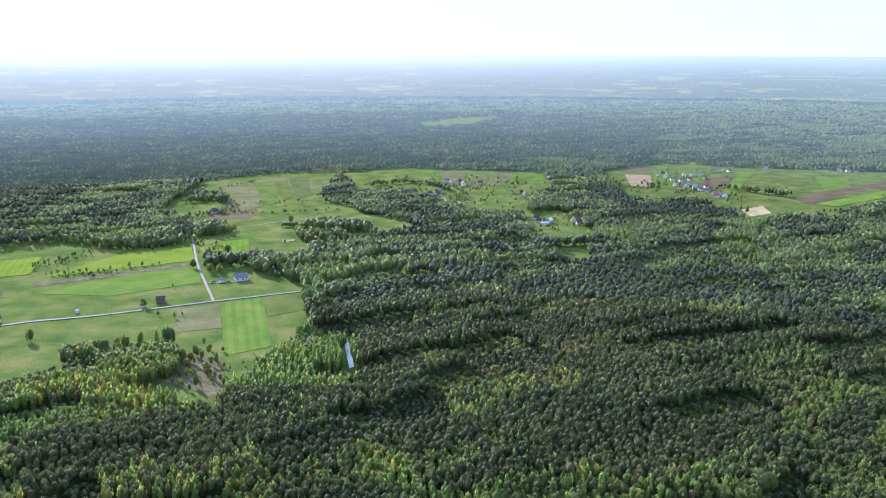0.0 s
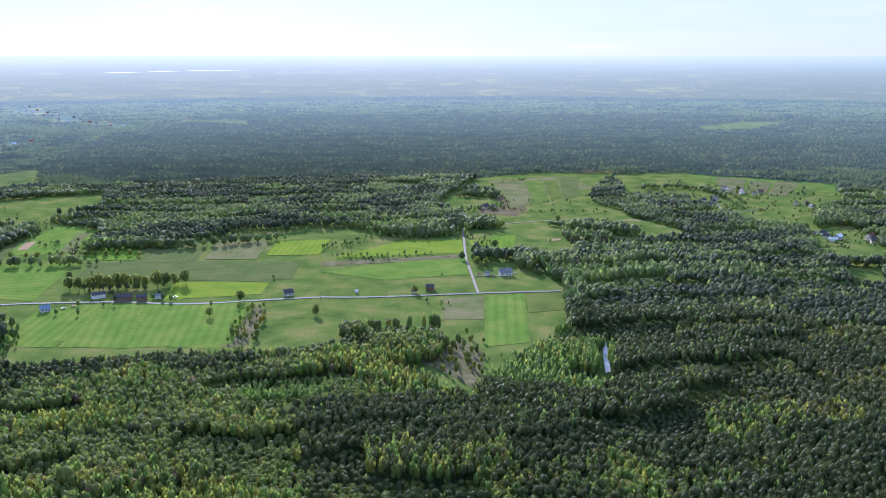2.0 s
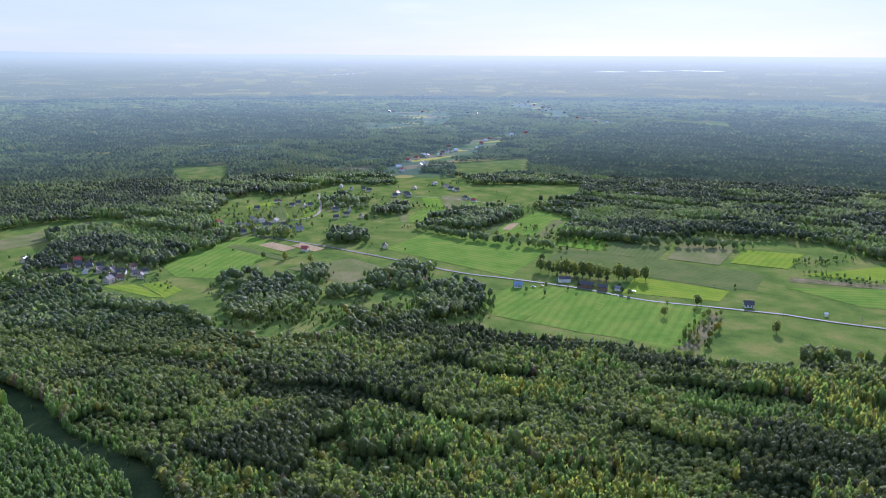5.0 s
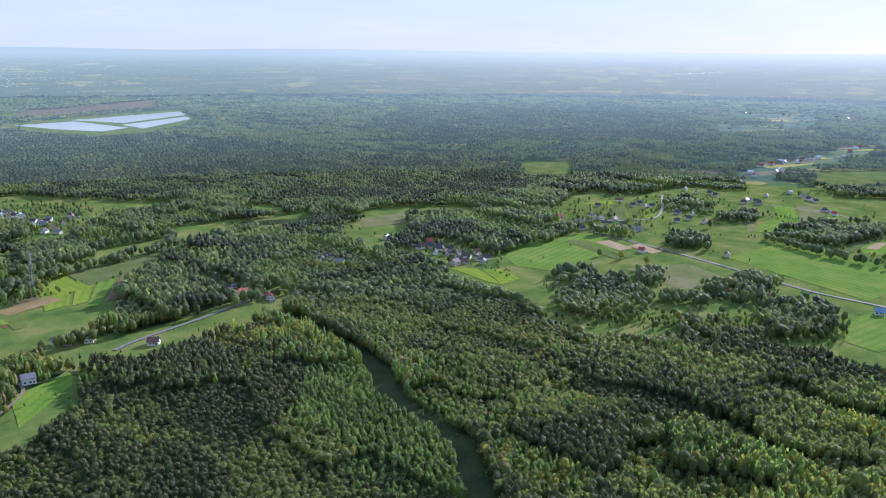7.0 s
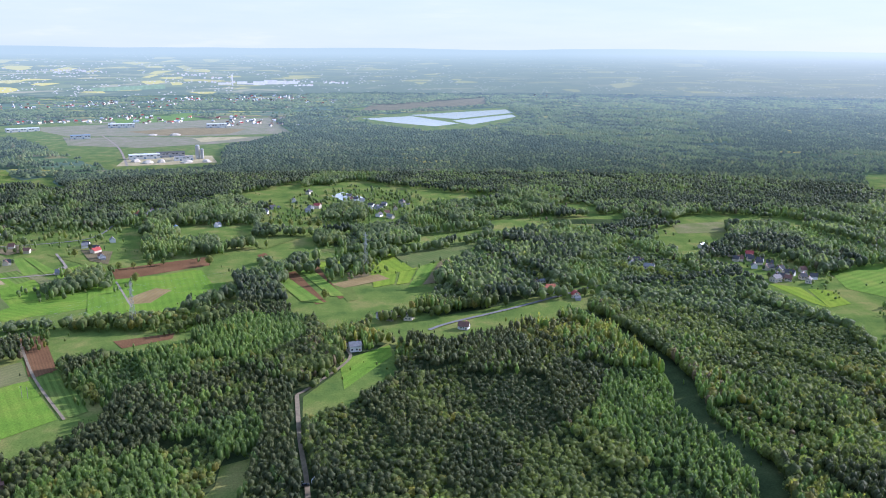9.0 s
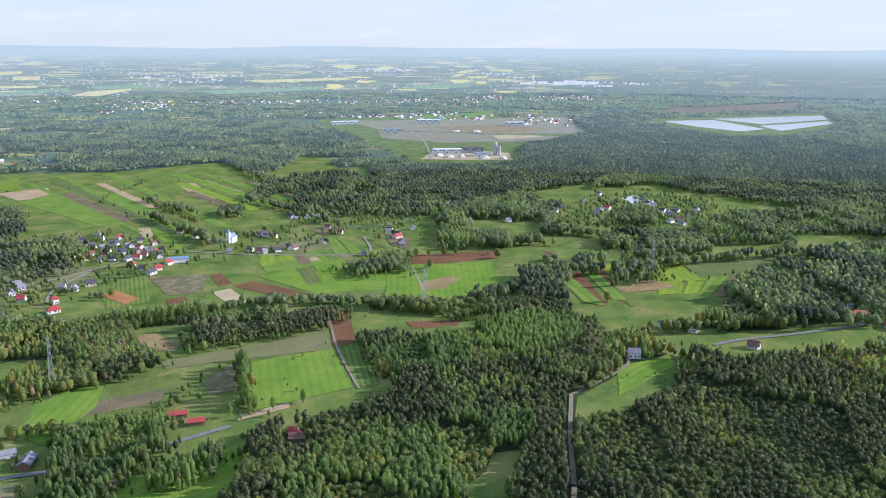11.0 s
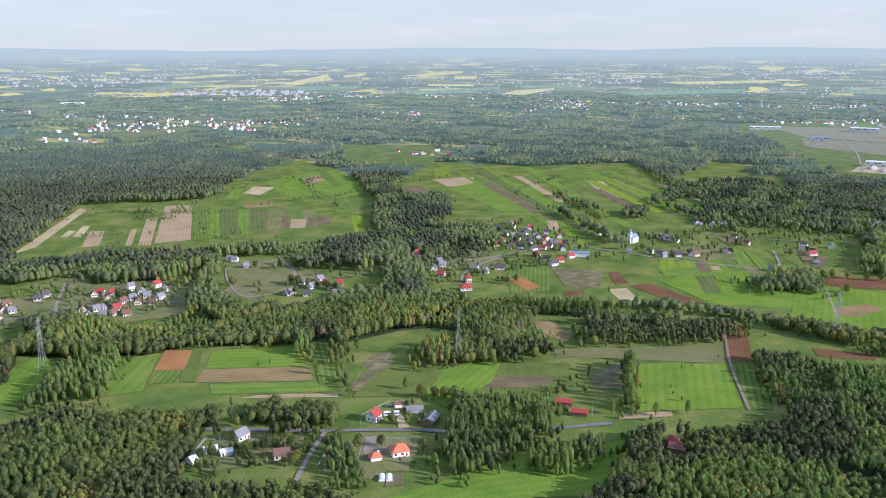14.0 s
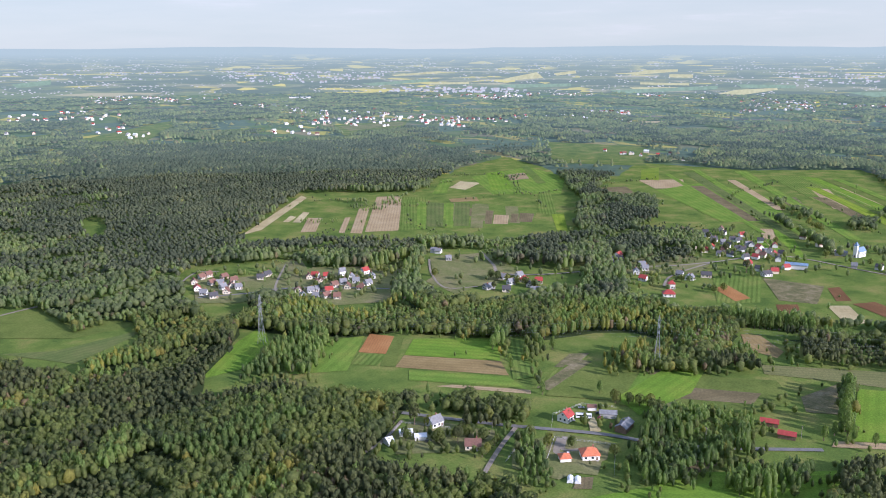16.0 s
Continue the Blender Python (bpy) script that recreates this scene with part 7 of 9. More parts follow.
def silo(x, y, tall, radius):
    root = new("silo")
    bm = bmesh.new()
    bmesh.ops.create_cone(bm, cap_ends=True, segments=20, radius1=radius, radius2=radius, depth=tall, matrix=pose(0, 0, tall / 2))
    part("shell", bm, CONCRETE, root)
    bm = bmesh.new()
    bmesh.ops.create_cone(bm, cap_ends=True, segments=20, radius1=radius + 0.3, radius2=0.6, depth=radius * 0.6, matrix=pose(0, 0, tall + radius * 0.3))
    part("cap", bm, STEEL, root)
    bm = bmesh.new()
    for s in (-0.25, 0.25):
        beam(bm, (radius + 0.2, s, 0), (radius + 0.2, s, tall), 0.06)
    for k in range(int(tall / 0.9)):
        beam(bm, (radius + 0.2, -0.25, k * 0.9), (radius + 0.2, 0.25, k * 0.9), 0.04)
    part("ladder", bm, STEEL, root)
    root.matrix_basis = pose(x, y, 0.25 if math.hypot(x, y) < 2600 else -0.5)
    tagged(root, "tall pale cylindrical concrete silo in an industrial yard", "silo", "silos")


def heap(x, y, r, tall):
    bm = bmesh.new()
    bmesh.ops.create_icosphere(bm, subdivisions=3, radius=1.0)
    for v in bm.verts:
        f = max(0.0, v.co.z)
        k = 1 + 0.25 * noise.noise((v.co.x * 1.7 + x, v.co.y * 1.7, v.co.z))
        v.co = (v.co.x * r * k, v.co.y * r * 0.7 * k, f ** 1.3 * tall * k - 0.2)
    ob = finish("sand_heap", bm, PILE)
    ob.matrix_basis = pose(x, y, 0.7)
    tagged(ob, "pale heap of sand in a works yard", "sand heap", "sand heaps")


def greenhouse(x, y, turn, length=9.0, r=2.2):
    root = new("greenhouse")
    bm = bmesh.new()
    n, rows = 10, []
    for x0 in (-length / 2, length / 2):
        rows.append([bm.verts.new((x0, r * math.cos(math.pi * k / n), r * math.sin(math.pi * k / n) - 0.1)) for k in range(n + 1)])
    for k in range(n):
        bm.faces.new((rows[0][k], rows[1][k], rows[1][k + 1], rows[0][k + 1]))
    bm.faces.new(rows[0])
    bm.faces.new(rows[1][::-1])
    part("cover", bm, FRAME, root)
    for i in range(5):
        bm = bmesh.new()
        px = -length / 2 + length * i / 4
        for k in range(n):
            beam(bm, (px, (r + 0.03) * math.cos(math.pi * k / n), (r + 0.03) * math.sin(math.pi * k / n)), (px, (r + 0.03) * math.cos(math.pi * (k + 1) / n), (r + 0.03) * math.sin(math.pi * (k + 1) / n)), 0.04)
        part("hoop", bm, STEEL, root)
    root.matrix_basis = pose(x, y, LIFT, 0, 0, turn)
    tagged(root, "small white plastic tunnel greenhouse in a garden", "greenhouse", "greenhouses")


def water(points, label, name="water_pond"):
    layer[0] += 0.006
    tagged(patch(name, points, 0.45 + layer[0] * 0.1, WATER), label, "water", kind="structure")


def fence(points, tall=1.4):
    root = new("fence")
    line = [Vector(p) for p in points]
    k = 0
    for a, b in zip(line[:-1], line[1:]):
        n = max(1, int((b - a).length / 3.0))
        for i in range(n):
            p = a.lerp(b, i / n)
            bm = bmesh.new()
            beam(bm, (p.x, p.y, 0.2), (p.x, p.y, 0.5 + tall), 0.07, 4)
            part("post", bm, CONCRETE, root)
        for z in (0.7, 1.2, 1.7):
            bm = bmesh.new()
            beam(bm, (a.x, a.y, z), (b.x, b.y, z), 0.05, 4)
            part("rail", bm, CONCRETE, root)
    tagged(root, "low pale garden fence of posts and rails", "fence", "garden fences")


# ---- things in their places ----
house(-337, -400, 200, 8, 8, 'white', 'red', 'gable', 4.2, 3.2, 'house')
house(-365, -390, 142, 11, 6.5, 'grey', 'grey', 'gable', 3, 1.4, 'barn')
house(-361, -370, 206, 14, 7.5, 'brown', 'grey', 'gable', 3.4, 2.1, 'barn')
house(-363, -404, 148, 6, 4, 'white', 'brown', 'gable', 2.6, 1.1, 'shed')
house(-316, -352, 153, 10.5, 9.5, 'white', 'orange', 'hip', 3.4, 3.2, 'house')
house(-301, -357, 155, 6.5, 6.5, 'white', 'orange', 'hip', 2.6, 1.8, 'garage')
house(-259, -439, 189, 9, 8, 'white', 'grey', 'gable', 3.6, 3.2, 'house')
house(-263, -399, 146, 9.5, 8, 'cream', 'brown', 'gable', 3.2, 3, 'house')
house(-236, -436, 156, 8, 5, 'white', 'white', 'gable', 2.8, 1.4, 'shed')
house(-241, -426, 155, 7, 5, 'white', 'white', 'gable', 2.8, 1.4, 'shed')
house(-221, -431, 182, 4, 7, 'white', 'white', 'gable', 2.6, 2, 'shed')
house(-446, -325, 125, 11, 6, 'brown', 'red', 'gable', 2.8, 1.6, 'barn')
house(-440, -307, 124, 10.5, 6, 'brown', 'red', 'gable', 2.8, 1.6, 'barn')
house(-439, -233, 110, 10, 8, 'brown', 'brown', 'gable', 3, 2.2, 'barn')
house(-214, -839, 260, 7.7, 6.8, 'white', 'red', 'gable', 3.2, 3, 'house')
house(-337, -823, 137, 7.7, 6.8, 'white', 'red', 'gable', 3.2, 3, 'house')
house(-646, -697, 172, 7.7, 6.8, 'white', 'red', 'gable', 3.2, 3, 'house')
house(-629, -628, 115, 7.7, 6.8, 'white', 'red', 'gable', 3.2, 3, 'house')
house(-775, -612, 164, 7.7, 6.8, 'white', 'red', 'gable', 3.2, 3, 'house')
house(-239, -886, 199, 7.2, 6.3, 'cream', 'brown', 'gable', 3.2, 3, 'house')
house(-251, -868, 198, 7.2, 6.3, 'cream', 'brown', 'gable', 3.2, 3, 'house')
house(-247, -830, 258, 7.2, 6.3, 'cream', 'brown', 'gable', 3.2, 3, 'house')
house(-324, -737, 156, 7.2, 6.3, 'cream', 'brown', 'gable', 3.2, 3, 'house')
house(-950, -458, 196, 7.2, 6.3, 'cream', 'brown', 'gable', 3.2, 3, 'house')
house(-846, -780, 148, 7.2, 6.3, 'cream', 'brown', 'gable', 3.2, 3, 'house')
house(-294, -854, 195, 8.1, 6.3, 'cream', 'dark', 'gable', 3.2, 3, 'house')
house(-284, -846, 161, 8.1, 6.3, 'cream', 'dark', 'gable', 3.2, 3, 'house')
house(-220, -803, 179, 8.1, 6.3, 'cream', 'dark', 'gable', 3.2, 3, 'house')
house(-481, -670, 144, 8.1, 6.3, 'cream', 'dark', 'gable', 3.2, 3, 'house')
house(-666, -704, 117, 8.1, 6.3, 'cream', 'dark', 'gable', 3.2, 3, 'house')
house(-920, -606, 204, 8.1, 6.3, 'cream', 'dark', 'gable', 3.2, 3, 'house')
house(-966, -556, 135, 8.1, 6.3, 'cream', 'dark', 'gable', 3.2, 3, 'house')
house(-963, -541, 200, 8.1, 6.3, 'cream', 'dark', 'gable', 3.2, 3, 'house')
house(-512, -673, 238, 8.1, 6.3, 'cream', 'dark', 'gable', 3.2, 3, 'house')
house(-240, -846, 163, 7.2, 6.8, 'white', 'grey', 'gable', 3.2, 3, 'house')
house(-296, -757, 253, 7.2, 6.8, 'white', 'grey', 'gable', 3.2, 3, 'house')
house(-319, -771, 172, 7.2, 6.8, 'white', 'grey', 'gable', 3.2, 3, 'house')
house(-365, -780, 154, 7.2, 6.8, 'white', 'grey', 'gable', 3.2, 3, 'house')
house(-372, -766, 189, 7.2, 6.8, 'white', 'grey', 'gable', 3.2, 3, 'house')
house(-670, -672, 150, 7.2, 6.8, 'white', 'grey', 'gable', 3.2, 3, 'house')
house(-672, -605, 212, 7.2, 6.8, 'white', 'grey', 'gable', 3.2, 3, 'house')
house(-507, -848, 129, 7.2, 6.8, 'white', 'grey', 'gable', 3.2, 3, 'house')
house(-509, -648, 157, 7.2, 6.8, 'white', 'grey', 'gable', 3.2, 3, 'house')
house(-1090, -549, 197, 7.2, 6.8, 'white', 'grey', 'gable', 3.2, 3, 'house')
house(-1095, -535, 132, 7.2, 6.8, 'white', 'grey', 'gable', 3.2, 3, 'house')
house(-365, -815, 175, 6.8, 6.8, 'white', 'grey', 'gable', 5.5, 3.1, 'house')
house(-389, -808, 194, 8.1, 7.2, 'white', 'red', 'gable', 4.4, 3.1, 'house')
house(-609, -572, 143, 11.7, 9, 'white', 'red', 'hip', 3.2, 3.2, 'house')
house(-632, -591, 143, 7.2, 7.2, 'white', 'red', 'hip', 5.2, 2.6, 'house')
house(-347, -814, 156, 7.7, 6.8, 'cream', 'red', 'gable', 3.2, 3, 'house')
house(-326, -762, 171, 7.7, 6.8, 'cream', 'red', 'gable', 3.2, 3, 'house')
house(-792, -701, 227, 7.7, 6.8, 'cream', 'red', 'gable', 3.2, 3, 'house')
house(-835, -646, 223, 7.7, 6.8, 'cream', 'red', 'gable', 3.2, 3, 'house')
house(-838, -626, 207, 7.7, 6.8, 'cream', 'red', 'gable', 3.2, 3, 'house')
house(-772, -574, 142, 7.7, 6.8, 'cream', 'red', 'gable', 3.2, 3, 'house')
house(-783, -683, 146, 7.7, 6.8, 'cream', 'red', 'gable', 3.2, 3, 'house')
house(-529, -679, 142, 7.7, 6.8, 'cream', 'red', 'gable', 3.2, 3, 'house')
house(-864, -754, 131, 7.2, 6.3, 'white', 'dark', 'gable', 3.2, 3, 'house')
house(-842, -720, 146, 7.2, 6.3, 'white', 'dark', 'gable', 3.2, 3, 'house')
house(-859, -705, 145, 7.2, 6.3, 'white', 'dark', 'gable', 3.2, 3, 'house')
house(-825, -668, 144, 7.2, 6.3, 'white', 'dark', 'gable', 3.2, 3, 'house')
house(-785, -661, 145, 7.2, 6.3, 'white', 'dark', 'gable', 3.2, 3, 'house')
house(-766, -590, 108, 7.2, 6.3, 'white', 'dark', 'gable', 3.2, 3, 'house')
house(-884, -523, 101, 7.2, 6.3, 'white', 'dark', 'gable', 3.2, 3, 'house')
house(-892, -490, 134, 7.2, 6.3, 'white', 'dark', 'gable', 3.2, 3, 'house')
house(-907, -481, 214, 7.2, 6.3, 'white', 'dark', 'gable', 3.2, 3, 'house')
house(-575, -859, 181, 7.2, 6.3, 'white', 'dark', 'gable', 3.2, 3, 'house')
house(-562, -871, 182, 7.2, 6.3, 'white', 'dark', 'gable', 3.2, 3, 'house')
house(-837, -701, 145, 6.3, 5.4, 'grey', 'grey', 'gable', 3.2, 3, 'house')
house(-854, -677, 144, 6.3, 5.4, 'grey', 'grey', 'gable', 3.2, 3, 'house')
house(-879, -501, 155, 6.3, 5.4, 'grey', 'grey', 'gable', 3.2, 3, 'house')
house(-499, -812, 163, 6.3, 5.4, 'grey', 'grey', 'gable', 3.2, 3, 'house')
house(-280, -752, 239, 6.3, 5.4, 'grey', 'grey', 'gable', 3.2, 3, 'house')
house(-307, -750, 137, 6.3, 5.4, 'grey', 'grey', 'gable', 3.2, 3, 'house')
house(-867, -542, 122, 6.3, 5.4, 'grey', 'grey', 'gable', 3.2, 3, 'house')
house(-905, -381, 94, 6.3, 5.4, 'grey', 'grey', 'gable', 3.2, 3, 'house')
house(-809, -574, 126, 23.4, 8.1, 'white', 'blue', 'gable', 5, 1.8, 'hall')
house(-908, -586, 133, 12.6, 7.2, 'grey', 'grey', 'gable', 4, 1.8, 'barn')
house(-1388, -1415, 216, 7.2, 6.3, 'white', 'red', 'gable', 3.2, 3, 'house')
house(-1424, -1397, 149, 7.2, 6.3, 'white', 'red', 'gable', 3.2, 3, 'house')
house(-1372, -1461, 152, 7.2, 6.3, 'white', 'red', 'gable', 3.2, 3, 'house')
house(-1381, -1527, 118, 7.2, 6.3, 'white', 'red', 'gable', 3.2, 3, 'house')
house(-1409, -1305, 133, 7.2, 6.3, 'white', 'grey', 'gable', 3.2, 3, 'house')
house(-1393, -1447, 116, 7.2, 6.3, 'white', 'grey', 'gable', 3.2, 3, 'house')
house(-505, -855, 129, 7.2, 6.3, 'white', 'grey', 'gable', 3.2, 3, 'house')
house(-561, -883, 242, 7.2, 6.3, 'white', 'grey', 'gable', 3.2, 3, 'house')
house(-574, -871, 241, 7.2, 6.3, 'white', 'grey', 'gable', 3.2, 3, 'house')
house(-914, -486, 118, 7.7, 6.3, 'white', 'dark', 'gable', 3.2, 3, 'house')
house(-1099, -553, 212, 7.7, 6.3, 'white', 'dark', 'gable', 3.2, 3, 'house')
house(-1116, -552, 151, 7.7, 6.3, 'white', 'dark', 'gable', 3.2, 3, 'house')
house(-966, -549, 155, 7.7, 6.3, 'white', 'dark', 'gable', 3.2, 3, 'house')
house(-960, -532, 99, 7.7, 6.3, 'white', 'dark', 'gable', 3.2, 3, 'house')
house(-951, -457, 116, 7.7, 6.3, 'white', 'dark', 'gable', 3.2, 3, 'house')
house(-1044, -402, 91, 7.7, 6.3, 'white', 'dark', 'gable', 3.2, 3, 'house')
house(-840, 127, 62, 8.1, 6.8, 'cream', 'dark', 'gable', 3.2, 3, 'house')
house(-735, -17, 71, 9, 7.5, 'cream', 'dark', 'gable', 3.2, 3, 'house')
house(-735, 0, 170, 9, 7.5, 'cream', 'dark', 'gable', 3.2, 3, 'house')
house(-745, -12, 126, 8.1, 6.8, 'cream', 'dark', 'gable', 3.2, 3, 'house')
house(-816, 142, 100, 9.9, 7.2, 'white', 'orange', 'gable', 4, 3, 'house')
house(-707, 49, 66, 9, 7, 'white', 'brown', 'gable', 3.2, 3, 'house')
house(-666, -56, 109, 9, 7, 'white', 'brown', 'gable', 3.2, 3, 'house')
house(-1230, -366, 186, 8.1, 6.3, 'white', 'brown', 'gable', 3.2, 3, 'house')
house(-982, 370, 150, 7.2, 6.3, 'white', 'dark', 'gable', 3.2, 3, 'house')
house(-970, 380, 104, 7.2, 6.3, 'white', 'dark', 'gable', 3.2, 3, 'house')
house(-961, 390, 83, 7.2, 6.3, 'white', 'dark', 'gable', 3.2, 3, 'house')
house(-947, 402, 68, 7.2, 6.3, 'white', 'dark', 'gable', 3.2, 3, 'house')
house(-933, 409, 47, 7.2, 6.3, 'white', 'dark', 'gable', 3.2, 3, 'house')
house(-920, 415, 66, 7.2, 6.3, 'white', 'dark', 'gable', 3.2, 3, 'house')
house(-894, 416, 101, 7.2, 6.3, 'white', 'dark', 'gable', 3.2, 3, 'house')
house(-875, 420, 45, 7.2, 6.3, 'white', 'dark', 'gable', 3.2, 3, 'house')
house(-865, 428, 144, 7.2, 6.3, 'white', 'dark', 'gable', 3.2, 3, 'house')
house(-860, 438, 64, 7.2, 6.3, 'white', 'dark', 'gable', 3.2, 3, 'house')
house(-908, 392, 162, 7.2, 6.3, 'white', 'dark', 'gable', 3.2, 3, 'house')
house(-866, 400, 146, 7.2, 6.3, 'white', 'dark', 'gable', 3.2, 3, 'house')
house(-928, 265, 54, 7.2, 6.3, 'white', 'dark', 'gable', 3.2, 3, 'house')
house(-938, 256, 155, 7.2, 6.3, 'white', 'dark', 'gable', 3.2, 3, 'house')
house(-996, 396, 164, 7.2, 6.3, 'white', 'dark', 'gable', 3.2, 3, 'house')
house(-942, 389, 68, 7.2, 6.3, 'cream', 'brown', 'gable', 3.2, 3, 'house')
house(-900, 402, 147, 7.2, 6.3, 'cream', 'brown', 'gable', 3.2, 3, 'house')
house(-854, 407, 65, 7.2, 6.3, 'cream', 'brown', 'gable', 3.2, 3, 'house')
house(-889, 439, 99, 7.2, 6.3, 'cream', 'brown', 'gable', 3.2, 3, 'house')
house(-1360, -93, 109, 7.2, 6.3, 'cream', 'brown', 'gable', 3.2, 3, 'house')
house(-1277, -19, 186, 7.2, 6.3, 'cream', 'brown', 'gable', 3.2, 3, 'house')
house(-1241, -31, 106, 7.2, 6.3, 'cream', 'brown', 'gable', 3.2, 3, 'house')
house(-1263, -151, 97, 8.1, 6.8, 'white', 'grey', 'gable', 3.2, 3, 'house')
house(-1349, -74, 108, 8.1, 6.8, 'white', 'grey', 'gable', 3.2, 3, 'house')
house(-1269, -57, 172, 8.1, 6.8, 'white', 'grey', 'gable', 3.2, 3, 'house')
house(-1278, -43, 72, 8.1, 6.8, 'white', 'grey', 'gable', 3.2, 3, 'house')
house(-1306, -6, 185, 8.1, 6.8, 'white', 'grey', 'gable', 3.2, 3, 'house')
house(-1243, 58, 67, 8.1, 6.8, 'white', 'grey', 'gable', 3.2, 3, 'house')
house(-1352, -184, 193, 8.1, 6.8, 'white', 'grey', 'gable', 3.2, 3, 'house')
house(-1252, -213, 79, 8.1, 6.8, 'white', 'grey', 'gable', 3.2, 3, 'house')
house(-1226, -381, 187, 8.1, 6.8, 'white', 'grey', 'gable', 3.2, 3, 'house')
house(-1035, -401, 111, 8.1, 6.8, 'white', 'grey', 'gable', 3.2, 3, 'house')
house(-1066, -377, 204, 8.1, 6.8, 'white', 'grey', 'gable', 3.2, 3, 'house')
house(-1158, -264, 138, 8.1, 6.8, 'white', 'grey', 'gable', 3.2, 3, 'house')
house(-1312, -37, 72, 8.1, 6.8, 'white', 'grey', 'gable', 3.2, 3, 'house')
house(-841, 131, 61, 7.7, 6.3, 'white', 'dark', 'gable', 3.2, 3, 'house')
house(-932, 268, 74, 7.7, 6.3, 'white', 'dark', 'gable', 3.2, 3, 'house')
house(-928, 257, 154, 7.7, 6.3, 'white', 'dark', 'gable', 3.2, 3, 'house')
house(-1362, -85, 93, 7.7, 6.3, 'white', 'dark', 'gable', 3.2, 3, 'house')
house(-1391, -97, 109, 7.7, 6.3, 'white', 'dark', 'gable', 3.2, 3, 'house')
house(-1297, -39, 71, 7.7, 6.3, 'white', 'dark', 'gable', 3.2, 3, 'house')
house(-1289, -49, 187, 7.7, 6.3, 'white', 'dark', 'gable', 3.2, 3, 'house')
house(-745, -3, 184, 8.5, 7, 'white', 'dark', 'gable', 3.2, 3, 'house')
house(-1257, 57, 67, 7.7, 6.3, 'white', 'dark', 'gable', 3.2, 3, 'house')
house(-739, -25, 106, 8.5, 7, 'white', 'dark', 'gable', 3.2, 3, 'house')
house(-822, 145, 99, 9, 7.2, 'white', 'orange', 'gable', 4.5, 3, 'house')
house(-707, 49, 85, 8, 7, 'white', 'brown', 'gable', 3.2, 3, 'house')
house(-819, 629, 32, 7.7, 6.3, 'white', 'red', 'gable', 3.2, 3, 'house')
house(-899, 1042, 21, 7.7, 6.3, 'white', 'red', 'gable', 3.2, 3, 'house')
house(-1455, 1160, 86, 7.7, 6.3, 'white', 'red', 'gable', 3.2, 3, 'house')
house(-759, 709, 142, 7.7, 6.3, 'cream', 'dark', 'gable', 3.2, 3, 'house')
house(-1012, 571, 60, 7.7, 6.3, 'cream', 'dark', 'gable', 3.2, 3, 'house')
house(-1012, 589, 40, 7.7, 6.3, 'cream', 'dark', 'gable', 3.2, 3, 'house')
house(-979, 587, 94, 7.7, 6.3, 'cream', 'dark', 'gable', 3.2, 3, 'house')
house(-959, 593, 38, 7.7, 6.3, 'cream', 'dark', 'gable', 3.2, 3, 'house')
house(-956, 609, 37, 7.7, 6.3, 'cream', 'dark', 'gable', 3.2, 3, 'house')
house(-959, 634, 71, 7.7, 6.3, 'cream', 'dark', 'gable', 3.2, 3, 'house')
house(-938, 695, 53, 7.7, 6.3, 'cream', 'dark', 'gable', 3.2, 3, 'house')
house(-943, 714, 88, 7.7, 6.3, 'cream', 'dark', 'gable', 3.2, 3, 'house')
house(-959, 701, 69, 7.7, 6.3, 'cream', 'dark', 'gable', 3.2, 3, 'house')
house(-1046, 610, 95, 7.7, 6.3, 'cream', 'dark', 'gable', 3.2, 3, 'house')
house(-1033, 625, 94, 7.7, 6.3, 'cream', 'dark', 'gable', 3.2, 3, 'house')
house(-1080, 808, 33, 7.7, 6.3, 'cream', 'dark', 'gable', 3.2, 3, 'house')
house(-1061, 816, 132, 7.7, 6.3, 'cream', 'dark', 'gable', 3.2, 3, 'house')
house(-1091, 828, 68, 7.7, 6.3, 'cream', 'dark', 'gable', 3.2, 3, 'house')
house(-1063, 829, 87, 7.7, 6.3, 'cream', 'dark', 'gable', 3.2, 3, 'house')
house(-951, 790, 50, 7.7, 6.3, 'cream', 'dark', 'gable', 3.2, 3, 'house')
house(-958, 817, 49, 7.7, 6.3, 'cream', 'dark', 'gable', 3.2, 3, 'house')
house(-984, 845, 144, 7.7, 6.3, 'cream', 'dark', 'gable', 3.2, 3, 'house')
house(-930, 822, 144, 7.7, 6.3, 'cream', 'dark', 'gable', 3.2, 3, 'house')
house(-1024, 844, 130, 7.7, 6.3, 'cream', 'dark', 'gable', 3.2, 3, 'house')
house(-1099, 754, 55, 7.7, 6.3, 'cream', 'dark', 'gable', 3.2, 3, 'house')
house(-1212, 1000, 65, 7.7, 6.3, 'cream', 'dark', 'gable', 3.2, 3, 'house')
house(-1226, 1039, 85, 7.7, 6.3, 'cream', 'dark', 'gable', 3.2, 3, 'house')
house(-1138, 984, 144, 7.7, 6.3, 'cream', 'dark', 'gable', 3.2, 3, 'house')
house(-1124, 1000, 28, 7.7, 6.3, 'cream', 'dark', 'gable', 3.2, 3, 'house')
house(-1104, 995, 28, 7.7, 6.3, 'cream', 'dark', 'gable', 3.2, 3, 'house')
house(-1176, 990, 130, 7.7, 6.3, 'cream', 'dark', 'gable', 3.2, 3, 'house')
house(-995, 1106, 77, 7.7, 6.3, 'cream', 'dark', 'gable', 3.2, 3, 'house')
house(-1066, 1071, 125, 7.7, 6.3, 'cream', 'dark', 'gable', 3.2, 3, 'house')
house(-1031, 988, 61, 7.7, 6.3, 'cream', 'dark', 'gable', 3.2, 3, 'house')
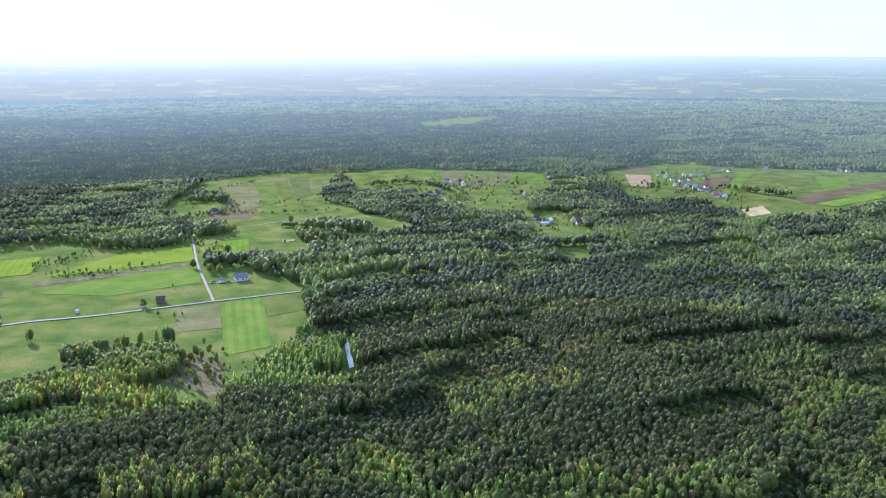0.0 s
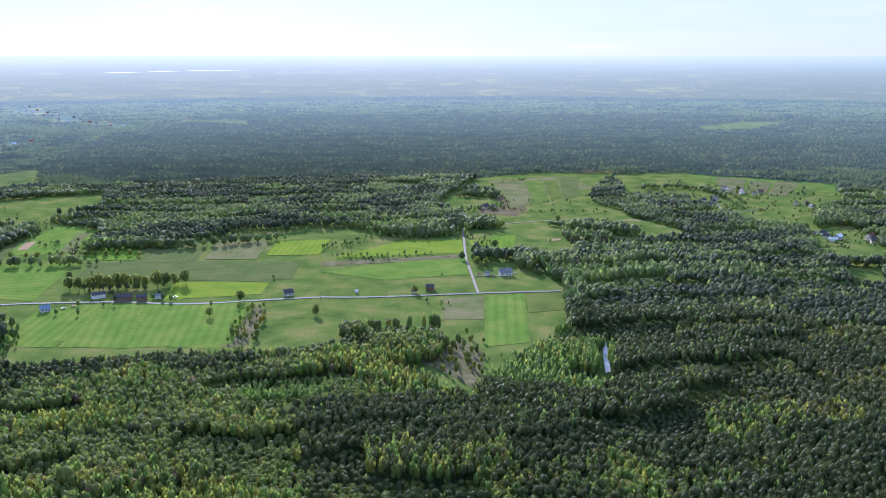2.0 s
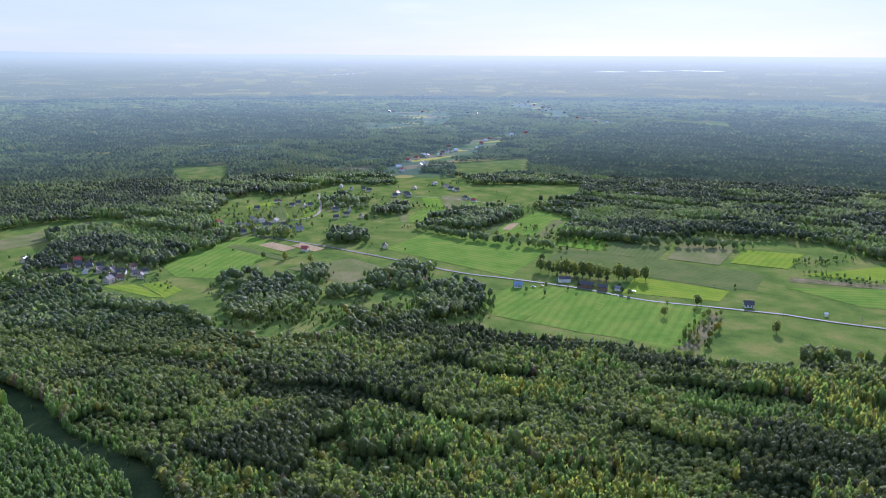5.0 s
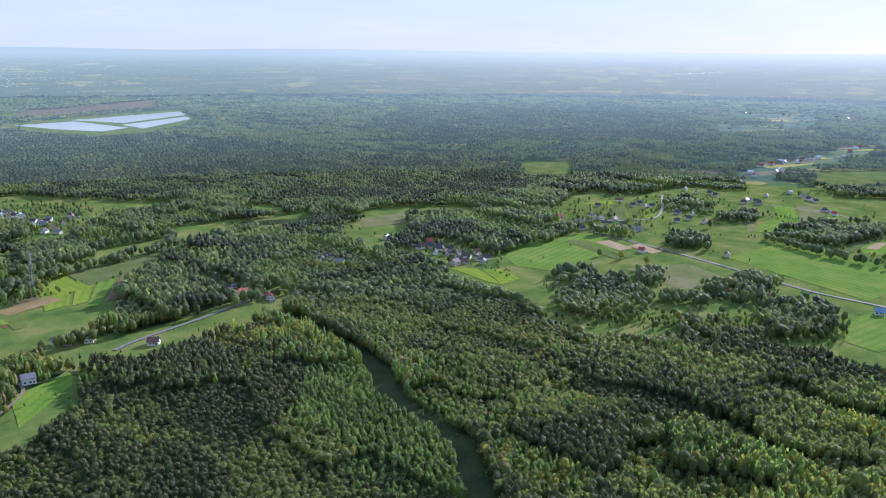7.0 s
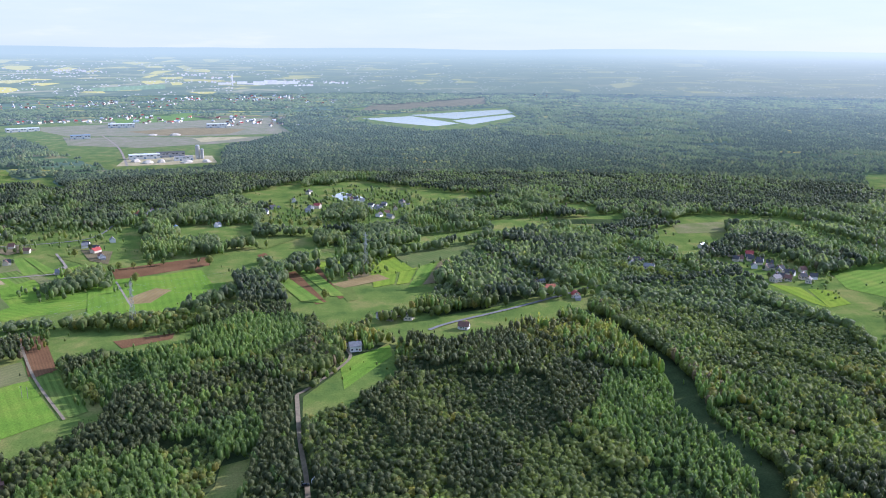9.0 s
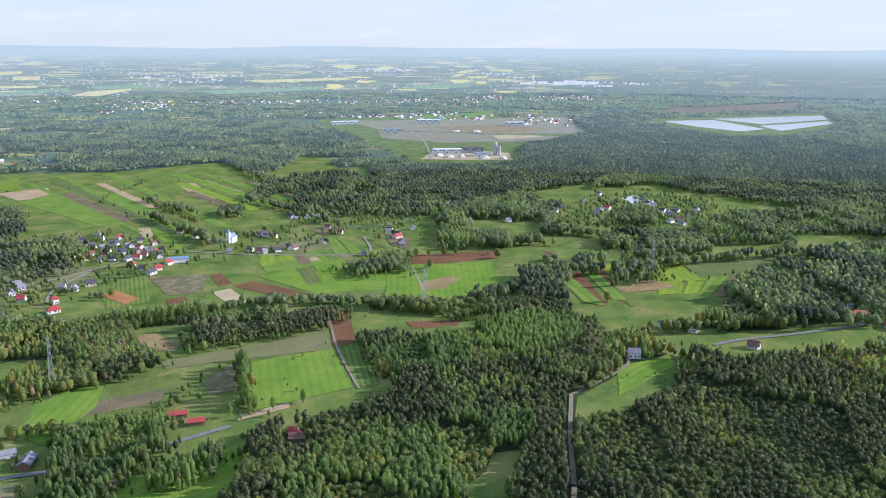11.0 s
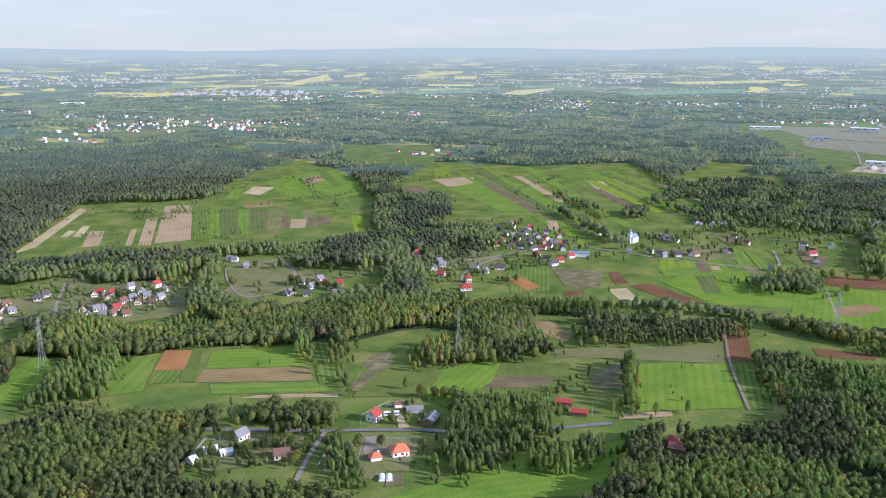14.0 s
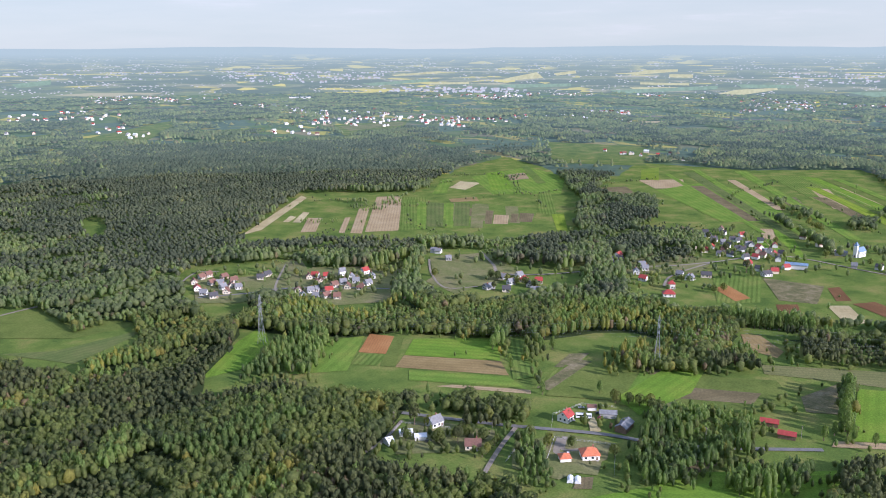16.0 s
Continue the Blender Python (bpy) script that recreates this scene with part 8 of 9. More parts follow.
house(-1031, 1015, 45, 7.7, 6.3, 'cream', 'dark', 'gable', 3.2, 3, 'house')
house(-982, 366, 104, 7.2, 6.3, 'cream', 'dark', 'gable', 3.2, 3, 'house')
house(-967, 371, 68, 7.2, 6.3, 'cream', 'dark', 'gable', 3.2, 3, 'house')
house(-964, 387, 148, 7.2, 6.3, 'cream', 'dark', 'gable', 3.2, 3, 'house')
house(-941, 384, 47, 7.2, 6.3, 'cream', 'dark', 'gable', 3.2, 3, 'house')
house(-941, 401, 81, 7.2, 6.3, 'cream', 'dark', 'gable', 3.2, 3, 'house')
house(-924, 404, 81, 7.2, 6.3, 'cream', 'dark', 'gable', 3.2, 3, 'house')
house(-900, 407, 100, 7.2, 6.3, 'cream', 'dark', 'gable', 3.2, 3, 'house')
house(-889, 412, 160, 7.2, 6.3, 'cream', 'dark', 'gable', 3.2, 3, 'house')
house(-878, 417, 79, 7.2, 6.3, 'cream', 'dark', 'gable', 3.2, 3, 'house')
house(-860, 426, 98, 7.2, 6.3, 'cream', 'dark', 'gable', 3.2, 3, 'house')
house(-844, 425, 143, 7.2, 6.3, 'cream', 'dark', 'gable', 3.2, 3, 'house')
house(-863, 403, 64, 7.2, 6.3, 'cream', 'dark', 'gable', 3.2, 3, 'house')
house(-940, 266, 88, 7.2, 6.3, 'cream', 'dark', 'gable', 3.2, 3, 'house')
house(-1318, 818, 138, 7.2, 6.3, 'cream', 'dark', 'gable', 3.2, 3, 'house')
house(-1339, 813, 39, 7.2, 6.3, 'cream', 'dark', 'gable', 3.2, 3, 'house')
house(-524, 680, 48, 8.1, 7.2, 'white', 'blue', 'gable', 3.2, 3, 'house')
house(-501, 732, 45, 12.6, 7.2, 'white', 'dark', 'gable', 4, 2, 'barn')
house(-472, 729, 22, 16.2, 8.1, 'brown', 'dark', 'gable', 4, 2.3, 'barn')
house(-453, 732, 20, 9, 7.2, 'brown', 'dark', 'gable', 4, 2, 'barn')
house(-440, 742, 19, 7.2, 5.4, 'white', 'grey', 'gable', 3.2, 1.5, 'shed')
house(-317, 779, 33, 9, 8, 'white', 'dark', 'gable', 3.2, 3, 'house')
house(-110, 903, 19, 13.5, 9.9, 'white', 'grey', 'gable', 3.6, 4, 'house')
house(-130, 898, 13, 5.4, 4.5, 'white', 'grey', 'gable', 2.6, 1.3, 'garage')
house(-179, 825, 7, 8.1, 7.2, 'brown', 'dark', 'gable', 4.5, 2, 'barn')
house(-193, 811, 13, 4.5, 4.5, 'cream', 'brown', 'gable', 2.8, 1.3, 'shed')
house(-251, 800, 17, 2.7, 2.7, 'white', 'white', 'gable', 2.6, 0.8, 'shed')
house(-192, 1309, 23, 8.1, 6.3, 'cream', 'dark', 'gable', 3.2, 3, 'house')
house(-181, 1300, 8, 8.1, 6.3, 'cream', 'dark', 'gable', 3.2, 3, 'house')
house(-200, 1303, 89, 8.1, 6.3, 'cream', 'dark', 'gable', 3.2, 3, 'house')
house(287, 1180, -34, 8.1, 6.8, 'cream', 'dark', 'gable', 3.2, 3, 'house')
house(341, 1161, -1, 8.1, 6.8, 'cream', 'dark', 'gable', 3.2, 3, 'house')
house(351, 1151, 63, 8.1, 6.8, 'cream', 'dark', 'gable', 3.2, 3, 'house')
house(338, 1178, 79, 8.1, 6.8, 'cream', 'dark', 'gable', 3.2, 3, 'house')
house(229, 1553, 7, 8.1, 6.8, 'cream', 'dark', 'gable', 3.2, 3, 'house')
house(209, 1563, 87, 8.1, 6.8, 'cream', 'dark', 'gable', 3.2, 3, 'house')
house(197, 1550, 73, 8.1, 6.8, 'cream', 'dark', 'gable', 3.2, 3, 'house')
house(298, 1440, 68, 8.1, 6.8, 'cream', 'dark', 'gable', 3.2, 3, 'house')
house(167, 1431, 28, 8.1, 6.8, 'cream', 'dark', 'gable', 3.2, 3, 'house')
house(154, 1444, 29, 8.1, 6.8, 'cream', 'dark', 'gable', 3.2, 3, 'house')
house(159, 1402, -26, 8.1, 6.8, 'cream', 'dark', 'gable', 3.2, 3, 'house')
house(314, 1444, 68, 8.1, 6.8, 'cream', 'dark', 'gable', 3.2, 3, 'house')
house(324, 1395, -33, 8.1, 6.8, 'cream', 'dark', 'gable', 3.2, 3, 'house')
house(335, 1382, -34, 8.1, 6.8, 'cream', 'dark', 'gable', 3.2, 3, 'house')
house(341, 1364, 66, 8.1, 6.8, 'cream', 'dark', 'gable', 3.2, 3, 'house')
house(247, 1531, 71, 8.1, 6.8, 'cream', 'dark', 'gable', 3.2, 3, 'house')
house(-195, 1317, 23, 8.1, 6.8, 'cream', 'dark', 'gable', 3.2, 3, 'house')
house(-180, 1306, 8, 8.1, 6.8, 'cream', 'dark', 'gable', 3.2, 3, 'house')
house(290, 1158, -4, 9.9, 6.3, 'white', 'white', 'gable', 3.5, 1.8, 'barn')
house(636, 1620, 59, 8.1, 6.8, 'white', 'grey', 'gable', 3.2, 3, 'house')
house(642, 1596, 73, 8.1, 6.8, 'white', 'grey', 'gable', 3.2, 3, 'house')
house(641, 1558, -7, 8.1, 6.8, 'white', 'grey', 'gable', 3.2, 3, 'house')
house(651, 1541, 12, 8.1, 6.8, 'white', 'grey', 'gable', 3.2, 3, 'house')
house(648, 1499, 57, 8.1, 6.8, 'white', 'grey', 'gable', 3.2, 3, 'house')
house(655, 1484, -44, 8.1, 6.8, 'white', 'grey', 'gable', 3.2, 3, 'house')
house(643, 1432, -9, 8.1, 6.8, 'white', 'grey', 'gable', 3.2, 3, 'house')
house(650, 1418, -24, 8.1, 6.8, 'white', 'grey', 'gable', 3.2, 3, 'house')
house(647, 1388, 55, 8.1, 6.8, 'white', 'grey', 'gable', 3.2, 3, 'house')
house(652, 1369, -45, 8.1, 6.8, 'white', 'grey', 'gable', 3.2, 3, 'house')
house(656, 1357, 69, 8.1, 6.8, 'white', 'grey', 'gable', 3.2, 3, 'house')
house(678, 1592, 72, 8.1, 6.8, 'white', 'grey', 'gable', 3.2, 3, 'house')
house(704, 1613, 71, 8.1, 6.8, 'white', 'grey', 'gable', 3.2, 3, 'house')
house(728, 1626, -44, 8.1, 6.8, 'white', 'grey', 'gable', 3.2, 3, 'house')
house(772, 1664, -25, 8.1, 6.8, 'white', 'grey', 'gable', 3.2, 3, 'house')
house(795, 1678, -45, 8.1, 6.8, 'white', 'grey', 'gable', 3.2, 3, 'house')
house(805, 1660, 9, 8.1, 6.8, 'white', 'grey', 'gable', 3.2, 3, 'house')
house(618, 1488, 73, 8.1, 6.8, 'white', 'grey', 'gable', 3.2, 3, 'house')
house(1052, 1632, 2, 8.1, 6.8, 'white', 'grey', 'gable', 3.2, 3, 'house')
house(1064, 1622, -33, 8.1, 6.8, 'white', 'grey', 'gable', 3.2, 3, 'house')
house(1039, 1642, -52, 8.1, 6.8, 'white', 'grey', 'gable', 3.2, 3, 'house')
house(903, 1693, -48, 8.1, 6.8, 'white', 'grey', 'gable', 3.2, 3, 'house')
house(657, 1651, 73, 7.7, 6.3, 'white', 'red', 'gable', 3.2, 3, 'house')
house(674, 1554, 12, 7.7, 6.3, 'white', 'red', 'gable', 3.2, 3, 'house')
house(667, 1462, 11, 7.7, 6.3, 'white', 'red', 'gable', 3.2, 3, 'house')
house(640, 1359, -45, 7.7, 6.3, 'white', 'red', 'gable', 3.2, 3, 'house')
house(707, 1565, 56, 7.7, 6.3, 'white', 'red', 'gable', 3.2, 3, 'house')
house(616, 1455, -43, 7.7, 6.3, 'white', 'red', 'gable', 3.2, 3, 'house')
house(-850, -737, 166, 7.2, 6.3, 'white', 'dark', 'gable', 3.2, 3, 'house')
house(-838, -716, 165, 7.2, 6.3, 'white', 'dark', 'gable', 3.2, 3, 'house')
house(-880, -738, 110, 7.2, 6.3, 'white', 'dark', 'gable', 3.2, 3, 'house')
house(-829, -686, 109, 7.2, 6.3, 'white', 'dark', 'gable', 3.2, 3, 'house')
house(-862, -698, 164, 7.2, 6.3, 'white', 'dark', 'gable', 3.2, 3, 'house')
house(-825, -660, 143, 7.2, 6.3, 'white', 'dark', 'gable', 3.2, 3, 'house')
house(-856, -673, 223, 7.2, 6.3, 'white', 'dark', 'gable', 3.2, 3, 'house')
house(-884, -682, 128, 7.2, 6.3, 'white', 'dark', 'gable', 3.2, 3, 'house')
house(-846, -639, 207, 7.2, 6.3, 'white', 'dark', 'gable', 3.2, 3, 'house')
house(-821, -607, 221, 7.2, 6.3, 'white', 'dark', 'gable', 3.2, 3, 'house')
house(-848, -623, 106, 7.2, 6.3, 'white', 'dark', 'gable', 3.2, 3, 'house')
house(-793, -652, 109, 7.2, 6.3, 'white', 'dark', 'gable', 3.2, 3, 'house')
house(-798, -634, 163, 7.2, 6.3, 'white', 'dark', 'gable', 3.2, 3, 'house')
house(-824, -725, 111, 7.2, 6.3, 'white', 'red', 'gable', 3.2, 3, 'house')
house(-806, -692, 210, 7.2, 6.3, 'white', 'red', 'gable', 3.2, 3, 'house')
house(-808, -628, 108, 7.2, 6.3, 'white', 'red', 'gable', 3.2, 3, 'house')
house(-876, -654, 222, 7.2, 6.3, 'white', 'red', 'gable', 3.2, 3, 'house')
house(-797, -578, 161, 7.2, 6.3, 'white', 'red', 'gable', 3.2, 3, 'house')
house(-892, -718, 164, 7.2, 6.3, 'white', 'red', 'gable', 3.2, 3, 'house')
house(-806, -672, 110, 7.2, 6.3, 'cream', 'brown', 'gable', 3.2, 3, 'house')
house(-822, -629, 107, 7.2, 6.3, 'cream', 'brown', 'gable', 3.2, 3, 'house')
house(-947, -666, 105, 7.2, 6.3, 'cream', 'brown', 'gable', 3.2, 3, 'house')
house(-926, -628, 159, 7.2, 6.3, 'cream', 'brown', 'gable', 3.2, 3, 'house')
house(-926, -614, 103, 7.2, 6.3, 'cream', 'brown', 'gable', 3.2, 3, 'house')
house(-908, -589, 158, 7.2, 6.3, 'cream', 'brown', 'gable', 3.2, 3, 'house')
house(-899, -758, 210, 7.2, 6.3, 'cream', 'brown', 'gable', 3.2, 3, 'house')
house(-882, -509, 100, 7.2, 6.3, 'cream', 'brown', 'gable', 3.2, 3, 'house')
house(-898, -494, 134, 7.2, 6.3, 'cream', 'brown', 'gable', 3.2, 3, 'house')
house(-909, -476, 153, 7.2, 6.3, 'cream', 'brown', 'gable', 3.2, 3, 'house')
house(-1117, -566, 197, 7.2, 6.3, 'cream', 'brown', 'gable', 3.2, 3, 'house')
house(-1034, -489, 95, 7.2, 6.3, 'cream', 'brown', 'gable', 3.2, 3, 'house')
house(-1009, -460, 95, 7.2, 6.3, 'cream', 'brown', 'gable', 3.2, 3, 'house')
house(-654, -717, 232, 7.2, 6.3, 'white', 'grey', 'gable', 3.2, 3, 'house')
house(-650, -694, 151, 7.2, 6.3, 'white', 'grey', 'gable', 3.2, 3, 'house')
house(-642, -652, 230, 7.2, 6.3, 'white', 'grey', 'gable', 3.2, 3, 'house')
house(-661, -658, 149, 7.2, 6.3, 'white', 'grey', 'gable', 3.2, 3, 'house')
house(-635, -690, 152, 7.2, 6.3, 'white', 'grey', 'gable', 3.2, 3, 'house')
house(-675, -620, 112, 7.2, 6.3, 'white', 'grey', 'gable', 3.2, 3, 'house')
house(-674, -603, 211, 7.2, 6.3, 'white', 'grey', 'gable', 3.2, 3, 'house')
house(-504, -711, 124, 7.2, 6.3, 'white', 'grey', 'gable', 3.2, 3, 'house')
house(-501, -690, 178, 7.2, 6.3, 'white', 'grey', 'gable', 3.2, 3, 'house')
house(-503, -652, 141, 7.2, 6.3, 'white', 'grey', 'gable', 3.2, 3, 'house')
house(-525, -708, 178, 7.2, 6.3, 'white', 'grey', 'gable', 3.2, 3, 'house')
house(-230, -880, 199, 7.2, 6.3, 'cream', 'brown', 'gable', 3.2, 3, 'house')
house(-233, -852, 199, 7.2, 6.3, 'cream', 'brown', 'gable', 3.2, 3, 'house')
house(-236, -812, 243, 7.2, 6.3, 'cream', 'brown', 'gable', 3.2, 3, 'house')
house(-256, -850, 177, 7.2, 6.3, 'cream', 'brown', 'gable', 3.2, 3, 'house')
house(-218, -865, 260, 7.2, 6.3, 'cream', 'brown', 'gable', 3.2, 3, 'house')
house(-329, -821, 253, 7.2, 6.3, 'cream', 'brown', 'gable', 3.2, 3, 'house')
house(-333, -798, 252, 7.2, 6.3, 'cream', 'brown', 'gable', 3.2, 3, 'house')
house(-339, -777, 191, 7.2, 6.3, 'cream', 'brown', 'gable', 3.2, 3, 'house')
house(-348, -764, 235, 7.2, 6.3, 'cream', 'brown', 'gable', 3.2, 3, 'house')
house(-358, -754, 134, 7.2, 6.3, 'cream', 'brown', 'gable', 3.2, 3, 'house')
house(-300, -780, 253, 7.2, 6.3, 'cream', 'brown', 'gable', 3.2, 3, 'house')
house(-327, -795, 252, 7.2, 6.3, 'cream', 'brown', 'gable', 3.2, 3, 'house')
house(-316, -746, 191, 7.2, 6.3, 'cream', 'brown', 'gable', 3.2, 3, 'house')
house(-215, -819, 144, 6.8, 6.3, 'white', 'grey', 'gable', 3.2, 3, 'house')
house(-238, -830, 198, 6.8, 6.3, 'white', 'grey', 'gable', 3.2, 3, 'house')
house(-252, -822, 162, 6.8, 6.3, 'white', 'grey', 'gable', 3.2, 3, 'house')
house(-310, -771, 172, 6.8, 6.3, 'white', 'grey', 'gable', 3.2, 3, 'house')
house(-351, -782, 170, 6.8, 6.3, 'white', 'grey', 'gable', 3.2, 3, 'house')
house(-388, -788, 248, 6.8, 6.3, 'white', 'grey', 'gable', 3.2, 3, 'house')
house(-367, -796, 235, 6.8, 6.3, 'white', 'grey', 'gable', 3.2, 3, 'house')
for i, (x, y, turn, wall, roof) in enumerate(YARDS):
    house(x, y, turn, (8.4, 9.6, 10.8)[i % 3], (6.8, 7.6)[i % 2], wall, roof, "hip" if roof == "orange" or i % 5 == 4 else "gable", (3.2, 4.6)[i % 4 == 1], 2.9, "house")
    if i % 3 == 0:
        house(x + 11 * math.cos(radians(turn)), y + 11 * math.sin(radians(turn)), turn + 90, 5.2, 4.2, "grey", "grey", "gable", 2.4, 1.3, "shed")
    if i % 2:
        tree(x - 9 * math.sin(radians(turn)), y + 9 * math.cos(radians(turn)), ("broad", "birch", "pine")[i % 3], 7.0 + i % 4)
far_village()
church(-921, -571, 182)
factory_hall(-2713, -900, 108, 78, 27, 12.6, 'white')
factory_hall(-2366, -899, 111, 51, 21, 9.8, 'blue')
factory_hall(-2708, -602, 108, 60, 24, 12.6, 'white')
factory_hall(-2586, -1151, 122, 90, 33, 9.8, 'white')
factory_hall(-1924, -593, 112, 66, 24, 9.8, 'white')
factory_hall(-1954, -543, 105, 63, 21, 11.2, 'dark')
factory_hall(-1891, -497, 115, 39, 18, 8.4, 'grey')
factory_hall(-1585, -3981, 159, 105, 36, 11.2, 'white')
silo(-1921, -473, 28.5, 4.8)
silo(-1920, -463, 21, 3.75)
heap(-1865, -594, 13.5, 7)
heap(-1845, -562, 16.5, 5.6)
heap(-1854, -536, 12, 7)
heap(-1852, -481, 18, 5.6)
heap(-1861, -440, 13.5, 5.6)
heap(-2455, -665, 21, 5.6)
heap(-2457, -729, 18, 4.2)
pylon(-216, -650, 48)
pylon(-456, -436, 51)
pylon(-720, -243, 50)
pylon(-915, -47, 45)
power_line([(-216, -650), (-456, -436), (-720, -243), (-915, -47)], [48, 51, 50, 45])
mast(800, 1705, 67)
vehicle(-349, -396, 142, 'bus')
vehicle(-438, -54, 166, 'van')
car(-362, -396, 158, 1)
car(-358, -409, 149, 0)
car(-358, -390, 198, 2)
car(-307, -361, 220, 3)
car(-309, -402, 142, 3)
car(-434, -59, 107, 1)
car(-437, -63, 127, 0)
car(-445, -54, 156, 1)
car(-243, -420, 179, 1)
car(-331, -805, 177, 0)
car(-357, -782, 165, 3)
car(-642, -629, 135, 1)
car(-122, 894, 18, 1)
car(-138, 897, 29, 2)
car(-425, 747, 30, 3)
car(-511, 690, 37, 0)
car(-506, 698, 56, 2)
greenhouse(-288, -336, 229, 6.5, 1.9)
greenhouse(-291, -333, 229, 6.5, 1.9)
water([(-3062, -163), (-3165, 17), (-2840, 174), (-2735, 91), (-2867, -38)], 'bright flat reservoir basin between earth banks', 'water_reservoir')
water([(-3221, 4), (-3527, 411), (-3333, 418), (-3031, 171)], 'bright flat reservoir basin between earth banks', 'water_reservoir')
water([(-2957, 157), (-3244, 400), (-3132, 405), (-2796, 214)], 'bright flat reservoir basin between earth banks', 'water_reservoir')
water([(-1408, -129), (-1446, -113), (-1390, -72), (-1338, -73), (-1352, -101)], 'small village pond that mirrors the sky', 'water_pond')
water([(-1, 696), (2, 701), (5, 663), (7, 627), (3, 623), (1, 656)], 'narrow creek that mirrors the sky', 'water_creek')
water([(-1308, -3898), (-1673, -3960), (-1570, -3657), (-1301, -3606)], 'far sheet of bright water', 'water_far')
tree(-362, 695, 'broad', 9.4)
tree(-266, 720, 'broad', 10.8)
tree(-73, 1219, 'broad', 11.1)
tree(-139, 1029, 'broad', 11.4)
tree(-355, 747, 'broad', 11.4)
tree(-192, 811, 'broad', 8.9)
tree(-148, 940, 'broad', 11)
tree(-137, 936, 'broad', 9.8)
tree(-603, 575, 'broad', 11.7)
tree(-822, 569, 'broad', 9.2)
tree(-798, 583, 'broad', 10.1)
tree(-899, 805, 'broad', 12.2)
tree(-572, 787, 'broad', 9.6)
tree(-768, 598, 'broad', 9.3)
tree(-825, -161, 'broad', 9.6)
tree(-727, -191, 'broad', 11.4)
tree(-704, -200, 'broad', 11.7)
tree(-555, -218, 'broad', 9.2)
tree(-570, -227, 'broad', 9.3)
tree(-802, -82, 'broad', 10.6)
tree(-924, -72, 'broad', 9.5)
tree(-942, -227, 'broad', 11.8)
tree(-778, -185, 'broad', 11)
tree(-872, -288, 'broad', 10.2)
tree(-318, -323, 'birch', 10.2)
tree(-387, -423, 'birch', 9.6)
tree(-356, -274, 'birch', 10.8)
tree(-456, -292, 'birch', 10.2)
tree(-468, -293, 'birch', 9.3)
tree(-321, -311, 'birch', 10.9)
tree(-384, -545, 'birch', 11.6)
tree(-365, -503, 'birch', 9.3)
tree(-426, -537, 'birch', 9.6)
tree(-403, -512, 'birch', 12.3)
tree(-414, -511, 'birch', 11.9)
tree(-382, -504, 'birch', 10.6)
tree(-359, -492, 'birch', 10)
tree(-373, -538, 'birch', 12.3)
tree(-561, -691, 'birch', 9.2)
tree(-471, -282, 'birch', 10.9)
tree(-475, -270, 'birch', 9.6)
tree(-493, -256, 'birch', 9.8)
tree(-350, -442, 'birch', 10.3)
tree(-315, -367, 'broad', 8.1)
tree(-304, -376, 'broad', 9.3)
tree(-260, -415, 'broad', 8.1)
tree(-248, -415, 'broad', 10.3)
tree(-268, -413, 'broad', 8.4)
tree(-273, -403, 'broad', 9.3)
tree(-232, -429, 'broad', 9.4)
tree(-255, -440, 'broad', 8)
tree(-300, -390, 'broad', 9.7)
tree(-329, -344, 'broad', 8.8)
tree(-408, -795, 'broad', 8.8)
tree(-431, -806, 'broad', 8.6)
tree(-449, -759, 'broad', 8.9)
tree(-507, -805, 'broad', 8.3)
tree(-350, -788, 'broad', 9.3)
tree(-322, -841, 'broad', 8.1)
tree(-322, -786, 'broad', 7.8)
tree(-344, -794, 'broad', 9.5)
tree(-818, -644, 'broad', 8.1)
tree(-911, -749, 'broad', 8.9)
tree(-893, -666, 'broad', 9)
tree(-810, -611, 'broad', 7.7)
tree(-660, -603, 'broad', 8)
tree(-621, -607, 'broad', 9.9)
tree(-882, -588, 'broad', 9.5)
tree(-892, -539, 'broad', 8.2)
tree(-950, -528, 'broad', 7.7)
tree(-748, -592, 'pine', 14.8)
tree(-811, -693, 'pine', 12.2)
tree(-797, -663, 'pine', 14)
tree(-831, -720, 'pine', 12.6)
tree(-257, -407, 'pine', 13.1)
tree(-274, -423, 'pine', 12)
tree(-248, -446, 'pine', 14.5)
tree(-741, -577, 'broad', 7.9)
tree(-656, -556, 'broad', 8.4)
tree(-669, -555, 'broad', 9.1)
tree(-989, -562, 'broad', 9.1)
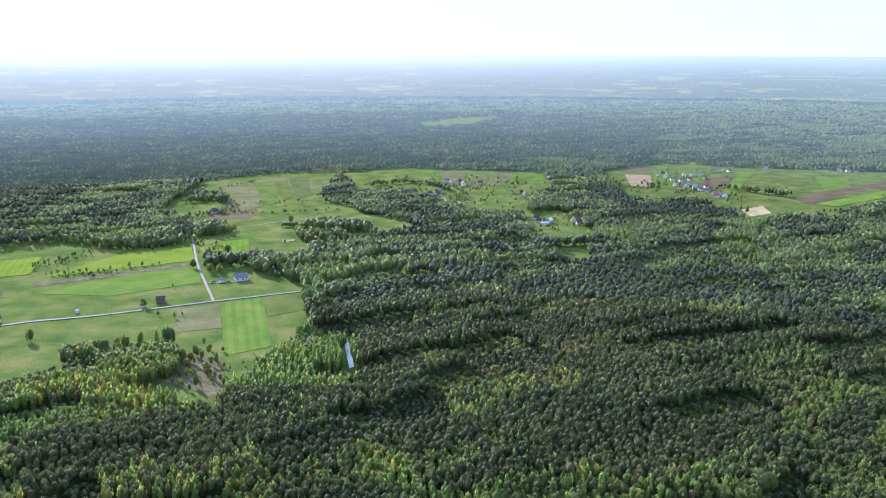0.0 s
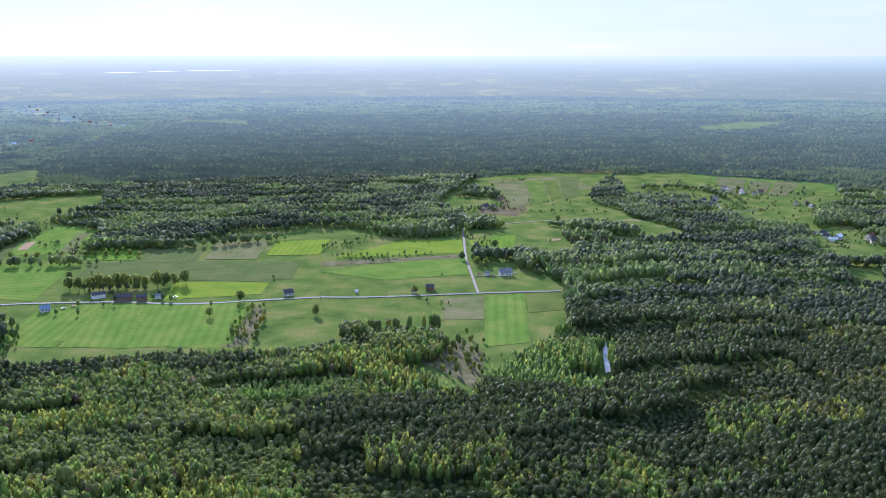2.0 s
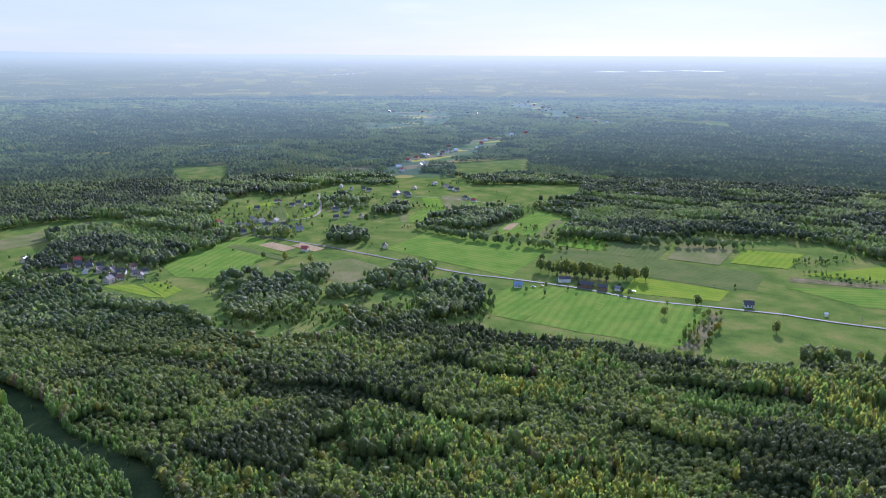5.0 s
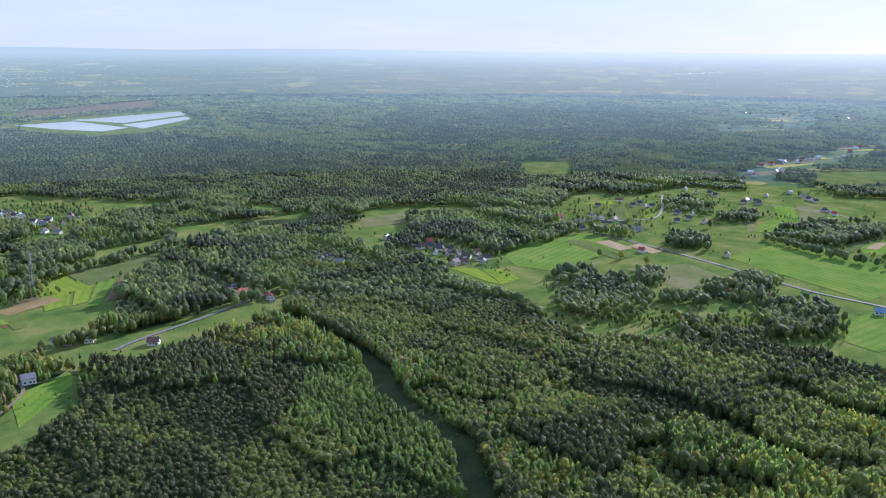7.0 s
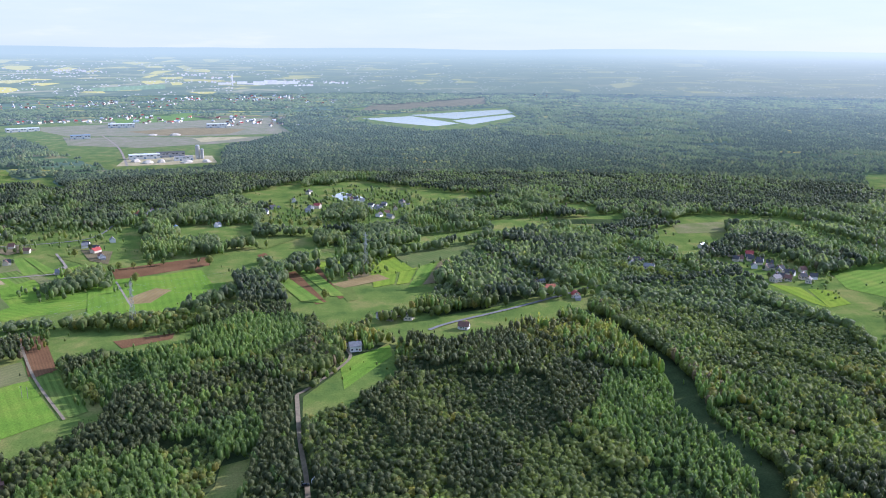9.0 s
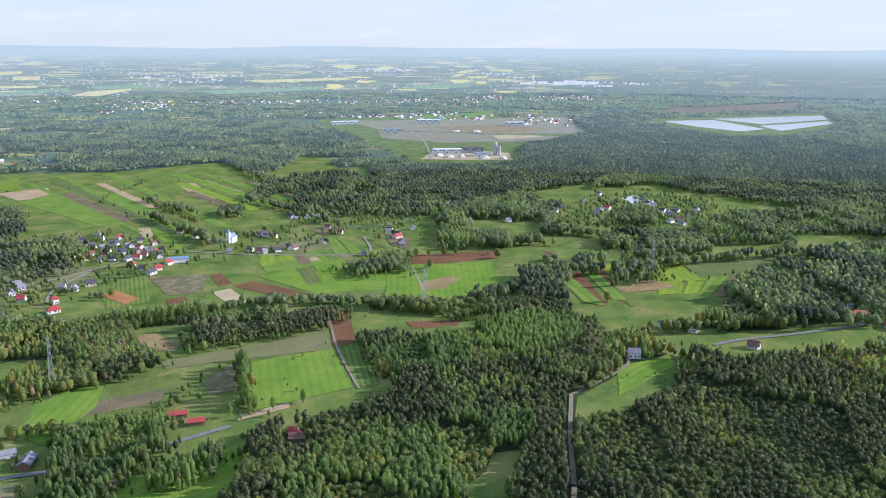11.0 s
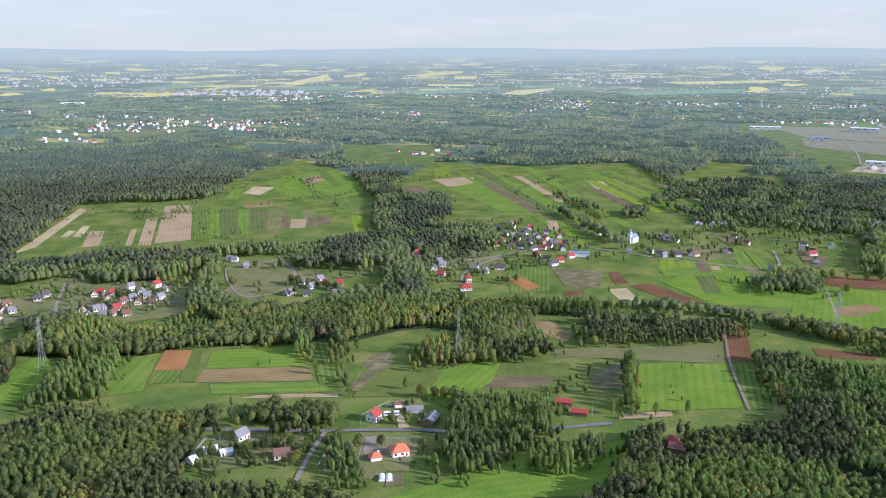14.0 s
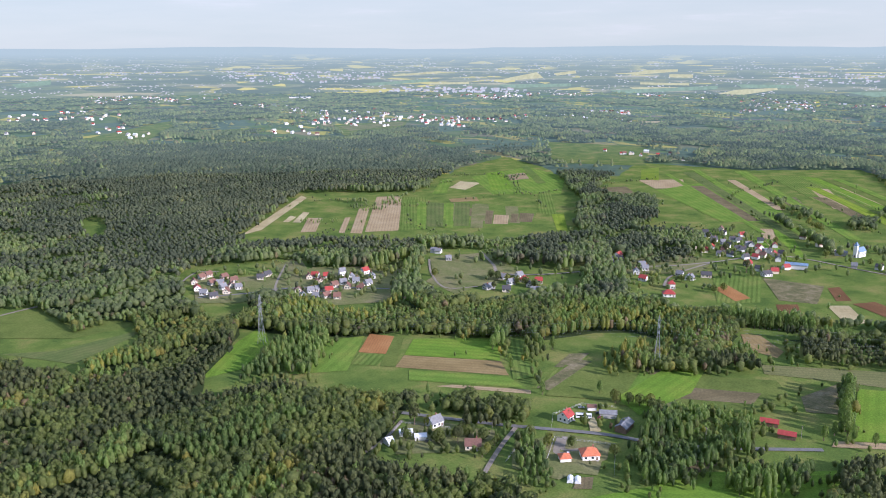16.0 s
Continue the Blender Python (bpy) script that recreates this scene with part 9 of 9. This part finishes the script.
tree(-1001, -542, 'broad', 8.1)
tree(-1095, -465, 'broad', 9.2)
tree(-989, -396, 'broad', 9.2)
tree(-935, -648, 'broad', 8.8)
tree(-814, 159, 'broad', 12.1)
tree(-835, 154, 'broad', 9.4)
tree(-815, 113, 'broad', 10.8)
tree(-857, 140, 'broad', 10.3)
tree(-1006, 386, 'broad', 9.6)
tree(-947, 412, 'broad', 10)
tree(-906, 440, 'broad', 10.4)
tree(-893, 460, 'broad', 9.5)
tree_row([(-544, 749), (-491, 768), (-440, 794)], 13, 'broad', 15.6)
tree_row([(-524, 743), (-464, 758)], 8, 'pine', 10.8)
tree_row([(-536, -329), (-473, -289)], 11, 'birch', 16.8)
tree_row([(-580, -486), (-628, -426)], 16, 'birch', 15.6)
tree_row([(-783, 861), (-685, 864), (-621, 888), (-558, 905)], 16, 'broad', 7.2)
tree_row([(-384, -405), (-399, -388), (-394, -378)], 6, 'broad', 9.6)
tree_row([(-279, -398), (-261, -385)], 6, 'broad', 6)
tree_row([(-874, -336), (-920, -328), (-944, -279)], 8, 'broad', 8.4)
tree_row([(-1163, -191), (-1141, -95)], 8, 'broad', 10.8)
tree_row([(-901, 232), (-852, 287)], 8, 'broad', 10.8)
tree_row([(-961, 649), (-925, 662), (-909, 670)], 7, 'broad', 10.8)
tree_row([(-1479, -896), (-1278, -682), (-1242, -630)], 12, 'broad', 10.8)
tree_row([(-1113, -839), (-1034, -726), (-1008, -683)], 8, 'broad', 9.6)
tree_row([(-494, -719), (-514, -666)], 6, 'broad', 9.6)
pole(-564, -268)
pole(-284, -409)
pole(-446, -301)
pole(-566, -273)
pole(-237, -454)
pole(-393, -331)
pole(-351, 748)
pole(-278, 766)
pole(-216, 788)
pole(-661, 681)
pole(-750, 672)
fence([(-284, -355), (-314, -383), (-340, -355), (-312, -326)])
fence([(-297, -405), (-294, -390), (-269, -373)])
fence([(-214, -430), (-242, -453), (-265, -429)])
fence([(-323, -397), (-335, -411), (-363, -414), (-379, -397)])
